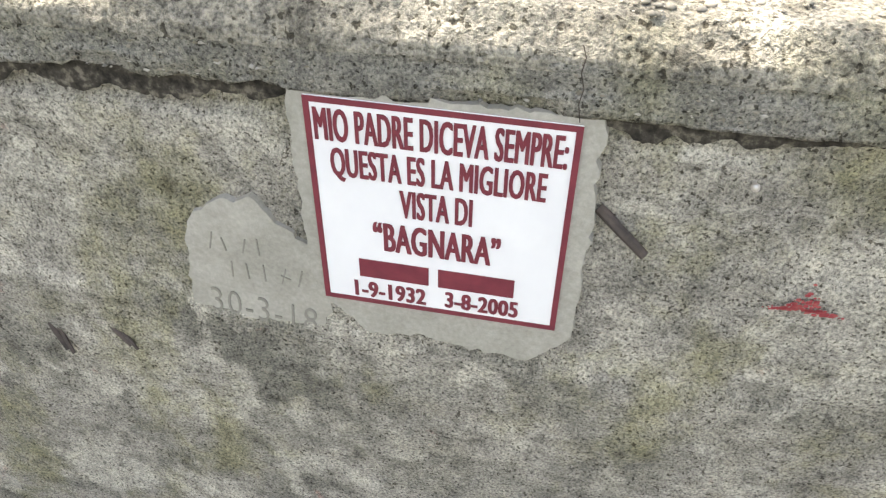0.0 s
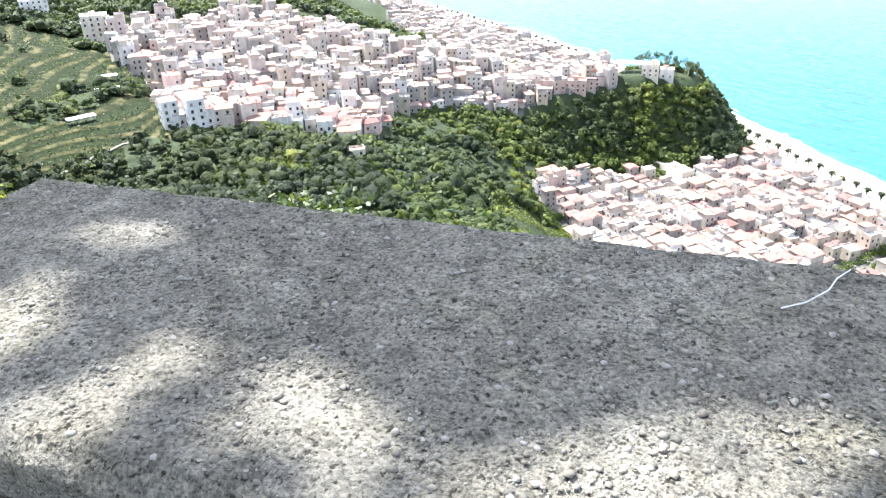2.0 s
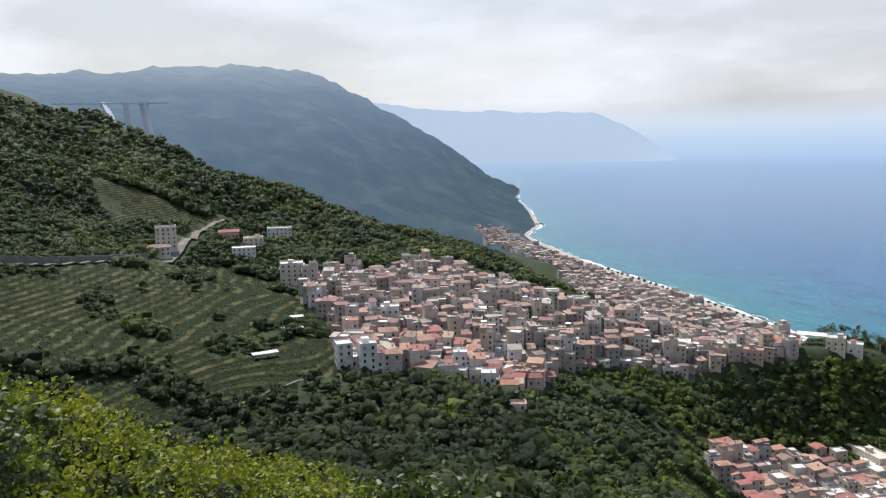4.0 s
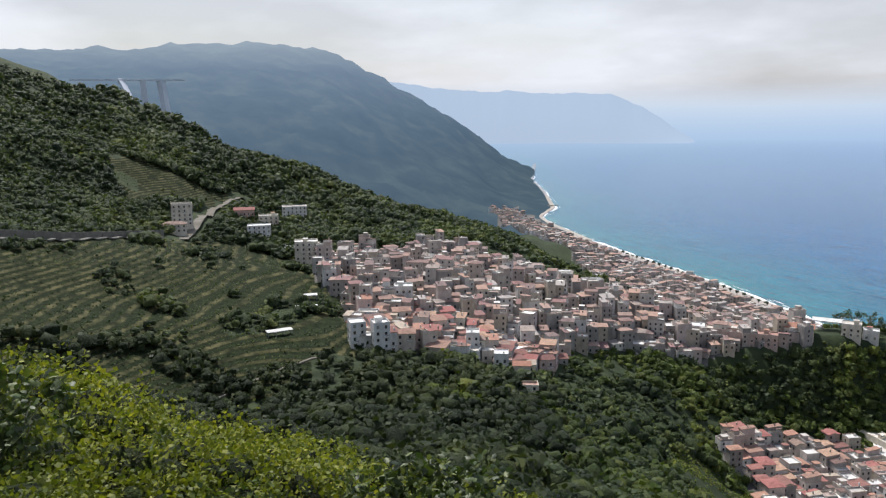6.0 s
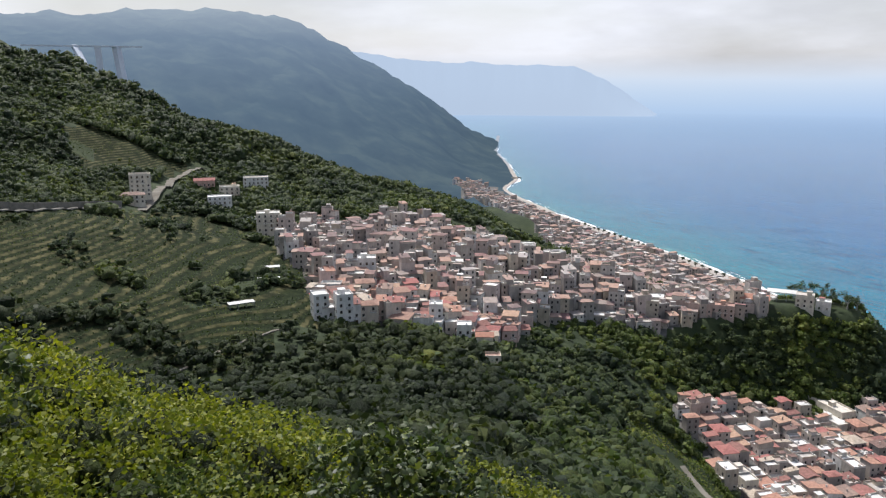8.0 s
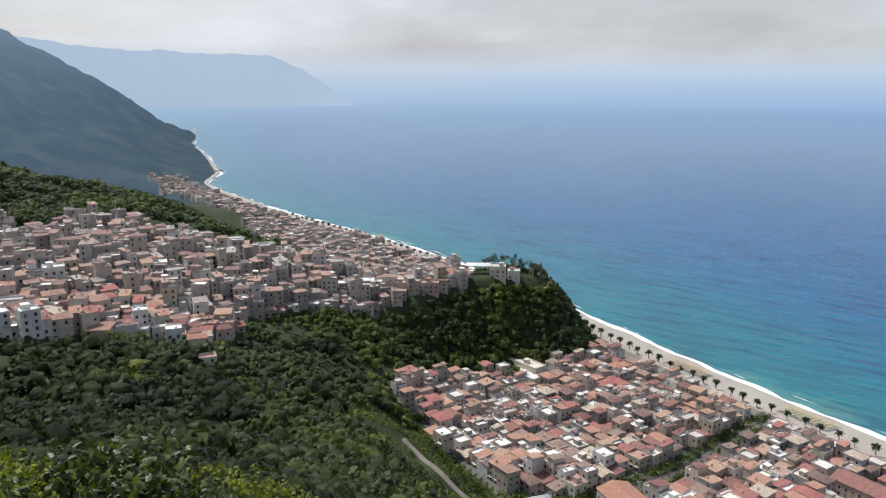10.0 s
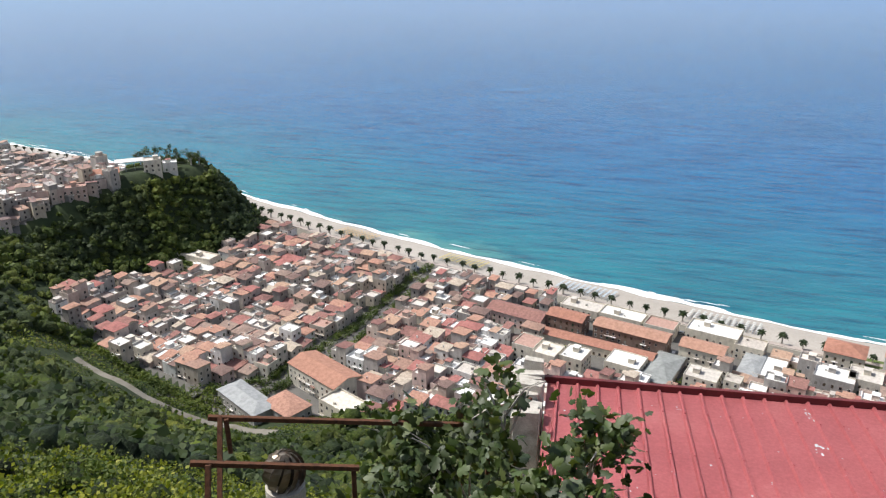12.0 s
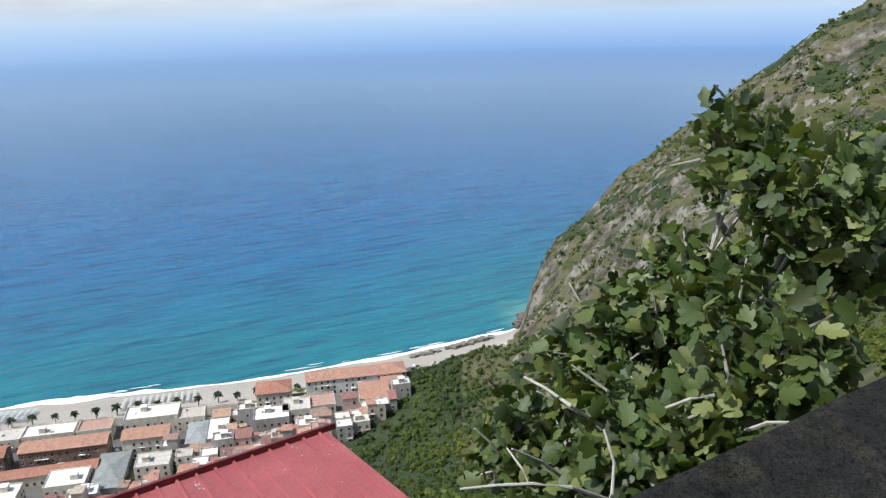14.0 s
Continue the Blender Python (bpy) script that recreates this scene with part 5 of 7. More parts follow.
fig_tree([((2.0, 5.7, 196.8), (0.32, 0.3, 0.22)), ((2.65, 5.15, 196.65), (0.4, 0.35, 0.35)), ((1.2, 6.2, 196.2), (0.45, 0.4, 0.3)), ((1.5, 5.6, 196.35), (0.7, 0.5, 0.4)), ((2.05, 4.7, 196.5), (0.6, 0.4, 0.4)),
          ((1.0, 5.5, 195.95), (0.4, 0.4, 0.3)), ((1.45, 4.6, 196.3), (0.5, 0.4, 0.35)), ((2.6, 4.7, 196.2), (0.4, 0.3, 0.3))],
         (1.9, 5.2, 194.2), 2300, 0.118, 11, "fig tree with broad lobed leaves below the parapet")
fig_tree([((5.32, 0.72, 199.95), (0.5, 0.35, 0.3)), ((4.96, 0.3, 199.75), (0.5, 0.4, 0.35)), ((4.75, 1.2, 198.8), (0.35, 0.3, 0.22)), ((4.63, 0.9, 199.05), (0.5, 0.4, 0.35)), ((4.3, 0.3, 199.25), (0.5, 0.4, 0.35)),
          ((4.3, 1.2, 198.65), (0.45, 0.4, 0.3)), ((3.95, 0.65, 198.9), (0.5, 0.4, 0.3)), ((3.9, 0.32, 199.05), (0.3, 0.2, 0.25)), ((3.9, 1.0, 198.55), (0.4, 0.35, 0.25)), ((4.05, 1.45, 198.4), (0.35, 0.3, 0.2)), ((5.6, 0.1, 199.6), (0.6, 0.5, 0.5)),
          ((5.2, 0.9, 199.1), (0.5, 0.4, 0.4))],
         (4.9, 1.2, 197.2), 4600, 0.12, 12, "fig tree with broad lobed leaves leaning over the parapet",
         [([(3.75, 1.2, 198.35), (4.0, 0.85, 198.4), (4.25, 0.7, 198.3), (4.7, 0.8, 198.0)], 0.008, 0.018), ([(3.9, 1.25, 198.95), (4.05, 1.05, 198.8), (4.3, 1.0, 198.65)], 0.006, 0.012),
          ([(4.0, 0.6, 198.95), (4.3, 0.5, 199.0), (4.6, 0.5, 198.8)], 0.009, 0.014),
          ([(3.08, 1.16, 198.9), (3.16, 1.05, 198.91), (3.28, 0.94, 198.89), (3.38, 0.82, 198.86), (3.6, 0.72, 198.7), (4.3, 0.95, 198.0)], 0.005, 0.013), ([(3.67, 0.55, 199.16), (3.72, 0.47, 199.2), (3.8, 0.4, 199.2), (4.2, 0.5, 199.0)], 0.006, 0.01),
          ([(3.64, 1.18, 199.15), (3.63, 1.07, 199.13), (3.61, 0.94, 199.09), (3.75, 0.85, 198.95), (4.2, 0.9, 198.6)], 0.006, 0.011), ([(3.33, 1.09, 198.98), (3.28, 0.99, 198.94), (3.27, 0.95, 198.88)], 0.004, 0.006), ([(3.55, 0.76, 199.06), (3.5, 0.69, 198.95), (3.44, 0.67, 198.85), (3.5, 0.75, 198.6)], 0.005, 0.009)])
fig_tree([((-6.05, 8.8, 194.9), (0.9, 0.9, 0.7)), ((-5.3, 8.9, 194.5), (0.8, 0.8, 0.6)), ((-6.5, 8.0, 194.7), (0.8, 0.7, 0.6)), ((-5.0, 9.4, 194.0), (0.7, 0.7, 0.5))], (-5.7, 8.7, 192.6), 2600, 0.13, 13, "dark fig tree among the bushes on the slope")


# ---- bushes and woods ----
ROADS = [[(-448, 306), (-463, 321), (-474, 334), (-488, 350), (-512, 374), (-533, 394), (-547, 416), (-553, 430), (-558, 447)], [(-408, 140), (-418, 173), (-422, 192), (-425, 217), (-435, 250), (-452, 295)], [(-98, 339), (-88.6, 332), (-69.5, 312), (-54, 306), (-36, 300), (-20, 288), (-8, 276)]]
M_BUSH2 = foliage("scrub_leaves", [(0.06, 0.09, 0.024), (0.09, 0.125, 0.03), (0.13, 0.155, 0.042), (0.04, 0.066, 0.02)], 0.15, 0.25)
M_CROWN2 = foliage("scrub_crowns", [(0.065, 0.092, 0.026), (0.085, 0.115, 0.03), (0.115, 0.135, 0.038)], 0.12, 0.1, 1.3)
def near_bushes():
    """Rounded leafy bushes that crowd the slope under the lookout."""
    rng = np.random.default_rng(21)
    n = 2700
    r = 3.0 * (105 / 3.0) ** (rng.random(n) ** 0.85)
    az = rng.uniform(-88, 106, n)
    x, y = r * np.sin(np.radians(az)), r * np.cos(np.radians(az))
    size = np.clip(0.35 + 0.055 * r, 0.4, 2.1) * rng.uniform(0.5, 1.5, n)
    swell = fbm(x, y, 5, 3, 62)
    lift = np.clip(0.1 + r * 0.045, 0, 1.9) * (0.45 + 0.9 * swell + 0.5 * rng.random(n)) * np.interp(az, [-92, -12, 0, 45, 60, 118], [1, 1, 0.25, 0.2, 0.8, 0.6])
    low = r > 38
    size, lift = size * np.where(low, 0.75, 1.0), lift * np.where(low, 0.15, 1.0)
    z = land(x, y) + lift
    # clear of the parapet, the sheds and the view over them
    a0 = radians(WALL_TURN)
    along, out = x * math.cos(a0) + y * math.sin(a0), -x * math.sin(a0) + y * math.cos(a0)
    keep = ~((out < size * 0.7 + np.where(along > 0.3, 1.7 - (along - 0.3) * 0.49, 1.7)) & (along > -2.1))
    keep &= ~((along <= -2.1) & (out < 0.9 + size * 0.6))
    keep &= ~((x > 2.2) & (x < 9.4) & (y > 2.4) & (y < 9.9))
    top = 200.2 - r * np.tan(np.radians(np.interp(az, [-92, -68, -66, -65, -62.5, -59.7, -57.2, -53.6, -46, -41.7, -37.3, -30.6, -27, -18, -6, 30, 60, 118], [9, 13.2, 14, 16, 17.5, 19, 21.4, 22.2, 24.2, 25.6, 26.5, 27.6, 28.6, 32.5, 37.5, 39, 36, 20])))
    limit = top + swell * 0.03 * r + 0.015 * r * rng.random(n) - size * 0.5
    z = np.where(low, z, np.minimum(z, limit))
    keep &= (z > land(x, y) - size * 0.35) | low
    kinds = swell + rng.normal(size=n) * 0.22
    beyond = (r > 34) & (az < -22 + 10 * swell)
    for mat, core, k, name in ((M_BUSH, M_HEART_SHADE, keep & ~beyond & (kinds > -0.28), "bushes"), (M_BUSH2, M_HEART_SHADE, keep & ~beyond & (kinds <= -0.28), "dark_bushes"), (M_SHADE_LEAF, M_SHADE_CROWN, keep & beyond, "shaded_scrub")):
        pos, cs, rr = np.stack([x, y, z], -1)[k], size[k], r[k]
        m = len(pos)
        crown_domes(name + "_hearts", core, pos, cs * 0.7, rng, "dark bush cores, the shade inside put into their colour")
        for near_by, per in ((rr < 16, 350), ((rr >= 16) & (rr < 38), 230), (rr >= 38, 60)):
            leafy(name, mat, pos[near_by], cs[near_by], rr[near_by], per, rng)


def leafy(name, mat, pos, cs, rr, per, rng):
    """Leaves over the rounded bushes at pos."""
    m, k = len(pos), 11
    way = rng.normal(size=(m, k, 3))
    way[:, :, 2] = np.abs(way[:, :, 2]) - 0.2
    way /= np.linalg.norm(way, axis=2)[:, :, None]
    heads = way * rng.uniform(0.45, 1.0, (m, k, 1)) * np.array([0.62, 0.62, 0.6])
    pick = heads[np.arange(m)[:, None], rng.integers(0, k, (m, per))]
    pts = pos[:, None, :] + (pick + rng.normal(size=(m, per, 3)) * np.array([0.15, 0.15, 0.1])) * cs[:, None, None]
    leaf = np.clip(0.032 + 0.0044 * rr, 0.058, 0.3)
    scatter(name, mat, CARD, pts.reshape(-1, 3), np.repeat(leaf, per) * rng.uniform(0.6, 1.5, m * per), 0.8, rng, "dense green bushes and creepers on the slope", "bushes", None, (-0.2, -0.1, 0.7))


SIDES = 5


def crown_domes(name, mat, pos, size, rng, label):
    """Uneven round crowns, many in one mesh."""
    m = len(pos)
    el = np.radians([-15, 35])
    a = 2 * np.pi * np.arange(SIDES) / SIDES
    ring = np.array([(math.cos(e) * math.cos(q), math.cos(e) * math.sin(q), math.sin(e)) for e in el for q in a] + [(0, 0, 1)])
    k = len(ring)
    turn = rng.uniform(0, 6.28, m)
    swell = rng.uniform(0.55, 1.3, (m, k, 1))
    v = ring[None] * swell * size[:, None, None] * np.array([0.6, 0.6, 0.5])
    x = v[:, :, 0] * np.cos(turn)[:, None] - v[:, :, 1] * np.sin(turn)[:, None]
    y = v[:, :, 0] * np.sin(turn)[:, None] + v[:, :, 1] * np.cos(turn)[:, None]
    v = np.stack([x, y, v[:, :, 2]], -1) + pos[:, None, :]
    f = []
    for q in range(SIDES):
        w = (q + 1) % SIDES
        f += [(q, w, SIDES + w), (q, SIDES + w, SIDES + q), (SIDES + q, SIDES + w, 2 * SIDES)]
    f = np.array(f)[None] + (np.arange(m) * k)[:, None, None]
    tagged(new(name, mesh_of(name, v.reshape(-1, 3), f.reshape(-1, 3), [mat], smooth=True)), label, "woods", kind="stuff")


def woods():
    rng = np.random.default_rng(22)
    n = 64000
    r = np.sqrt(rng.uniform(95 ** 2, 940 ** 2, n))
    r = np.where(rng.random(n) < 0.36, 95 * (640 / 95) ** rng.random(n), r)
    az = rng.uniform(-76, 100, n)
    x, y = r * np.sin(np.radians(az)), r * np.cos(np.radians(az))
    # the steep wooded headland
    hx, hy = rng.uniform(-190, -20, 6000), rng.uniform(395, 590, 6000)
    span_ = gap_to(hx, hy, HEADLAND)[0]
    close = (span_ < 52) & (span_ > 18)
    x, y = np.concatenate([x, hx[close]]), np.concatenate([y, hy[close]])
    # the high slopes behind the hill town
    hr, ha = np.sqrt(rng.uniform(440 ** 2, 840 ** 2, 19000)), np.radians(rng.uniform(-76, -34, 19000))
    x, y = np.concatenate([x, hr * np.sin(ha)]), np.concatenate([y, hr * np.cos(ha)])
    r, az, n = np.hypot(x, y), np.degrees(np.arctan2(x, y)), len(x)
    gap, h = coast_gap(x, y), land(x, y)
    patch = fbm(x, y, 55, 4, 71)
    ok = (gap > 25) & ((h > 6.8) | (az < -14) & (r > 560) & (h > 5)) & ~(inside(x, y, MARINA) & (h < np.where(az < -8, 26, 8))) & ~inside(x, y, OLD_TOWN) & ~inside(x, y, STRIP)
    terr = vineyards(x, y)
    ok &= ~(terr & ((fbm(x, y, 24, 3, 73) < 0.22) | (r > 610)) & (rng.random(n) < 0.995))
    ok &= ~((az < -38) & (r < 200) & (rng.random(n) < 0.15))
    ok &= ~((az > 57) & (patch > 0.05) & (rng.random(n) < 0.6))
    ok &= ~((az > 60) & (r > 330) & (rng.random(n) < 0.45))
    ok &= (gap_to(x, y, HEADLAND)[0] > 17) | (r > 548)
    for line in ROADS:
        ok &= gap_to(x, y, line)[0] > (23 if line is ROADS[2] else 8.5)
    x, y, h, r, patch, az = (q[ok] for q in (x, y, h, r, patch, az))
    hh = (2.2 + 5.5 * rng.random(len(x)) ** 1.6) * np.interp(r, [95, 200, 450, 600, 1000], [0.6, 0.85, 0.8, 0.85, 1.1]) * np.where(az > 42, 0.5, 1.0) * (1 + 0.5 * fbm(x, y, 26, 2, 74))
    light = (rng.random(len(x)) + fbm(x, y, 40, 3, 75) * 2.4 < 0.2) & ~(az < -39) & ~((az < -20) & (r < 230)) | ((az > 42) & (rng.random(len(x)) < 0.9))
    # trees in the ravine get the leaf colours with shade in them
    ravine_shade = ~light & (az < -28 + 9 * fbm(x, y, 50, 3, 78)) & (r < 340)
    for mat, core, sel, name in ((M_SHADE_LEAF, M_SHADE_CROWN, ravine_shade, "shaded_wood"), (M_LEAF, M_CROWN, ~light & ~ravine_shade, "woodland"), (M_BUSH2, M_CROWN2, light, "scrub")):
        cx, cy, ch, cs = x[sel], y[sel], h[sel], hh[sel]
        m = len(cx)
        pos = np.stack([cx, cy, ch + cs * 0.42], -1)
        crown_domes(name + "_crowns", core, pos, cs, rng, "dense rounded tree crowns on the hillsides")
        per = 8
        way = rng.normal(size=(m, per, 3))
        way[:, :, 2] = np.abs(way[:, :, 2]) * 0.9 - 0.1
        way /= np.linalg.norm(way, axis=2)[:, :, None]
        pts = pos[:, None, :] + way * rng.uniform(0.9, 1.18, (m, per, 1)) * (cs[:, None, None] * np.array([0.6, 0.6, 0.52]))
        size = np.repeat(np.clip(cs * 0.23, 0.35, 1.7), per) * rng.uniform(0.6, 1.5, m * per)
        scatter(name, mat, CARD, pts.reshape(-1, 3), size * 1.35, 0.6, rng, "dense trees and scrub on the hillsides", "woods", None, (-0.15, -0.2, 0.7))


def shade_tree():
    """The tree at the roadside whose crown shades the parapet."""
    thing = new("roadside_tree")
    bm = bmesh.new()
    tube(bm, [(-5.6, -1.6, 197.9), (-5.5, -1.4, 201.0), (-5.4, -0.6, 204.0), (-5.0, 0.9, 206.6)], 0.22, 0.1, 10)
    part("trunk", bm, M_BARK, thing)
    rng = np.random.default_rng(33)
    for q in ((-7.0, 3.4, 208.4), (-4.4, 3.3, 208.8), (-1.8, 3.2, 208.6), (-1.0, 1.9, 208.4), (-5.6, 2.2, 209.0)):
        bm = bmesh.new()
        tube(bm, [(-5.2, 0.1, 205.3), (-5.2 * 0.6 + q[0] * 0.4, 0.8 * 0.6 + q[1] * 0.4, 207.4), q], 0.07, 0.02)
        part("limb", bm, M_BARK, thing)
    # leaves, given by the spot on the parapet that each one shades
    u = np.concatenate([rng.uniform(-4.5, 3.0, 17000), rng.uniform(-5.0, 5.0, 9000)])
    d = np.concatenate([rng.uniform(0.3, 2.1, 17000), rng.uniform(-7.0, 0.6, 9000)])
    holes = fbm(u + 0.45, d, 0.32, 3, 91)
    edge = 0.9 + 0.09 * np.sin(u * 4.1) + 0.06 * np.sin(u * 9.3 + 1)
    front = (u > -2.0) & (u < 0.25) & (d > 0.36) & (d < edge + 0.1)
    keep = np.where(front, (holes < -0.3) | (rng.random(len(u)) < 0.05), ((holes > -0.36) & (rng.random(len(u)) < 0.85)) | (d < 0.3) | ((d > 1.02) & (holes > -0.5) & (rng.random(len(u)) < 0.93)))
    keep &= (u < 2.4) | (d < -0.6)
    u, d = u[keep], d[keep]
    n = len(u)
    a0, z = radians(WALL_TURN), 208.0 + rng.uniform(-0.5, 0.8, n)
    h = z - 199.23
    x, y = u * math.cos(a0) - d * math.sin(a0) + h * sun_way.x / sun_way.z, u * math.sin(a0) + d * math.cos(a0) + h * sun_way.y / sun_way.z
    scatter("crown", M_LEAF, CARD, np.stack([x, y, z], -1), rng.uniform(0.1, 0.22, n), 0.8, rng, "", "", thing)
    tagged(thing, "broad green tree by the road that shades the parapet", "tree")


shade_tree()


def cliff_shrubs():
    """Low shrubs on the cliff and the gully below it."""
    rng = np.random.default_rng(28)
    n = 8200
    r = np.sqrt(rng.uniform(110 ** 2, 560 ** 2, n))
    az = rng.uniform(51, 98, n)
    x, y = r * np.sin(np.radians(az)), r * np.cos(np.radians(az))
    h = land(x, y)
    thick = fbm(x, y, 30, 4, 81)
    ok = (coast_gap(x, y) > 7) & (h > 6) & ~inside(x, y, MARINA) & ((thick > -0.05) | (r < 330) | (rng.random(n) < 0.5))
    x, y, h = x[ok], y[ok], h[ok]
    size = rng.uniform(0.8, 2.8, len(x)) * (0.8 + 0.8 * rng.random(len(x)) ** 3)
    per = 14
    way = rng.normal(size=(len(x), per, 3))
    way /= np.linalg.norm(way, axis=2)[:, :, None]
    p = np.stack([x, y, h + size * 0.3], -1)[:, None, :] + way * rng.uniform(0.4, 1.0, (len(x), per, 1)) * size[:, None, None] * np.array([0.75, 0.75, 0.5])
    scatter("shrubs", M_BUSH2, CARD, p.reshape(-1, 3), np.repeat(size * 0.42, per) * rng.uniform(0.6, 1.3, len(x) * per), 0.6, rng, "low green shrubs on the rocky cliff slope", "shrubs")


fig_tree([((-12.1, 4.9, 196.6), (0.9, 0.8, 0.6)), ((-11.5, 5.6, 195.9), (0.9, 0.8, 0.7)), ((-12.9, 4.4, 196.9), (0.9, 0.9, 0.8)), ((-13.4, 5.4, 196.0), (1.0, 0.9, 0.7)), ((-11.6, 4.6, 195.4), (0.9, 0.9, 0.7))],
         (-12.4, 5.0, 192.5), 3000, 0.15, 14, "tall leafy fig bush at the edge of the slope")
near_bushes()
woods()
cliff_shrubs()


def vine_terraces():
    """Vines on the treads and tufts of dry grass on the banks of the terraces."""
    rng = np.random.default_rng(29)
    n = 190000
    r = np.sqrt(rng.uniform(296 ** 2, 715 ** 2, n))
    az = rng.uniform(-74, -40, n)
    x, y = r * np.sin(np.radians(az)), r * np.cos(np.radians(az))
    zone = vineyards(x, y) & ~inside(x, y, OLD_TOWN)
    x, y, r = x[zone], y[zone], r[zone]
    raw = land(x, y, False) / TERRACE
    fr = raw - np.floor(raw)
    z = land(x, y)
    bank = (fr > 0.64) & (fr < 0.97)
    s = rng.uniform(0.3, 0.75, len(x))
    wild = fbm(x, y, 30, 3, 76) > 0.05
    for mat, k, name, up in ((M_STRAW, bank & ~wild & (rng.random(len(x)) < 0.1), "terrace_grass", 0.15), (M_LEAF, (fr < 0.45) & (rng.random(len(x)) < 0.4) | (bank & wild & (rng.random(len(x)) < 0.4)), "vines", 0.5)):
        scatter(name, mat, CARD, np.stack([x, y, z + up * rng.random(len(x))], -1)[k], s[k] * 1.5, 0.5, rng, "rows of vines and dry grass on narrow hillside terraces", "vines", None, (0.1, -0.5, 0.8))


M_STRAW = foliage("dry_grass", [(0.12, 0.12, 0.04), (0.17, 0.15, 0.06), (0.09, 0.1, 0.03)], through=0.15)
vine_terraces()


def field_grass():
    """Rough grass and low scrub round the straight road at the foot of the hill."""
    rng = np.random.default_rng(31)
    x, y = rng.uniform(-150, 20, 60000), rng.uniform(225, 400, 60000)
    d = gap_to(x, y, ROADS[2])[0]
    k = (d > 2.4) & (d < 25) & (fbm(x, y, 7, 3, 83) > -0.25)
    x, y = x[k], y[k]
    z = land(x, y)
    tall = fbm(x, y, 9, 2, 84) > 0.18
    for mat, k, name, up in ((M_STRAW, ~tall & (rng.random(len(x)) < 0.35), "dry_grass", 0.2), (M_BUSH2, ~tall, "field_grass", 0.3), (M_BUSH2, tall, "field_scrub", 1.6)):
        scatter(name, mat, CARD, np.stack([x, y, z + up * rng.random(len(x))], -1)[k], rng.uniform(0.4, 1.0, int(k.sum())) * 1.3, 0.6, rng, "rough grass and low scrub on a field", "grass", None, (0, -0.2, 0.9))


field_grass()


# ---- towns ----
class Soup:
    """Collects faces of one mesh, with a material for each face."""

    def __init__(self):
        self.v, self.f, self.m = [], [], []

    def quadbox(self, x0, x1, y0, y1, z0, z1, mat, at=None, top=True):
        b = len(self.v)
        pts = [(x, y, z) for z in (z0, z1) for x, y in ((x0, y0), (x1, y0), (x1, y1), (x0, y1))]
        self.v += [tuple(at @ Vector(p)) for p in pts] if at is not None else pts
        fs = [(0, 1, 5, 4), (1, 2, 6, 5), (2, 3, 7, 6), (3, 0, 4, 7)] + ([(4, 5, 6, 7)] if top else [])
        self.f += [tuple(b + i for i in f) for f in fs]
        self.m += [mat] * len(fs)

    def poly(self, pts, faces, mat, at=None):
        b = len(self.v)
        self.v += [tuple(at @ Vector(p)) for p in pts] if at is not None else list(pts)
        self.f += [tuple(b + i for i in f) for f in faces]
        self.m += [mat] * len(faces)

    def mesh(self, name, mats):
        return mesh_of(name, self.v, self.f, mats, self.m)


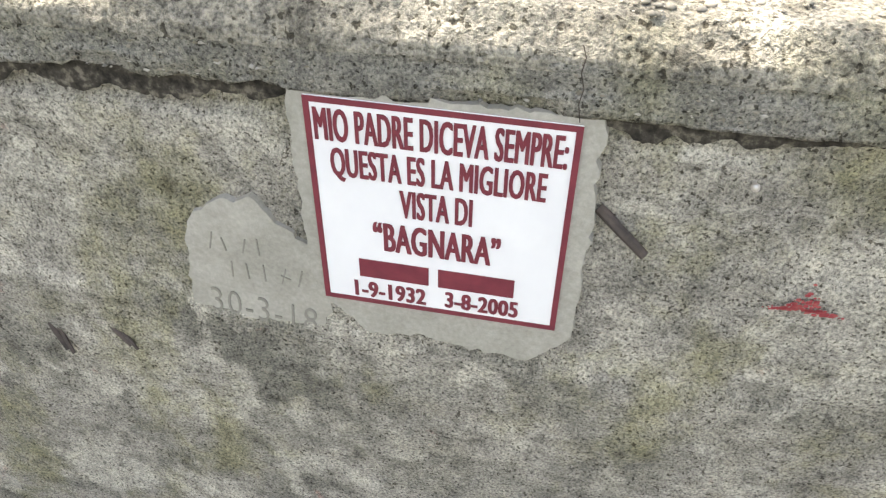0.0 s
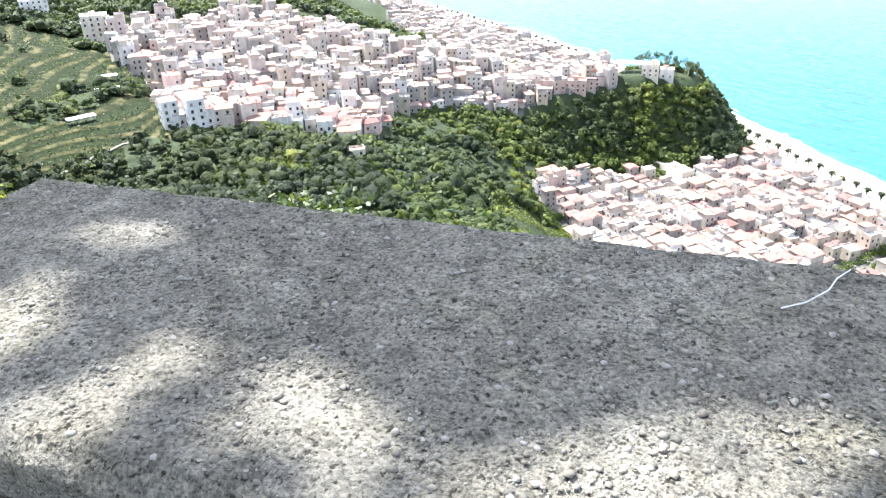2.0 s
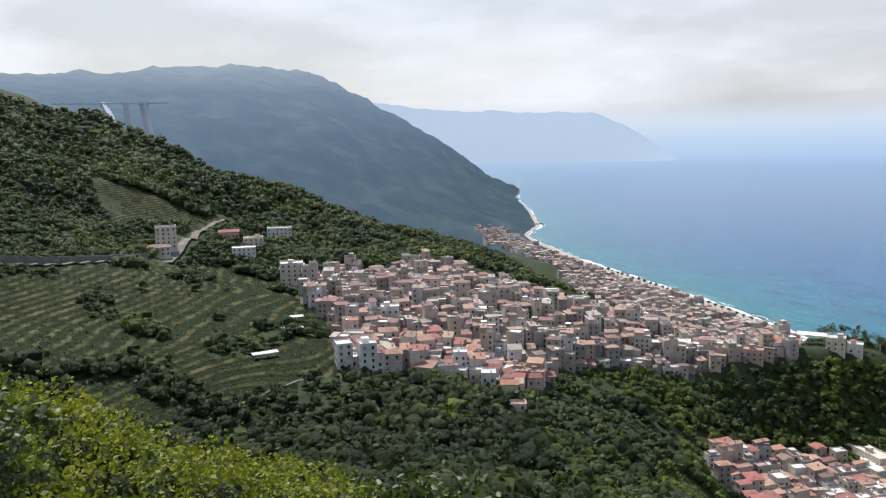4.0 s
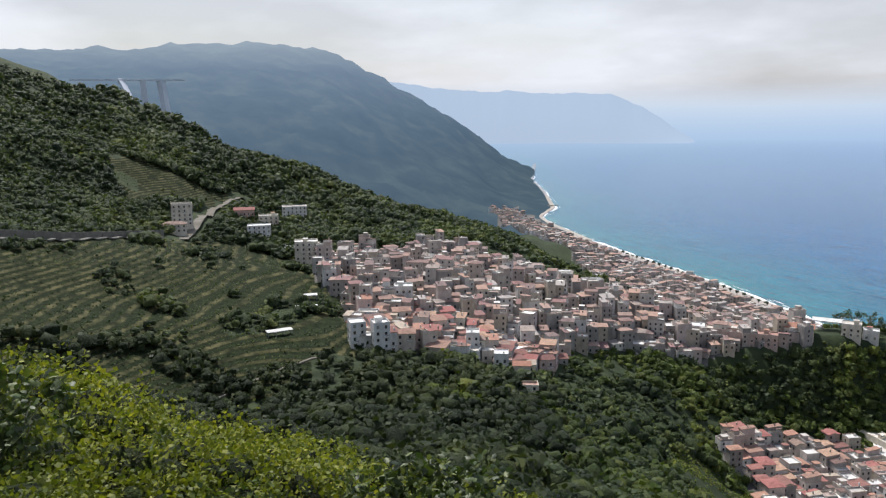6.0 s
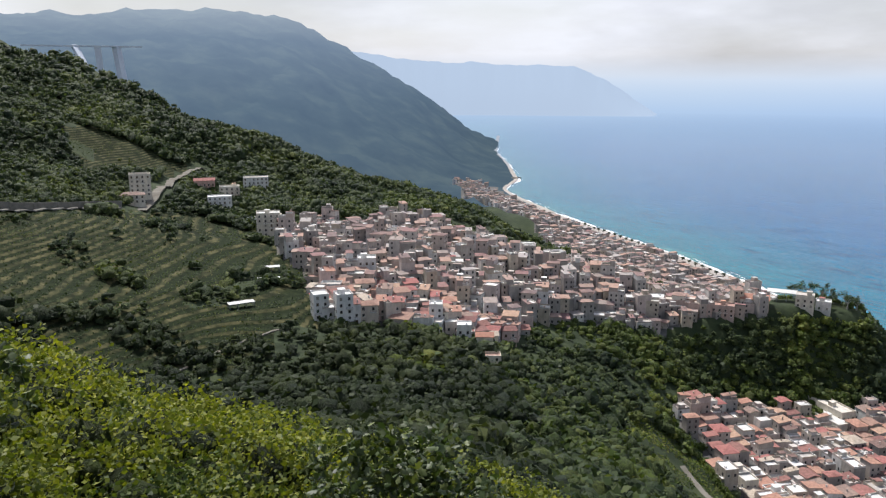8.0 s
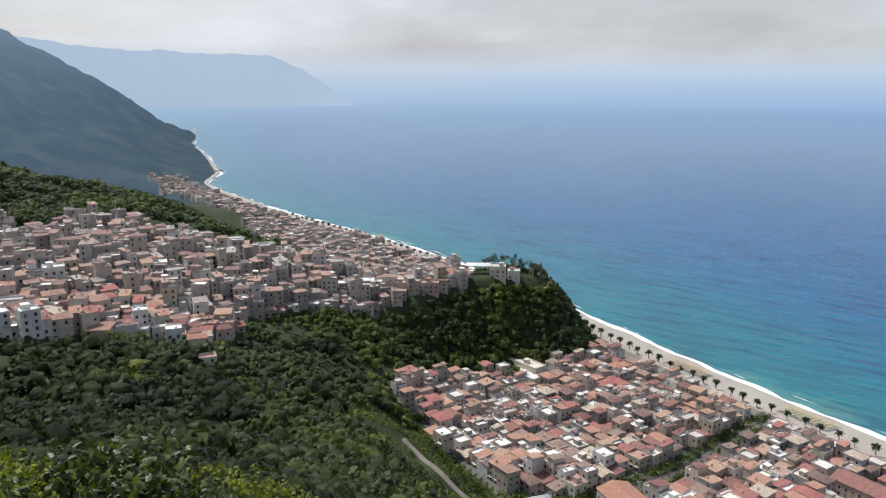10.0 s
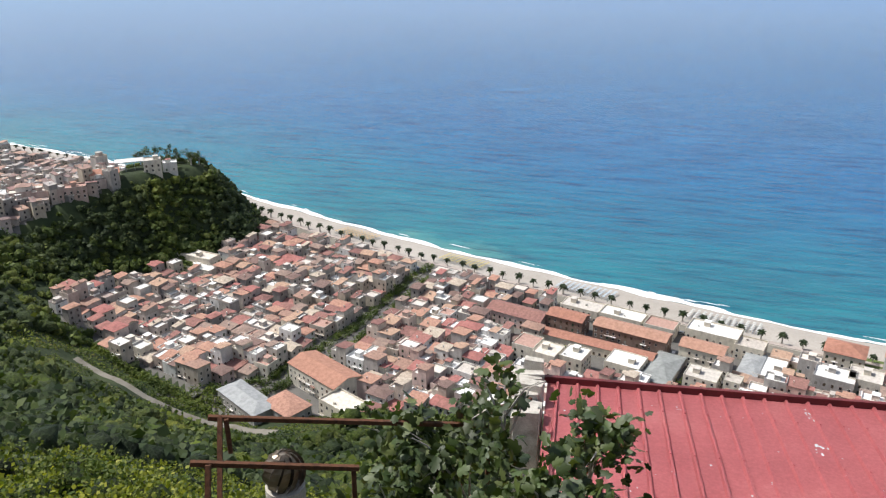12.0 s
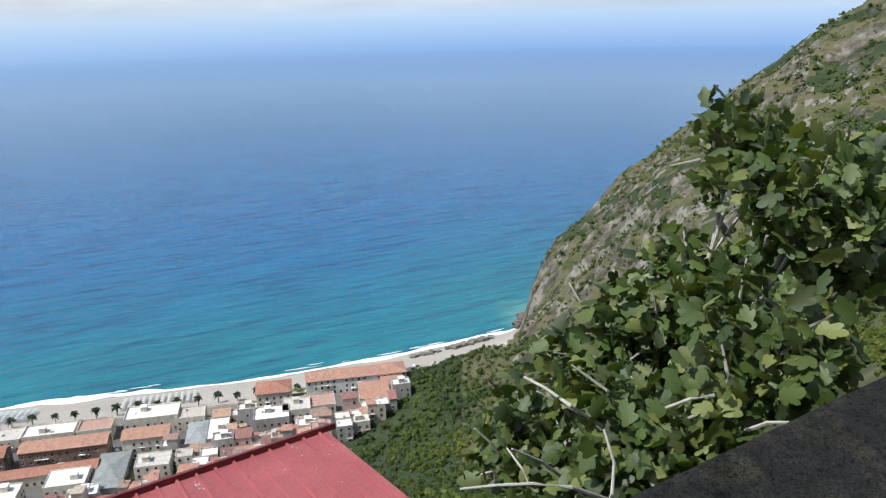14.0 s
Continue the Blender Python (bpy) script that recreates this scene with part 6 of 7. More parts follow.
def house_shape(sw, sr, w, d, h, kind, rng, at=None, sink=0.0, wm=0, rm=0, fm=0):
    """Walls go into the soup sw, the roof into sr. kind: gable, hip or flat; local y faces the sea."""
    sw.quadbox(-w / 2, w / 2, -d / 2, d / 2, -sink, h, wm, at, top=False)
    if kind in ("split", "mono"):
        side = rng.choice((-1, 1))
        cut = rng.uniform(-0.15, 0.15) * w
        a0, a1 = ((-w / 2, w / 2) if kind == "mono" else ((cut, w / 2) if side > 0 else (-w / 2, cut)))
        t0, t1 = (-w / 2, cut) if side > 0 else (cut, w / 2)
        up = h + (rng.choice((0.3, 2.6, 2.9)) if kind == "split" else 0.0)
        tilt, o = rng.choice((-1, 1, 1)) * rng.uniform(0.5, 1.1), 0.3
        if kind == "split":
            sr.poly([(t0, -d / 2, h), (t1, -d / 2, h), (t1, d / 2, h), (t0, d / 2, h)], [(0, 1, 2, 3)], fm, at)
            for q in ((t0, t1, -d / 2, -d / 2 + 0.2), (t0, t1, d / 2 - 0.2, d / 2), (t0, t0 + 0.2, -d / 2 + 0.2, d / 2 - 0.2), (t1 - 0.2, t1, -d / 2 + 0.2, d / 2 - 0.2)):
                sw.quadbox(*q, h + 0.004, h + 0.9, wm, at)
            sw.quadbox(a0, a1, -d / 2, d / 2, h + 0.004, up, wm, at, top=False)
            if rng.random() < 0.5:
                cx, cy = (t0 + t1) / 2 + rng.uniform(-0.6, 0.6), rng.uniform(-d / 4, d / 4)
                sr.quadbox(cx - 0.55, cx + 0.55, cy - 0.45, cy + 0.45, h + 0.01, h + 1.2, fm, at)
            if rng.random() < 0.35:
                sr.quadbox(t0 + 0.4, t1 - 0.4, 0.0, d / 2 - 0.4, h + 2.2, h + 2.32, rm, at)
                for q in (t0 + 0.45, t1 - 0.6):
                    sw.quadbox(q, q + 0.14, 0.05, 0.2, h + 0.01, h + 2.2, wm, at)
        lo, hi = up + 0.05 + max(0.0, -tilt), up + 0.05 + max(0.0, tilt)
        x0, x1, y0, y1 = a0 - o, a1 + o, -d / 2 - o, d / 2 + o
        for xa in (a0, a1):
            sw.poly([(xa, -d / 2, up), (xa, d / 2, up), (xa, d / 2, hi - 0.02), (xa, -d / 2, lo - 0.02)], [(0, 1, 2, 3)], wm, at)
        for ya, za in ((-d / 2, lo), (d / 2, hi)):
            if za > up + 0.1:
                sw.poly([(a0, ya, up), (a1, ya, up), (a1, ya, za), (a0, ya, za)], [(0, 1, 2, 3)], wm, at)
        pts = [(x0, y0, lo), (x1, y0, lo), (x1, y1, hi), (x0, y1, hi)]
        sr.poly(pts + [(a, b, c + 0.16) for a, b, c in pts], [(3, 2, 1, 0), (4, 5, 6, 7), (0, 1, 5, 4), (1, 2, 6, 5), (2, 3, 7, 6), (3, 0, 4, 7)], rm, at)
        if rng.random() < 0.6:
            cx, cy = rng.uniform(a0 + 0.8, a1 - 0.8), rng.uniform(-d / 4, d / 4)
            sw.quadbox(cx - 0.3, cx + 0.3, cy - 0.3, cy + 0.3, min(lo, hi), max(lo, hi) + 0.9, wm, at)
    elif kind == "flat":
        p = 0.22
        hp = rng.choice((0.5, 0.9, 0.9))
        sr.poly([(-w / 2, -d / 2, h - 0.02), (w / 2, -d / 2, h - 0.02), (w / 2, d / 2, h - 0.02), (-w / 2, d / 2, h - 0.02)], [(0, 1, 2, 3)], fm, at)
        for a in ((-w / 2, w / 2, -d / 2, -d / 2 + p), (-w / 2, w / 2, d / 2 - p, d / 2), (-w / 2, -w / 2 + p, -d / 2 + p, d / 2 - p), (w / 2 - p, w / 2, -d / 2 + p, d / 2 - p)):
            sw.quadbox(*a, h, h + hp, wm, at)
        if rng.random() < 0.55:
            cx, cy = rng.uniform(-w / 4, w / 4), rng.uniform(-d / 4, d / 4)
            sw.quadbox(cx - 1.5, cx + 1.5, cy - 1.6, cy + 1.6, h, h + 2.4, wm, at, top=False)
            sr.quadbox(cx - 1.7, cx + 1.7, cy - 1.8, cy + 1.8, h + 2.4, h + 2.58, rm if rng.random() < 0.5 else fm, at)
        if rng.random() < 0.5:
            cx, cy = rng.uniform(-w / 3, w / 3), rng.uniform(-d / 3, d / 3)
            sr.quadbox(cx - 0.5, cx + 0.5, cy - 0.5, cy + 0.5, h, h + 1.1, fm, at)
    else:
        o, t = 0.45, 0.18
        rise = min(w, d) * rng.uniform(0.13, 0.19)
        x, y = w / 2 + o, d / 2 + o
        if kind == "gable":
            sw.poly([(-w / 2, -d / 2, h), (-w / 2, d / 2, h), (-w / 2, 0, h + rise * d / 2 / y)], [(0, 2, 1)], wm, at)
            sw.poly([(w / 2, -d / 2, h), (w / 2, d / 2, h), (w / 2, 0, h + rise * d / 2 / y)], [(0, 1, 2)], wm, at)
            z0 = h - 0.03
            pts = [(-x, -y, z0), (x, -y, z0), (x, 0, z0 + rise + 0.06), (-x, 0, z0 + rise + 0.06), (-x, y, z0), (x, y, z0)]
            pts += [(a, b, c + t) for a, b, c in pts]
            sr.poly(pts, [(6, 7, 8, 9), (9, 8, 11, 10), (0, 1, 7, 6), (5, 4, 10, 11), (3, 0, 6, 9), (4, 3, 9, 10), (1, 2, 8, 7), (2, 5, 11, 8), (1, 0, 3, 2), (2, 3, 4, 5)], rm, at)
        else:
            q = max(0.2, (w - d) / 2) if w > d else 0.2
            z0 = h
            pts = [(-x, -y, z0), (x, -y, z0), (x, y, z0), (-x, y, z0), (-x, -y, z0 + t), (x, -y, z0 + t), (x, y, z0 + t), (-x, y, z0 + t), (-q, 0, z0 + t + rise), (q, 0, z0 + t + rise)]
            sr.poly(pts, [(0, 1, 5, 4), (1, 2, 6, 5), (2, 3, 7, 6), (3, 0, 4, 7), (4, 5, 9, 8), (5, 6, 9), (6, 7, 8, 9), (7, 4, 8), (3, 2, 1, 0)], rm, at)


def window_spots(w, d, h, rng, sides=("s", "e", "w"), keep=0.85):
    out = []
    for side in sides:
        span = w if side in "sn" else d
        k = max(1, int(span / 3.1))
        for st in range(max(1, int(h / 3.0))):
            for i in range(k):
                if rng.random() < keep:
                    t = (i + 0.5) / k * span - span / 2
                    z = st * 3.0 + 0.95
                    out.append((side, t, z))
    return out


def side_pose(side, t, z, w, d):
    if side == "s":
        return Matrix.Translation((t, -d / 2, z))
    if side == "n":
        return Matrix.Translation((t, d / 2, z)) @ Matrix.Rotation(math.pi, 4, "Z")
    if side == "e":
        return Matrix.Translation((w / 2, t, z)) @ Matrix.Rotation(math.pi / 2, 4, "Z")
    return Matrix.Translation((-w / 2, t, z)) @ Matrix.Rotation(-math.pi / 2, 4, "Z")


M_SHUT = varied("shutters", [(0.09, 0.06, 0.04), (0.05, 0.08, 0.05), (0.12, 0.09, 0.06), (0.3, 0.28, 0.25), (0.05, 0.05, 0.055)])


def window_mesh(wide=1.05, high=1.45):
    s = Soup()
    s.quadbox(-wide / 2, wide / 2, -0.03, 0.05, 0.08, high, 0)
    s.quadbox(-wide / 2 - 0.09, -wide / 2, -0.08, 0.03, 0.0, high + 0.1, 1)
    s.quadbox(wide / 2, wide / 2 + 0.09, -0.08, 0.03, 0.0, high + 0.1, 1)
    s.quadbox(-wide / 2 - 0.09, wide / 2 + 0.09, -0.14, 0.03, -0.08, 0.08, 1)
    s.quadbox(-wide / 2 - 0.09, wide / 2 + 0.09, -0.08, 0.03, high, high + 0.1, 1)
    return s.mesh("window", [M_GLASS, M_FLAT])


def shutter_mesh():
    s = Soup()
    for a in (-0.56, 0.02):
        s.quadbox(a, a + 0.54, -0.06, 0.02, 0.0, 1.5, 0)
        for k in range(2):
            s.quadbox(a + 0.05, a + 0.49, -0.085, -0.06, 0.1 + k * 0.7, 0.66 + k * 0.7, 0)
    return s.mesh("shutter", [M_SHUT])


def balcony_mesh():
    s = Soup()
    s.quadbox(-1.5, 1.5, -1.1, 0.0, -0.95, -0.8, 0)
    s.quadbox(-1.5, 1.5, -1.1, -1.06, 0.05, 0.1, 1)
    for k in range(13):
        x = -1.48 + k * 0.2467
        s.quadbox(x - 0.015, x + 0.015, -1.095, -1.065, -0.8, 0.05, 1)
    for x in (-1.5, 1.46):
        s.quadbox(x, x + 0.04, -1.1, 0.0, 0.05, 0.1, 1)
        s.quadbox(x, x + 0.04, -0.6, -0.56, -0.8, 0.05, 1)
    return s.mesh("balcony", [M_FLAT, M_GLASS])


WIN, SHUT, BALC = window_mesh(), shutter_mesh(), balcony_mesh()


def house(w, d, h, kind, rng, sink=0.0, sides=("s", "e", "w"), keep=0.8, wall_mat=None, roof_mat=None):
    """One house with walls, roof, each window or pair of shutters, and balconies."""
    thing = new("house")
    sw, sr = Soup(), Soup()
    house_shape(sw, sr, w, d, h, kind, rng, None, sink, 0, 0, 1)
    ob = new("wall", sw.mesh("wall", [wall_mat or M_WALL]))
    ob.parent = thing
    ob = new("roof", sr.mesh("roof", [roof_mat or M_TILE, M_FLAT]))
    ob.parent = thing
    for side, t, z in window_spots(w, d, h, rng, sides, keep):
        p = side_pose(side, t, z, w, d)
        ob = new("window", WIN) if rng.random() < 0.6 else new("shutter", SHUT)
        ob.parent = thing
        ob.matrix_basis = p
        if side == "s" and z > 2 and rng.random() < 0.22:
            ob = new("balcony", BALC)
            ob.parent = thing
            ob.matrix_basis = p
    return thing


U_WAY, V_WAY = Vector((0.7193, -0.6947, 0)), Vector((0.6947, 0.7193, 0))  # along the shore to the north, out to sea
SHORE_TURN = math.atan2(U_WAY.y, U_WAY.x)
CANAL = [(92, 452), (76, 435), (35, 376), (-13, 331), (-66, 318)]
KINDS = {"split": "tiled roof and terrace", "mono": "single-pitch tiled roof", "gable": "low-pitched tiled roof", "hip": "hipped tiled roof", "flat": "flat roof terrace"}

# the larger buildings by the shore: place, width, depth, height, roof
M_ORANGE = varied("bright_tile", [(0.4, 0.21, 0.15), (0.37, 0.18, 0.13), (0.42, 0.24, 0.175)], scale=0.5)
M_BROWN = varied("brown_plaster", [(0.24, 0.17, 0.14), (0.27, 0.2, 0.16)])
M_CREAM = varied("cream_plaster", [(0.66, 0.6, 0.5), (0.68, 0.63, 0.54)])
M_GREYR = varied("grey_sheet", [(0.27, 0.28, 0.27), (0.33, 0.34, 0.34)], 0.6, 0.3)
BIG = [(169, 331, 38, 11, 10, "gable", "brown", 0),
       (143, 354, 20, 11, 10, "gable", "brown", 0),
       (148, 330, 62, 8, 5.5, "gable", "orange", 2),
       (113, 330, 11.4, 13, 10.5, "flat", "cream", 0),
       (120, 319, 11.4, 13, 10.9, "flat", "cream", 0),
       (131.5, 313.5, 11.4, 13, 10.5, "flat", "cream", 0),
       (171, 300, 13, 30, 5, "hip", "grey", 0),
       (195, 306, 21, 11, 10.5, "gable", "orange", 0),
       (183, 285, 15, 12, 9, "flat", "cream", 0),
       (155, 307, 17, 14, 7.5, "flat", "cream", 0),
       (215, 295, 9, 24, 4.5, "hip", "grey", 0),
       (222, 290, 13, 22, 4.2, "flat", "grey", 0),
       (261, 289, 18, 15, 10.5, "hip", "orange", 0),
       (295, 271, 40, 13, 9, "gable", "plain", 0),
       (314, 253, 17, 14, 9, "hip", "orange", 0),
       (289, 244, 15, 19, 9, "gable", "orange", 0),
       (240, 269, 17, 14, 10.5, "flat", "plain", 0),
       (253, 265, 14, 14, 10.5, "flat", "cream", 0),
       (264, 259, 15, 14, 9.5, "flat", "plain", 0),
       (304, 243, 12, 16, 7.5, "gable", "orange", 0),
       (120, 369, 32, 13, 7.5, "gable", "plain", 0),
       (158, 371, 22, 12, 6.5, "flat", "cream", 0),
       (175, 355, 24, 12, 6.5, "flat", "cream", 0),
       (212, 325, 26, 14, 8, "flat", "cream", 0),
       (223, 309, 14, 12, 7, "flat", "cream", 0),
       (190, 340, 16, 12, 6.5, "flat", "plain", 0),
       (12, 323, 34, 16, 11, "gable", "orange", -12),
       (18, 296, 18, 12, 9.5, "flat", "cream", -10),
       (-23, 311, 30, 12, 8, "hip", "grey", -14),
       (-6, 302, 18, 13, 8, "hip", "plain", -10),
       (-57, 484, 30, 10, 11, "flat", "cream", 6),
       (-54, 471, 22, 9, 8, "flat", "cream", 6)]


def build_big():
    rng = random.Random(8)
    out = []
    for x, y, w, d, h, kind, look_, turn in BIG:
        wall, roof = {"brown": (M_BROWN, M_ORANGE), "cream": (M_CREAM, M_FLAT), "orange": (M_CREAM, M_ORANGE), "plain": (M_WALL, M_TILE), "grey": (M_WALL, M_GREYR)}[look_]
        t = house(w, d, h, kind, rng, 0.0, ("s", "e", "w"), 0.9, wall, roof)
        t.matrix_world = Matrix.Translation((x, y, 3.6)) @ Matrix.Rotation(SHORE_TURN + radians(turn), 4, "Z")
        what = {"brown": "long brown apartment block with orange tiled roof", "cream": "cream apartment block with flat roof", "orange": "pale apartment block with orange tiled roof", "plain": "plastered apartment block with reddish roof", "grey": "long hall with grey sheet roof"}[look_]
        tagged(t, what + " near the beach", "building", "buildings by the shore")
        out.append((x, y, 0.5 * math.hypot(w, d)))
    return out


big_spots = build_big()


def town_house_set(seed, count, old=False):
    """A few different houses to copy from, set aside under their own first places later."""
    rng = random.Random(seed)
    made = []
    for i in range(count):
        kind = rng.choice(("flat", "flat", "split", "split", "split", "mono", "mono", "gable", "hip")) if not old else rng.choice(("gable", "flat", "hip", "split", "mono"))
        w, d, h = rng.uniform(7.0, 10.2), rng.uniform(6.8, 9.2), rng.choice((1, 2, 2, 2, 3, 3)) * 3.0 + rng.uniform(0, 1.6)
        if old:
            h += rng.choice((0, 0, 3))
        made.append((house(w, d, h, kind, rng, 7.0 if old else 0.0, ("s", "e", "w") if not old else ("s", "e"), 0.75), kind))
    return made


def place_houses(protos, spots, group, where, rng):
    """Sets the first houses of the set at the first spots and copies them to the rest."""
    used = set()
    for x, y, z, turn in spots:
        i = rng.randrange(len(protos))
        t, kind = protos[i]
        m = Matrix.Translation((x, y, z)) @ Matrix.Rotation(turn, 4, "Z")
        if i in used:
            t = copy_thing(t, m)
        else:
            t.matrix_basis = m
            used.add(i)
        tagged(t, f"plastered house with {KINDS[kind]} {where}", "house", group)
    for i, (t, kind) in enumerate(protos):
        if i not in used:
            for c in t.children:
                bpy.data.objects.remove(c)
            bpy.data.objects.remove(t)


def marina_spots():
    rng = random.Random(31)
    out = []
    v = -175.0
    row = 0
    while v < 130:
        u = -330.0 + rng.uniform(0, 6)
        while u < 330:
            w = rng.uniform(7.0, 8.8)
            p = Vector((108, 372, 0)) + U_WAY * (u + w / 2) + V_WAY * (v + rng.uniform(-0.8, 0.8))
            u += w + (rng.choice((0.1, 0.1, 0.1, 0.1, 0.1, 3.0)))
            x, y = p.x, p.y
            if not bool(inside(np.array([x]), np.array([y]), MARINA)[0]):
                continue
            if float(coast_gap(np.array([x]), np.array([y]))[0]) < 47:
                continue
            if float(gap_to(np.array([x]), np.array([y]), CANAL)[0][0]) < 9.5 or any(math.hypot(x - a, y - b) < c * 0.8 + 4.5 for a, b, c in big_spots):
                continue
            if float(land(np.array([x]), np.array([y]))[0]) > (26 if x < -50 else 9):
                continue
            out.append((x, y, ground_z(x, y) - 0.4, SHORE_TURN + rng.gauss(0, 0.03) + rng.choice((0, 0, math.pi / 2 * 0))))
        v += 8.1 if row % 2 else 9.4
        row += 1
    return out


def far_houses(name, spots, label, seed, storeys=(1, 2, 2, 2, 3, 3, 4, 5), tile=None):
    """Houses too far and too many to tell apart, in one mesh."""
    rng = random.Random(seed)
    s = Soup()
    for x, y, z, turn in spots:
        w, d, h = rng.uniform(4.8, 9.6), rng.uniform(5.4, 8.6), (rng.choice(storeys) if y < 545 or storeys[-1] < 5 else rng.choice((1, 2, 2))) * 3.0 + rng.uniform(0, 1.4)
        kind = rng.choice(("gable", "flat", "hip", "split", "split", "mono", "flat"))
        at = Matrix.Translation((x, y, z)) @ Matrix.Rotation(turn, 4, "Z")
        house_shape(s, s, w, d, h, kind, rng, at, 7.0, 0, 1, 2)
        for side, t, zz in window_spots(w, d, h, rng, ("s", "e"), 0.7):
            p = at @ side_pose(side, t, zz, w, d)
            s.quadbox(-0.5, 0.5, -0.06, 0.02, 0, 1.4, 3, p)
    tagged(new(name, s.mesh(name, [M_WALL_I, tile or M_TILE_I, M_FLAT_I, M_GLASS])), label, "houses", kind="stuff")


def old_spots():
    rng = random.Random(41)
    out = []
    for i in range(-70, 70):
        for j in range(-70, 70):
            x, y = -290 + i * 7.4 + rng.uniform(-1.7, 1.7) + (j % 2) * 3.7, 410 + j * 8.0 + rng.uniform(-1.7, 1.7)
            if bool(inside(np.array([x]), np.array([y]), OLD_TOWN)[0]):
                out.append((x, y, ground_z(x, y) - 0.5, rng.choice((0.35, 0.75, 0.55, 0.2)) + math.atan2(-x, y) * 0.35 + rng.gauss(0, 0.12)))
    return out


def strip_spots():
    rng = random.Random(51)
    out = []
    for i in range(-60, 70):
        for j in range(-50, 60):
            p = Vector((-380, 900, 0)) + Vector((-0.79, 0.61, 0)) * (i * 9.4 + rng.uniform(-1.2, 1.2)) + Vector((0.61, 0.79, 0)) * (j * 10.6 + rng.uniform(-1, 1))
            if bool(inside(np.array([p.x]), np.array([p.y]), STRIP)[0]) and float(coast_gap(np.array([p.x]), np.array([p.y]))[0]) > 40 and rng.random() < 0.93:
                out.append((p.x, p.y, ground_z(p.x, p.y) - 0.4, -0.65 + rng.gauss(0, 0.08)))
    return out


M_FLAT_I = varied("roof_terrace_town", [(0.8, 0.78, 0.75), (0.72, 0.7, 0.67), (0.5, 0.46, 0.42), (0.58, 0.53, 0.48), (0.42, 0.33, 0.29), (0.7, 0.69, 0.66)], island=True)
_rng = random.Random(77)
_spots = marina_spots()
_spots.sort(key=lambda s: math.hypot(s[0], s[1]))
place_houses(town_house_set(61, 36), _spots[:270], "houses of the lower town", "in the lower town", _rng)
far_houses("shore_houses", _spots[270:], "further houses of the lower town by the beach", 63, (1, 2, 2, 2, 3), M_TILE_S)
_old = old_spots()
_old.sort(key=lambda s: math.hypot(s[0], s[1] * 1.0))
place_houses(town_house_set(62, 16, True), _old[:80], "houses of the hill town", "on the hill town's edge", _rng)
far_houses("hill_town_houses", _old[80:], "crowded plastered houses with tiled roofs of the hill town", 64)
far_houses("strip_houses", strip_spots(), "crowded houses along the far beach", 65, (1, 2, 2, 2, 3, 3))


# ---- landmarks of the hill town ----
M_PINK = varied("pink_plaster", [(0.55, 0.38, 0.33), (0.52, 0.4, 0.35)])
M_WHITEP = varied("white_plaster", [(0.72, 0.71, 0.69), (0.68, 0.67, 0.64)])


def facing(x, y):
    return math.atan2(-x, y)


def hill_building(x, y, w, d, h, kind, wall, roof, label, turn=0.0, sink=8.0, lift=0.0, keep=0.9):
    t = house(w, d, h, kind, random.Random(int(abs(x * 7 + y))), sink, ("s", "e", "w"), keep, wall, roof)
    t.name = "building"
    t.matrix_world = Matrix.Translation((x, y, ground_z(x, y) + lift)) @ Matrix.Rotation(facing(x, y) + turn, 4, "Z")
    return tagged(t, label, "building", "landmark buildings of the hill town")


hill_building(-82, 525, 11, 9, 8, "flat", M_CREAM, None, "white villa with flat terraces on the headland")
hill_building(-72, 531, 9, 8, 5.5, "flat", M_WHITEP, None, "low white wing of the villa on the headland")
hill_building(-109, 511, 17, 12, 7.5, "gable", M_CREAM, M_ORANGE, "large pale building with orange roof above the wooded slope")
hill_building(-124, 494, 14, 9, 7, "flat", M_PINK, None, "pink building with flat roof above the slope")
hill_building(-138, 489, 17, 9, 8.5, "flat", M_PINK, None, "long pink building with many small windows")
hill_building(-152, 486, 12, 9, 11, "flat", M_PINK, None, "tall pink building with many small windows")
hill_building(-166, 487, 12, 9, 12, "flat", M_WHITEP, None, "white block of flats on the slope's edge")
hill_building(-242, 254, 7, 8, 12, "flat", M_WHITEP, None, "white block with stacked balconies above the ravine", 0.2)
hill_building(-232, 259, 7.5, 8, 15, "flat", M_WHITEP, None, "tall white block with stacked balconies above the ravine", 0.2)
hill_building(-212, 304, 6.5, 8, 13, "flat", M_WHITEP, None, "narrow white tower house above the ravine")
hill_building(-193, 300, 7, 7, 11, "flat", M_WHITEP, None, "white house standing out at the town's lowest edge")
hill_building(-184, 304, 8, 7, 8, "gable", M_CREAM, M_ORANGE, "ochre house with orange roof at the town's lowest edge")
hill_building(-171, 285, 12, 6, 2.6, "flat", M_CREAM, None, "low shed with pale flat roof below the town", 0.1, 3.0)
hill_building(-270, 321, 10, 9, 13, "flat", M_WHITEP, None, "white block with balconies among the houses")
hill_building(-248, 372, 13, 10, 15, "flat", M_CREAM, None, "tall ochre block among the roofs")
hill_building(-494, 447, 20, 11, 12, "flat", M_WHITEP, None, "large white block at the upper edge of the town")
hill_building(-474, 402, 15, 10, 9, "flat", M_CREAM, None, "pale block at the upper edge of the town")
hill_building(-513, 410, 16, 10, 8, "gable", M_PINK, None, "pink house at the upper edge of the town")
hill_building(-458, 379, 17, 10, 9, "flat", M_WHITEP, None, "white block beside the upper road")
hill_building(-480, 329, 14, 10, 15, "flat", M_CREAM, None, "tall unfinished grey house beside the road bend")
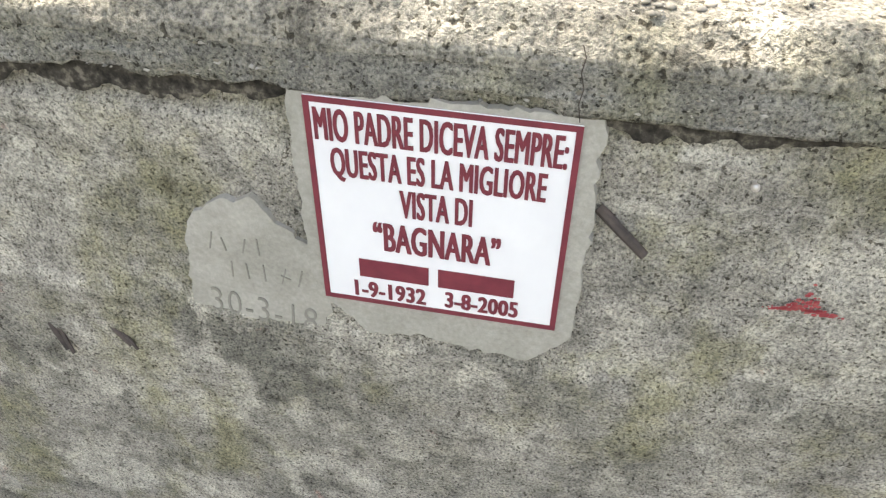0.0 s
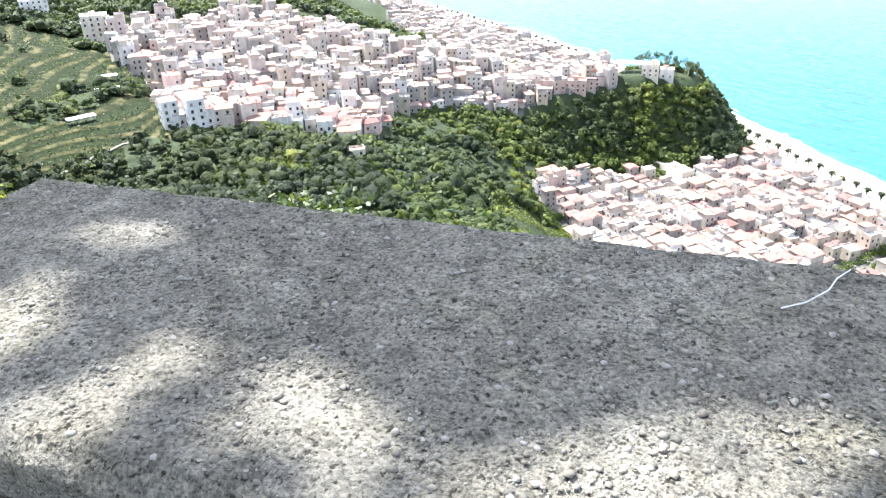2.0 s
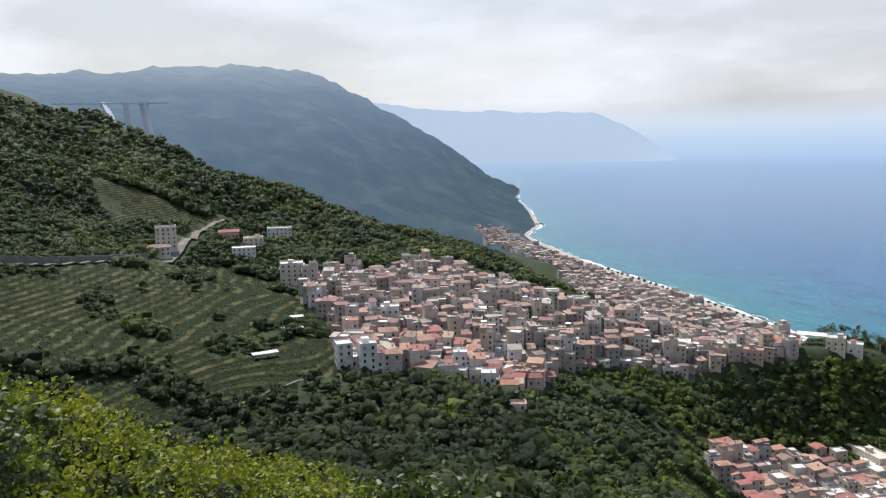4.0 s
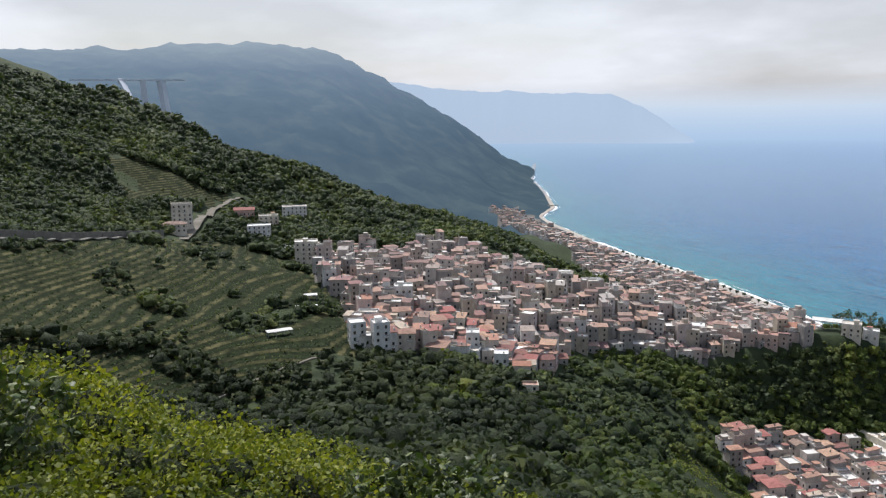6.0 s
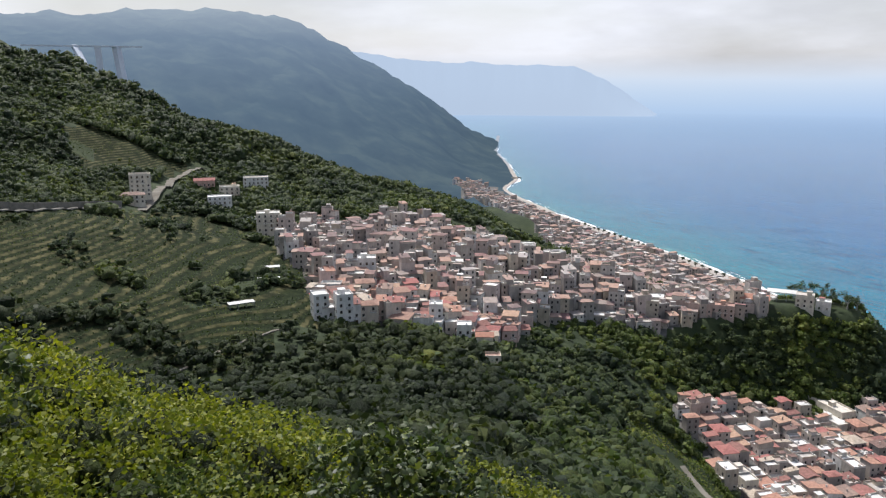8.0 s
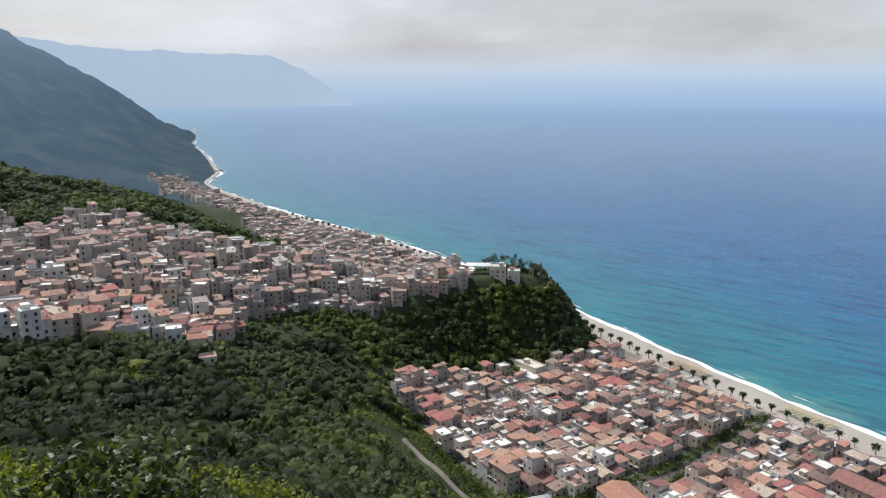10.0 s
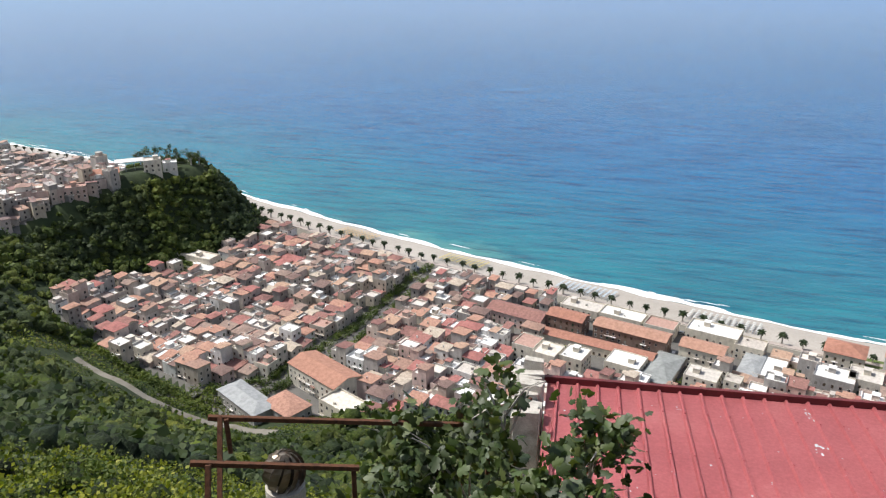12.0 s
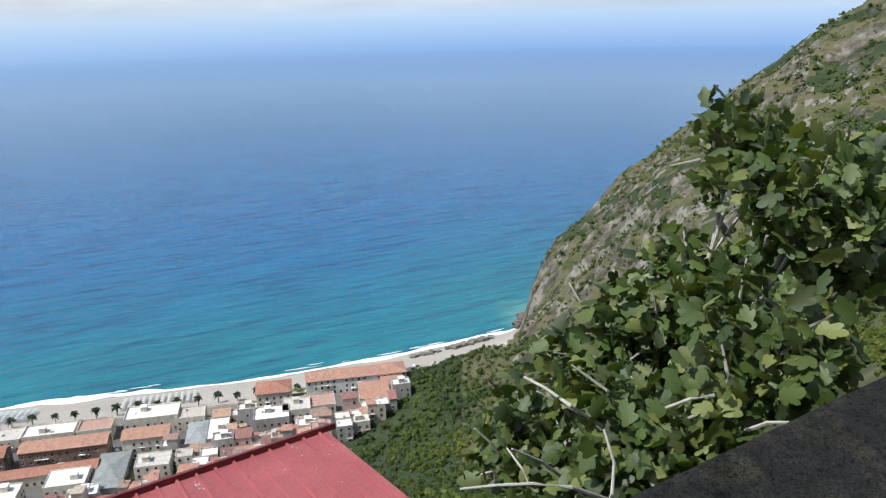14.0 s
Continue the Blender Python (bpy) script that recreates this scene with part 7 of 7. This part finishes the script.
hill_building(-466, 312, 17, 9, 6, "hip", M_CREAM, None, "low house with reddish roof beside the road bend")
hill_building(-412, 386, 14, 9, 6, "flat", M_CREAM, None, "low pale house among trees above the town")
hill_building(-414, 364, 16, 8, 4, "flat", M_WHITEP, None, "long white terrace house above the town")
hill_building(-381, 354, 15, 12, 15, "flat", M_CREAM, None, "tall bare grey block at the town's upper end")


def canopy(name, x, y, w, d, h, thick, posts, turn, label):
    """A flat roof on posts, open all round."""
    t = new(name)
    z = ground_z(x, y)
    m = Matrix.Rotation(facing(x, y) + turn, 4, "Z")
    bm = bmesh.new()
    box(bm, -w / 2, w / 2, -d / 2, d / 2, h, h + thick, m @ Matrix.Rotation(radians(3), 4, "X"))
    part("roof", bm, M_WHITEP, t)
    for px in np.linspace(-w / 2 + 0.5, w / 2 - 0.5, posts):
        for py in (-d / 2 + 0.4, d / 2 - 0.4):
            bm = bmesh.new()
            box(bm, px - 0.16, px + 0.16, py - 0.16, py + 0.16, -2, h, m)
            part("post", bm, M_GREYR, t)
    t.location = (x, y, z)
    return tagged(t, label, "shed")


canopy("pavilion", -97, 532, 18, 8, 6.0, 0.6, 4, 0.0, "long flat white canopy on posts on the headland")
canopy("open_shed", -272, 234, 12, 4, 2.4, 0.2, 4, 0.25, "open shed with a thin pale roof on the terraces")
canopy("open_shed", -306, 285, 9, 4, 2.2, 0.2, 3, 0.1, "small open shed with pale roof beside the street")
canopy("open_shed", -290, 268, 11, 4, 2.4, 0.2, 4, 0.0, "open shed with pale roof above the terraces")


def ribbon(name, line, width, mat, label, lift=0.25, category="road", step=4.0, drape=True, z=None):
    """A road laid on the ground along a line."""
    pts = np.array(line, float)
    s = np.concatenate([[0], np.cumsum(np.hypot(*np.diff(pts, axis=0).T))])
    tt = np.arange(0, s[-1], step)
    px, py = np.interp(tt, s, pts[:, 0]), np.interp(tt, s, pts[:, 1])
    for _ in range(6):
        px[1:-1], py[1:-1] = (px[:-2] + 2 * px[1:-1] + px[2:]) / 4, (py[:-2] + 2 * py[1:-1] + py[2:]) / 4
    tx, ty = np.gradient(px), np.gradient(py)
    ln = np.hypot(tx, ty)
    nx, ny = -ty / ln, tx / ln
    v, f = [], []
    for i in range(len(tt)):
        zz = ground_z(px[i], py[i]) + lift if z is None else z
        for e, dz in ((-1, -0.6), (-1, 0), (1, 0), (1, -0.6)):
            v.append((px[i] + nx[i] * e * width / 2, py[i] + ny[i] * e * width / 2, zz + dz))
        if i:
            b = 4 * i
            f += [(b - 4 + k, b - 3 + k, b + 1 + k, b + k) for k in range(3)]
    ob = new(name, mesh_of(name, v, f, [mat]))
    return tagged(ob, label, category, kind="structure")


M_PALE = mottled("pale_road", [(0.3, (0.14, 0.125, 0.1)), (0.7, (0.21, 0.195, 0.165))], 0.2, fine=3)
M_CHANNEL = mottled("channel_concrete", [(0.3, (0.12, 0.115, 0.1)), (0.7, (0.2, 0.19, 0.165))], 0.3, fine=2)
ribbon("road_upper", ROADS[0], 7, M_PALE, "pale road bending up the hill", 0.9)
ribbon("road_terraces", ROADS[1], 4, M_CHANNEL, "narrow road along the terraced hillside", 1.0)


def retaining_wall(line, high, mat):
    """A long bare wall that holds the slope above the hill road, with buttresses."""
    t = new("wall_retaining")
    pts = [Vector((x, y, ground_z(x, y))) for x, y in line]
    for p, q in zip(pts, pts[1:]):
        bm = bmesh.new()
        bar(bm, p + Vector((0, 0, high / 2 - 1)), q + Vector((0, 0, high / 2 - 1)), 0.8, high + 2)
        part("wall_panel", bm, mat, t)
        for k in (0.25, 0.75):
            bm = bmesh.new()
            c = p.lerp(q, k)
            box(bm, -0.8, 0.8, -0.5, 0.5, -1, high * 0.9, Matrix.Translation(c) @ Matrix.Rotation(facing(c.x, c.y), 4, "Z"))
            part("buttress", bm, mat, t)
    tagged(t, "long grey concrete retaining wall above the hill road", "wall", kind="structure")


retaining_wall([(x * 1.012, y * 1.012) for x, y in ROADS[1][1:]], 4.2, M_CHANNEL)
ribbon("path_ravine", [(-232, 150), (-241, 163), (-248, 188), (-246, 218), (-238, 232)], 1.6, M_PALE, "dirt path along the ravine edge", 0.3, "path")
ribbon("road_street", [(-270, 283), (-283, 294), (-301, 306), (-330, 325)], 7, M_PALE, "steep pale street into the hill town", 0.7)
ribbon("road_field", ROADS[2], 4.0, M_PALE, "straight pale road at the foot of the hill", 0.5)
ribbon("road_canal", [(100, 455), (76, 431), (38, 372), (-10, 326), (-66, 314)], 3.2, M_PALE, "pale path beside the stream bed", 0.3)
ribbon("channel", [(92, 458), (70, 438), (31, 379), (-16, 335), (-66, 322)], 4.5, M_CHANNEL, "walled dark stream bed through the town", 0.15, "channel")


def coast_line(inland, s0, s1, step):
    """Points at a distance inland along the shore, from the cliff on."""
    pts = np.array(COAST[6:], float)
    s = np.concatenate([[0], np.cumsum(np.hypot(*np.diff(pts, axis=0).T))])
    tt = np.arange(0, s[-1], 4.0)
    px, py = np.interp(tt, s, pts[:, 0]), np.interp(tt, s, pts[:, 1])
    for _ in range(40):
        px[1:-1], py[1:-1] = (px[:-2] + 2 * px[1:-1] + px[2:]) / 4, (py[:-2] + 2 * py[1:-1] + py[2:]) / 4
    tx, ty = np.gradient(px), np.gradient(py)
    ln = np.hypot(tx, ty)
    px, py = px - ty / ln * inland, py + tx / ln * inland
    k = np.arange(s0, s1, step)
    return np.stack([np.interp(k, tt, px), np.interp(k, tt, py)], -1)


ribbon("beach_far", [(q[0] - 4, q[1] - 3) for q in COAST[17:24]], 11, M_SAND, "narrow pale beach below the far mountain", z=1.4, category="beach", step=12.0)
ribbon("road_promenade", coast_line(40, 130, 560, 12), 9, M_PALE, "seafront road behind the beach", 0.12)
ribbon("pavement_promenade", coast_line(33, 120, 585, 12), 3.2, mottled("promenade_paving", [(0.3, (0.34, 0.29, 0.26)), (0.7, (0.42, 0.36, 0.32))], 0.3, fine=2), "paved seafront walk with a low wall", 0.35, "pavement")
ribbon("road_far_front", coast_line(25, 760, 1330, 15), 6, M_PALE, "seafront road of the far quarter", 0.3)

M_PALM = foliage("palm_fronds", [(0.022, 0.036, 0.014), (0.036, 0.054, 0.018), (0.028, 0.042, 0.014)], 0.2, 0.1)


def palm():
    t = new("palm_tree")
    bm = bmesh.new()
    tube(bm, [(0, 0, -0.3), (0.05, 0, 1.6), (0.0, 0.05, 3.6)], 0.3, 0.22, 8)
    part("trunk", bm, M_BARK, t)
    rng = random.Random(3)
    s = Soup()
    for k in range(40):
        a, e = rng.uniform(0, 2 * math.pi), rng.uniform(-0.5, 1.2)
        ln = rng.uniform(1.5, 2.1)
        pts = []
        for i in range(5):
            q = i / 4
            r = ln * q * math.cos(e * (1 - q * 0.3))
            z = 3.6 + ln * (q * math.sin(e) - 0.55 * q * q)
            w = 0.55 * math.sin(math.pi * min(0.95, q + 0.12))
            pts += [(r * math.cos(a) - w * math.sin(a), r * math.sin(a) + w * math.cos(a), z - 0.1), (r * math.cos(a), r * math.sin(a), z + 0.06), (r * math.cos(a) + w * math.sin(a), r * math.sin(a) - w * math.cos(a), z - 0.1)]
        s.poly(pts, [(3 * i + j, 3 * i + j + 1, 3 * i + j + 4, 3 * i + j + 3) for i in range(4) for j in range(2)], 0)
    ob = new("crown", s.mesh("crown", [M_PALM]))
    ob.parent = t
    return tagged(t, "small palm with a round crown on the seafront", "palm", "palms along the seafront")


def build_palms():
    first = palm()
    rng = random.Random(4)
    spots = [tuple(p) for p in coast_line(31.5, 150, 575, 10.0)] + [tuple(p) for p in coast_line(19, 770, 1150, 13.0)]
    for i, (x, y) in enumerate(spots):
        k = rng.uniform(1.05, 1.35)
        m = Matrix.Translation((x + rng.uniform(-0.8, 0.8), y + rng.uniform(-0.8, 0.8), ground_z(x, y))) @ Matrix.Rotation(rng.uniform(0, 6), 4, "Z") @ Matrix.Scale(k, 4)
        if i == 0:
            first.matrix_basis = m
        else:
            copy_thing(first, m)


build_palms()


def umbrella_mesh(name, color):
    m = mottled(name, [(0.3, tuple(c * 0.9 for c in color)), (0.7, color)], 3, 0.8, 0.2)
    s = Soup()
    n = 8
    s.poly([(0, 0, 2.45)] + [(1.0 * math.cos(2 * math.pi * k / n), 1.0 * math.sin(2 * math.pi * k / n), 2.0) for k in range(n)], [(0, 1 + k, 1 + (k + 1) % n) for k in range(n)], 0)
    s.quadbox(-0.04, 0.04, -0.04, 0.04, 0, 2.4, 1)
    s.quadbox(0.5, 1.1, -1.6, 0.3, 0.25, 0.36, 1)
    s.quadbox(-1.1, -0.5, -1.6, 0.3, 0.25, 0.36, 1)
    return s.mesh("beach_umbrella", [m, M_GREYR])


def build_umbrellas():
    sets = ((285, 320, umbrella_mesh("umbrella_white", (0.45, 0.5, 0.55)), "white"), (203, 240, umbrella_mesh("umbrella_grey", (0.5, 0.5, 0.48)), "grey"),
            (372, 402, umbrella_mesh("umbrella_straw", (0.5, 0.42, 0.2)), "straw-yellow"), (462, 492, umbrella_mesh("umbrella_sand", (0.55, 0.4, 0.22)), "sand-coloured"))
    for s0, s1, me, colour in sets:
        for inland in (11, 14, 17, 20, 23):
            for x, y in coast_line(inland, s0, s1, 3.3):
                ob = new("beach_umbrella", me)
                ob.location = (x, y, ground_z(x, y))
                ob.rotation_euler = (0, 0, SHORE_TURN)
                tagged(ob, f"{colour} beach umbrella with two loungers on sand", "umbrella", f"{colour} umbrellas on the beach")


build_umbrellas()


M_CAR = varied("car_paint", [(0.7, 0.7, 0.7), (0.08, 0.08, 0.09), (0.4, 0.41, 0.43), (0.35, 0.04, 0.04), (0.6, 0.6, 0.62), (0.06, 0.1, 0.2), (0.72, 0.72, 0.73)], 0.3, 0.5, scale=1.0, dirt=0.15)
M_TYRE = mottled("tyre_rubber", [(0.3, (0.015, 0.015, 0.015)), (0.7, (0.03, 0.03, 0.03))], 5)


def car():
    t = new("car")
    bm = bmesh.new()
    box(bm, -2.05, 2.05, -0.85, 0.85, 0.3, 0.85)
    bmesh.ops.bevel(bm, geom=bm.edges[:], offset=0.14, segments=2, affect="EDGES")
    made = box(bm, -1.2, 1.35, -0.72, 0.72, 1.28, 1.44)
    part("body", bm, M_CAR, t)
    s = Soup()
    s.poly([(-1.75, -0.8, 0.84), (1.6, -0.8, 0.84), (1.6, 0.8, 0.84), (-1.75, 0.8, 0.84), (-1.1, -0.66, 1.3), (1.2, -0.66, 1.3), (1.2, 0.66, 1.3), (-1.1, 0.66, 1.3)], [(0, 1, 5, 4), (1, 2, 6, 5), (2, 3, 7, 6), (3, 0, 4, 7), (4, 5, 6, 7)], 0)
    ob = new("glass", s.mesh("glass", [M_GLASS]))
    ob.parent = t
    for x in (-1.3, 1.3):
        for y in (-0.78, 0.78):
            bm = bmesh.new()
            bmesh.ops.create_cone(bm, cap_ends=True, segments=12, radius1=0.31, radius2=0.31, depth=0.2, matrix=Matrix.Translation((x, y, 0.31)) @ Matrix.Rotation(math.pi / 2, 4, "X"))
            part("wheel", bm, M_TYRE, t)
    return tagged(t, "small parked car beside the seafront road", "car", "parked cars")


def build_cars():
    rng = random.Random(12)
    first = car()
    spots = []
    for x, y in coast_line(46.0, 150, 420, 6.2):
        if rng.random() < 0.55:
            spots.append((x, y, SHORE_TURN))
    for p in ((196, 322), (199, 319), (193, 318), (186, 318), (163, 345), (160, 349), (322, 256), (326, 252), (330, 256), (334, 250), (327, 259), (338, 254), (331, 262)):
        spots.append((*p, SHORE_TURN + math.pi / 2 + rng.uniform(-0.1, 0.1)))
    for i, (x, y, a) in enumerate(spots):
        if any(math.hypot(x - bx, y - by) < r * 0.62 for bx, by, r in big_spots):
            continue
        m = Matrix.Translation((x, y, ground_z(x, y) + (0.14 if i < len(spots) - 13 else 0.05))) @ Matrix.Rotation(a, 4, "Z")
        if first is not None:
            first.matrix_basis = m
            done, first = first, None
        else:
            copy_thing(done, m)


build_cars()


# ---- trees that stand out ----
def round_tree(x, y, high, wide, seed, mat, label):
    t = new("tree")
    z = ground_z(x, y)
    bm = bmesh.new()
    tube(bm, [(0, 0, -0.5), (0.1, 0, high * 0.35), (0, 0.1, high * 0.7)], wide * 0.06, wide * 0.025, 8)
    for k in range(5):
        a = 2 * math.pi * k / 5
        tube(bm, [(0, 0, high * 0.35), (wide * 0.15 * math.cos(a), wide * 0.15 * math.sin(a), high * 0.55), (wide * 0.33 * math.cos(a), wide * 0.33 * math.sin(a), high * 0.75)], wide * 0.025, wide * 0.01, 5)
    part("trunk", bm, M_BARK, t)
    rng = np.random.default_rng(seed)
    heads = rng.normal(size=(14, 3)) * np.array([wide * 0.24, wide * 0.24, high * 0.13]) + np.array([0, 0, high * 0.72])
    n = 420
    way = rng.normal(size=(n, 3))
    way /= np.linalg.norm(way, axis=1)[:, None]
    p = heads[rng.integers(0, 14, n)] + way * wide * 0.17 * rng.uniform(0.5, 1.0, (n, 1))
    scatter("crown", mat, CARD, p, rng.uniform(0.5, 1.1, n) * wide * 0.1, 0.6, rng, "", "", t)
    t.location = (x, y, z)
    return tagged(t, label, "tree")


for _i, (_x, _y, _h, _w) in enumerate([(-92, 545, 11, 10), (-84, 550, 12, 11), (-76, 552, 11, 10), (-69, 551, 9, 9), (-60, 545, 9, 9), (-55, 549, 8, 9), (-99, 546, 9, 7), (-62, 553, 9, 9), (-72, 540, 8, 8)]):
    round_tree(_x, _y, _h, _w, 100 + _i, M_LEAF, "dark green umbrella-shaped tree on the headland")
for _i, (_x, _y, _h, _w) in enumerate([(-150, 515, 13, 11), (-177, 520, 14, 11), (-183, 512, 12, 9), (-143, 520, 11, 9)]):
    round_tree(_x, _y, _h, _w, 130 + _i, M_LEAF, "dark tall tree among the houses of the hill town")


# ---- viaduct, breakwaters, lawns ----
# bluish pale concrete: the distance haze is put into its colour
M_HAZECONC = mottled("hazy_viaduct_concrete", [(0.3, (0.52, 0.55, 0.61)), (0.7, (0.6, 0.63, 0.69))], 0.05, fine=0.5)


def build_viaduct():
    t = new("viaduct")
    a, b = Vector((-985, 525, 239)), Vector((-930, 655, 240))
    bm = bmesh.new()
    bar(bm, a, b, 9, 1.8)
    part("deck", bm, M_HAZECONC, t)
    for p, q, w in ((a.lerp(b, 0.42), (-905, 568, 195), 5), (a.lerp(b, 0.62), (-950, 607, 190), 8), (a.lerp(b, 0.78), (-935, 628, 190), 8), (a.lerp(b, 0.44), (-915, 575, 195), 4)):
        bm = bmesh.new()
        bar(bm, p, q, w, w)
        part("pier", bm, M_HAZECONC, t)
    tagged(t, "pale motorway viaduct with slanting piers high in the valley", "viaduct")


build_viaduct()


def rough_block(name, p, q, w, h, mat, label, seed):
    rnd = random.Random(seed)
    bm = bmesh.new()
    p, q = Vector(p), Vector(q)
    n = max(3, int((q - p).length / (w * 0.6)))
    for i in range(n):
        c = p.lerp(q, (i + 0.5) / n) + Vector((rnd.uniform(-w, w) * 0.25, rnd.uniform(-w, w) * 0.25, 0))
        k = w * rnd.uniform(0.35, 0.55)
        box(bm, -k, k, -k * 0.8, k * 0.8, -h, h * rnd.uniform(0.6, 1.1), Matrix.Translation(c) @ Matrix.Rotation(rnd.uniform(0, 3), 4, "Z") @ Matrix.Rotation(rnd.uniform(-0.25, 0.25), 4, "X"))
    ob = part(name, bm, mat, None)
    return tagged(ob, label, "breakwater")


rough_block("breakwater", (-790, 1385, 0.5), (-778, 1418, 0.5), 9, 2, M_ROCK, "dark rock breakwater running out from the beach", 1)
rough_block("breakwater", (372, 254, 1.4), (404, 240, 1.2), 5, 1.6, M_CHANNEL, "broken dark concrete sea wall on the sand", 2)
rough_block("breakwater", (352, 266, 1.6), (368, 257, 1.4), 4, 1.0, M_CHANNEL, "low broken concrete sea wall on the sand", 3)
rough_block("shore_rocks", (428, 236, 0.6), (452, 244, 0.2), 5, 2.0, M_ROCK, "rocks in the surf at the foot of the cliff", 4)
M_LAWN = mottled("lawn", [(0.3, (0.07, 0.10, 0.03)), (0.7, (0.12, 0.15, 0.05))], 0.3, fine=2)
for _x, _y, _w, _d in ((243, 293, 17, 14), (278, 288, 14, 9), (192, 288, 6, 18)):
    _bm = bmesh.new()
    box(_bm, -_w / 2, _w / 2, -_d / 2, _d / 2, -0.3, 0.22, Matrix.Translation((_x, _y, ground_z(_x, _y))) @ Matrix.Rotation(SHORE_TURN, 4, "Z"))
    tagged(part("lawn", _bm, M_LAWN, None), "small green lawn between buildings near the beach", "lawn", kind="structure")


def green_strips():
    """Scrub along the stream bed, the field at the hill foot and garden trees among the houses."""
    rng = np.random.default_rng(44)
    pts = []
    for line, w, num in ((CANAL, 8.5, 1100), ([(-100, 372), (-75, 345), (-45, 318)], 14, 260)):
        q = np.array(line, float)
        s = np.concatenate([[0], np.cumsum(np.hypot(*np.diff(q, axis=0).T))])
        t = rng.uniform(0, s[-1], num)
        x, y = np.interp(t, s, q[:, 0]), np.interp(t, s, q[:, 1])
        o = rng.uniform(-w, w, num)
        x, y = x + o * 0.6, y - o * 0.75
        keep = np.abs(o) > 2.6
        pts.append(np.stack([x[keep], y[keep]], -1))
    n = 260
    gx, gy = rng.uniform(-130, 340, n * 6), rng.uniform(200, 560, n * 6)
    k = inside(gx, gy, MARINA) & (coast_gap(gx, gy) > 46)
    pts.append(np.stack([gx[k], gy[k]], -1)[:n])
    ox, oy = rng.uniform(-480, -100, n * 5), rng.uniform(250, 550, n * 5)
    k = inside(ox, oy, OLD_TOWN)
    pts.append(np.stack([ox[k], oy[k]], -1)[:n])
    pts = np.concatenate(pts)
    z = land(pts[:, 0], pts[:, 1])
    size = rng.uniform(0.8, 2.4, len(pts))
    per = 36
    way = rng.normal(size=(len(pts), per, 3))
    way /= np.linalg.norm(way, axis=2)[:, :, None]
    p = np.concatenate([pts, (z + size * 0.8)[:, None]], 1)[:, None, :] + way * rng.uniform(0.5, 1.0, (len(pts), per, 1)) * size[:, None, None]
    scatter("garden_greenery", M_BUSH2, CARD, p.reshape(-1, 3), np.repeat(size * 0.4, per), 0.6, rng, "garden bushes and scrub between the houses", "bushes")


green_strips()
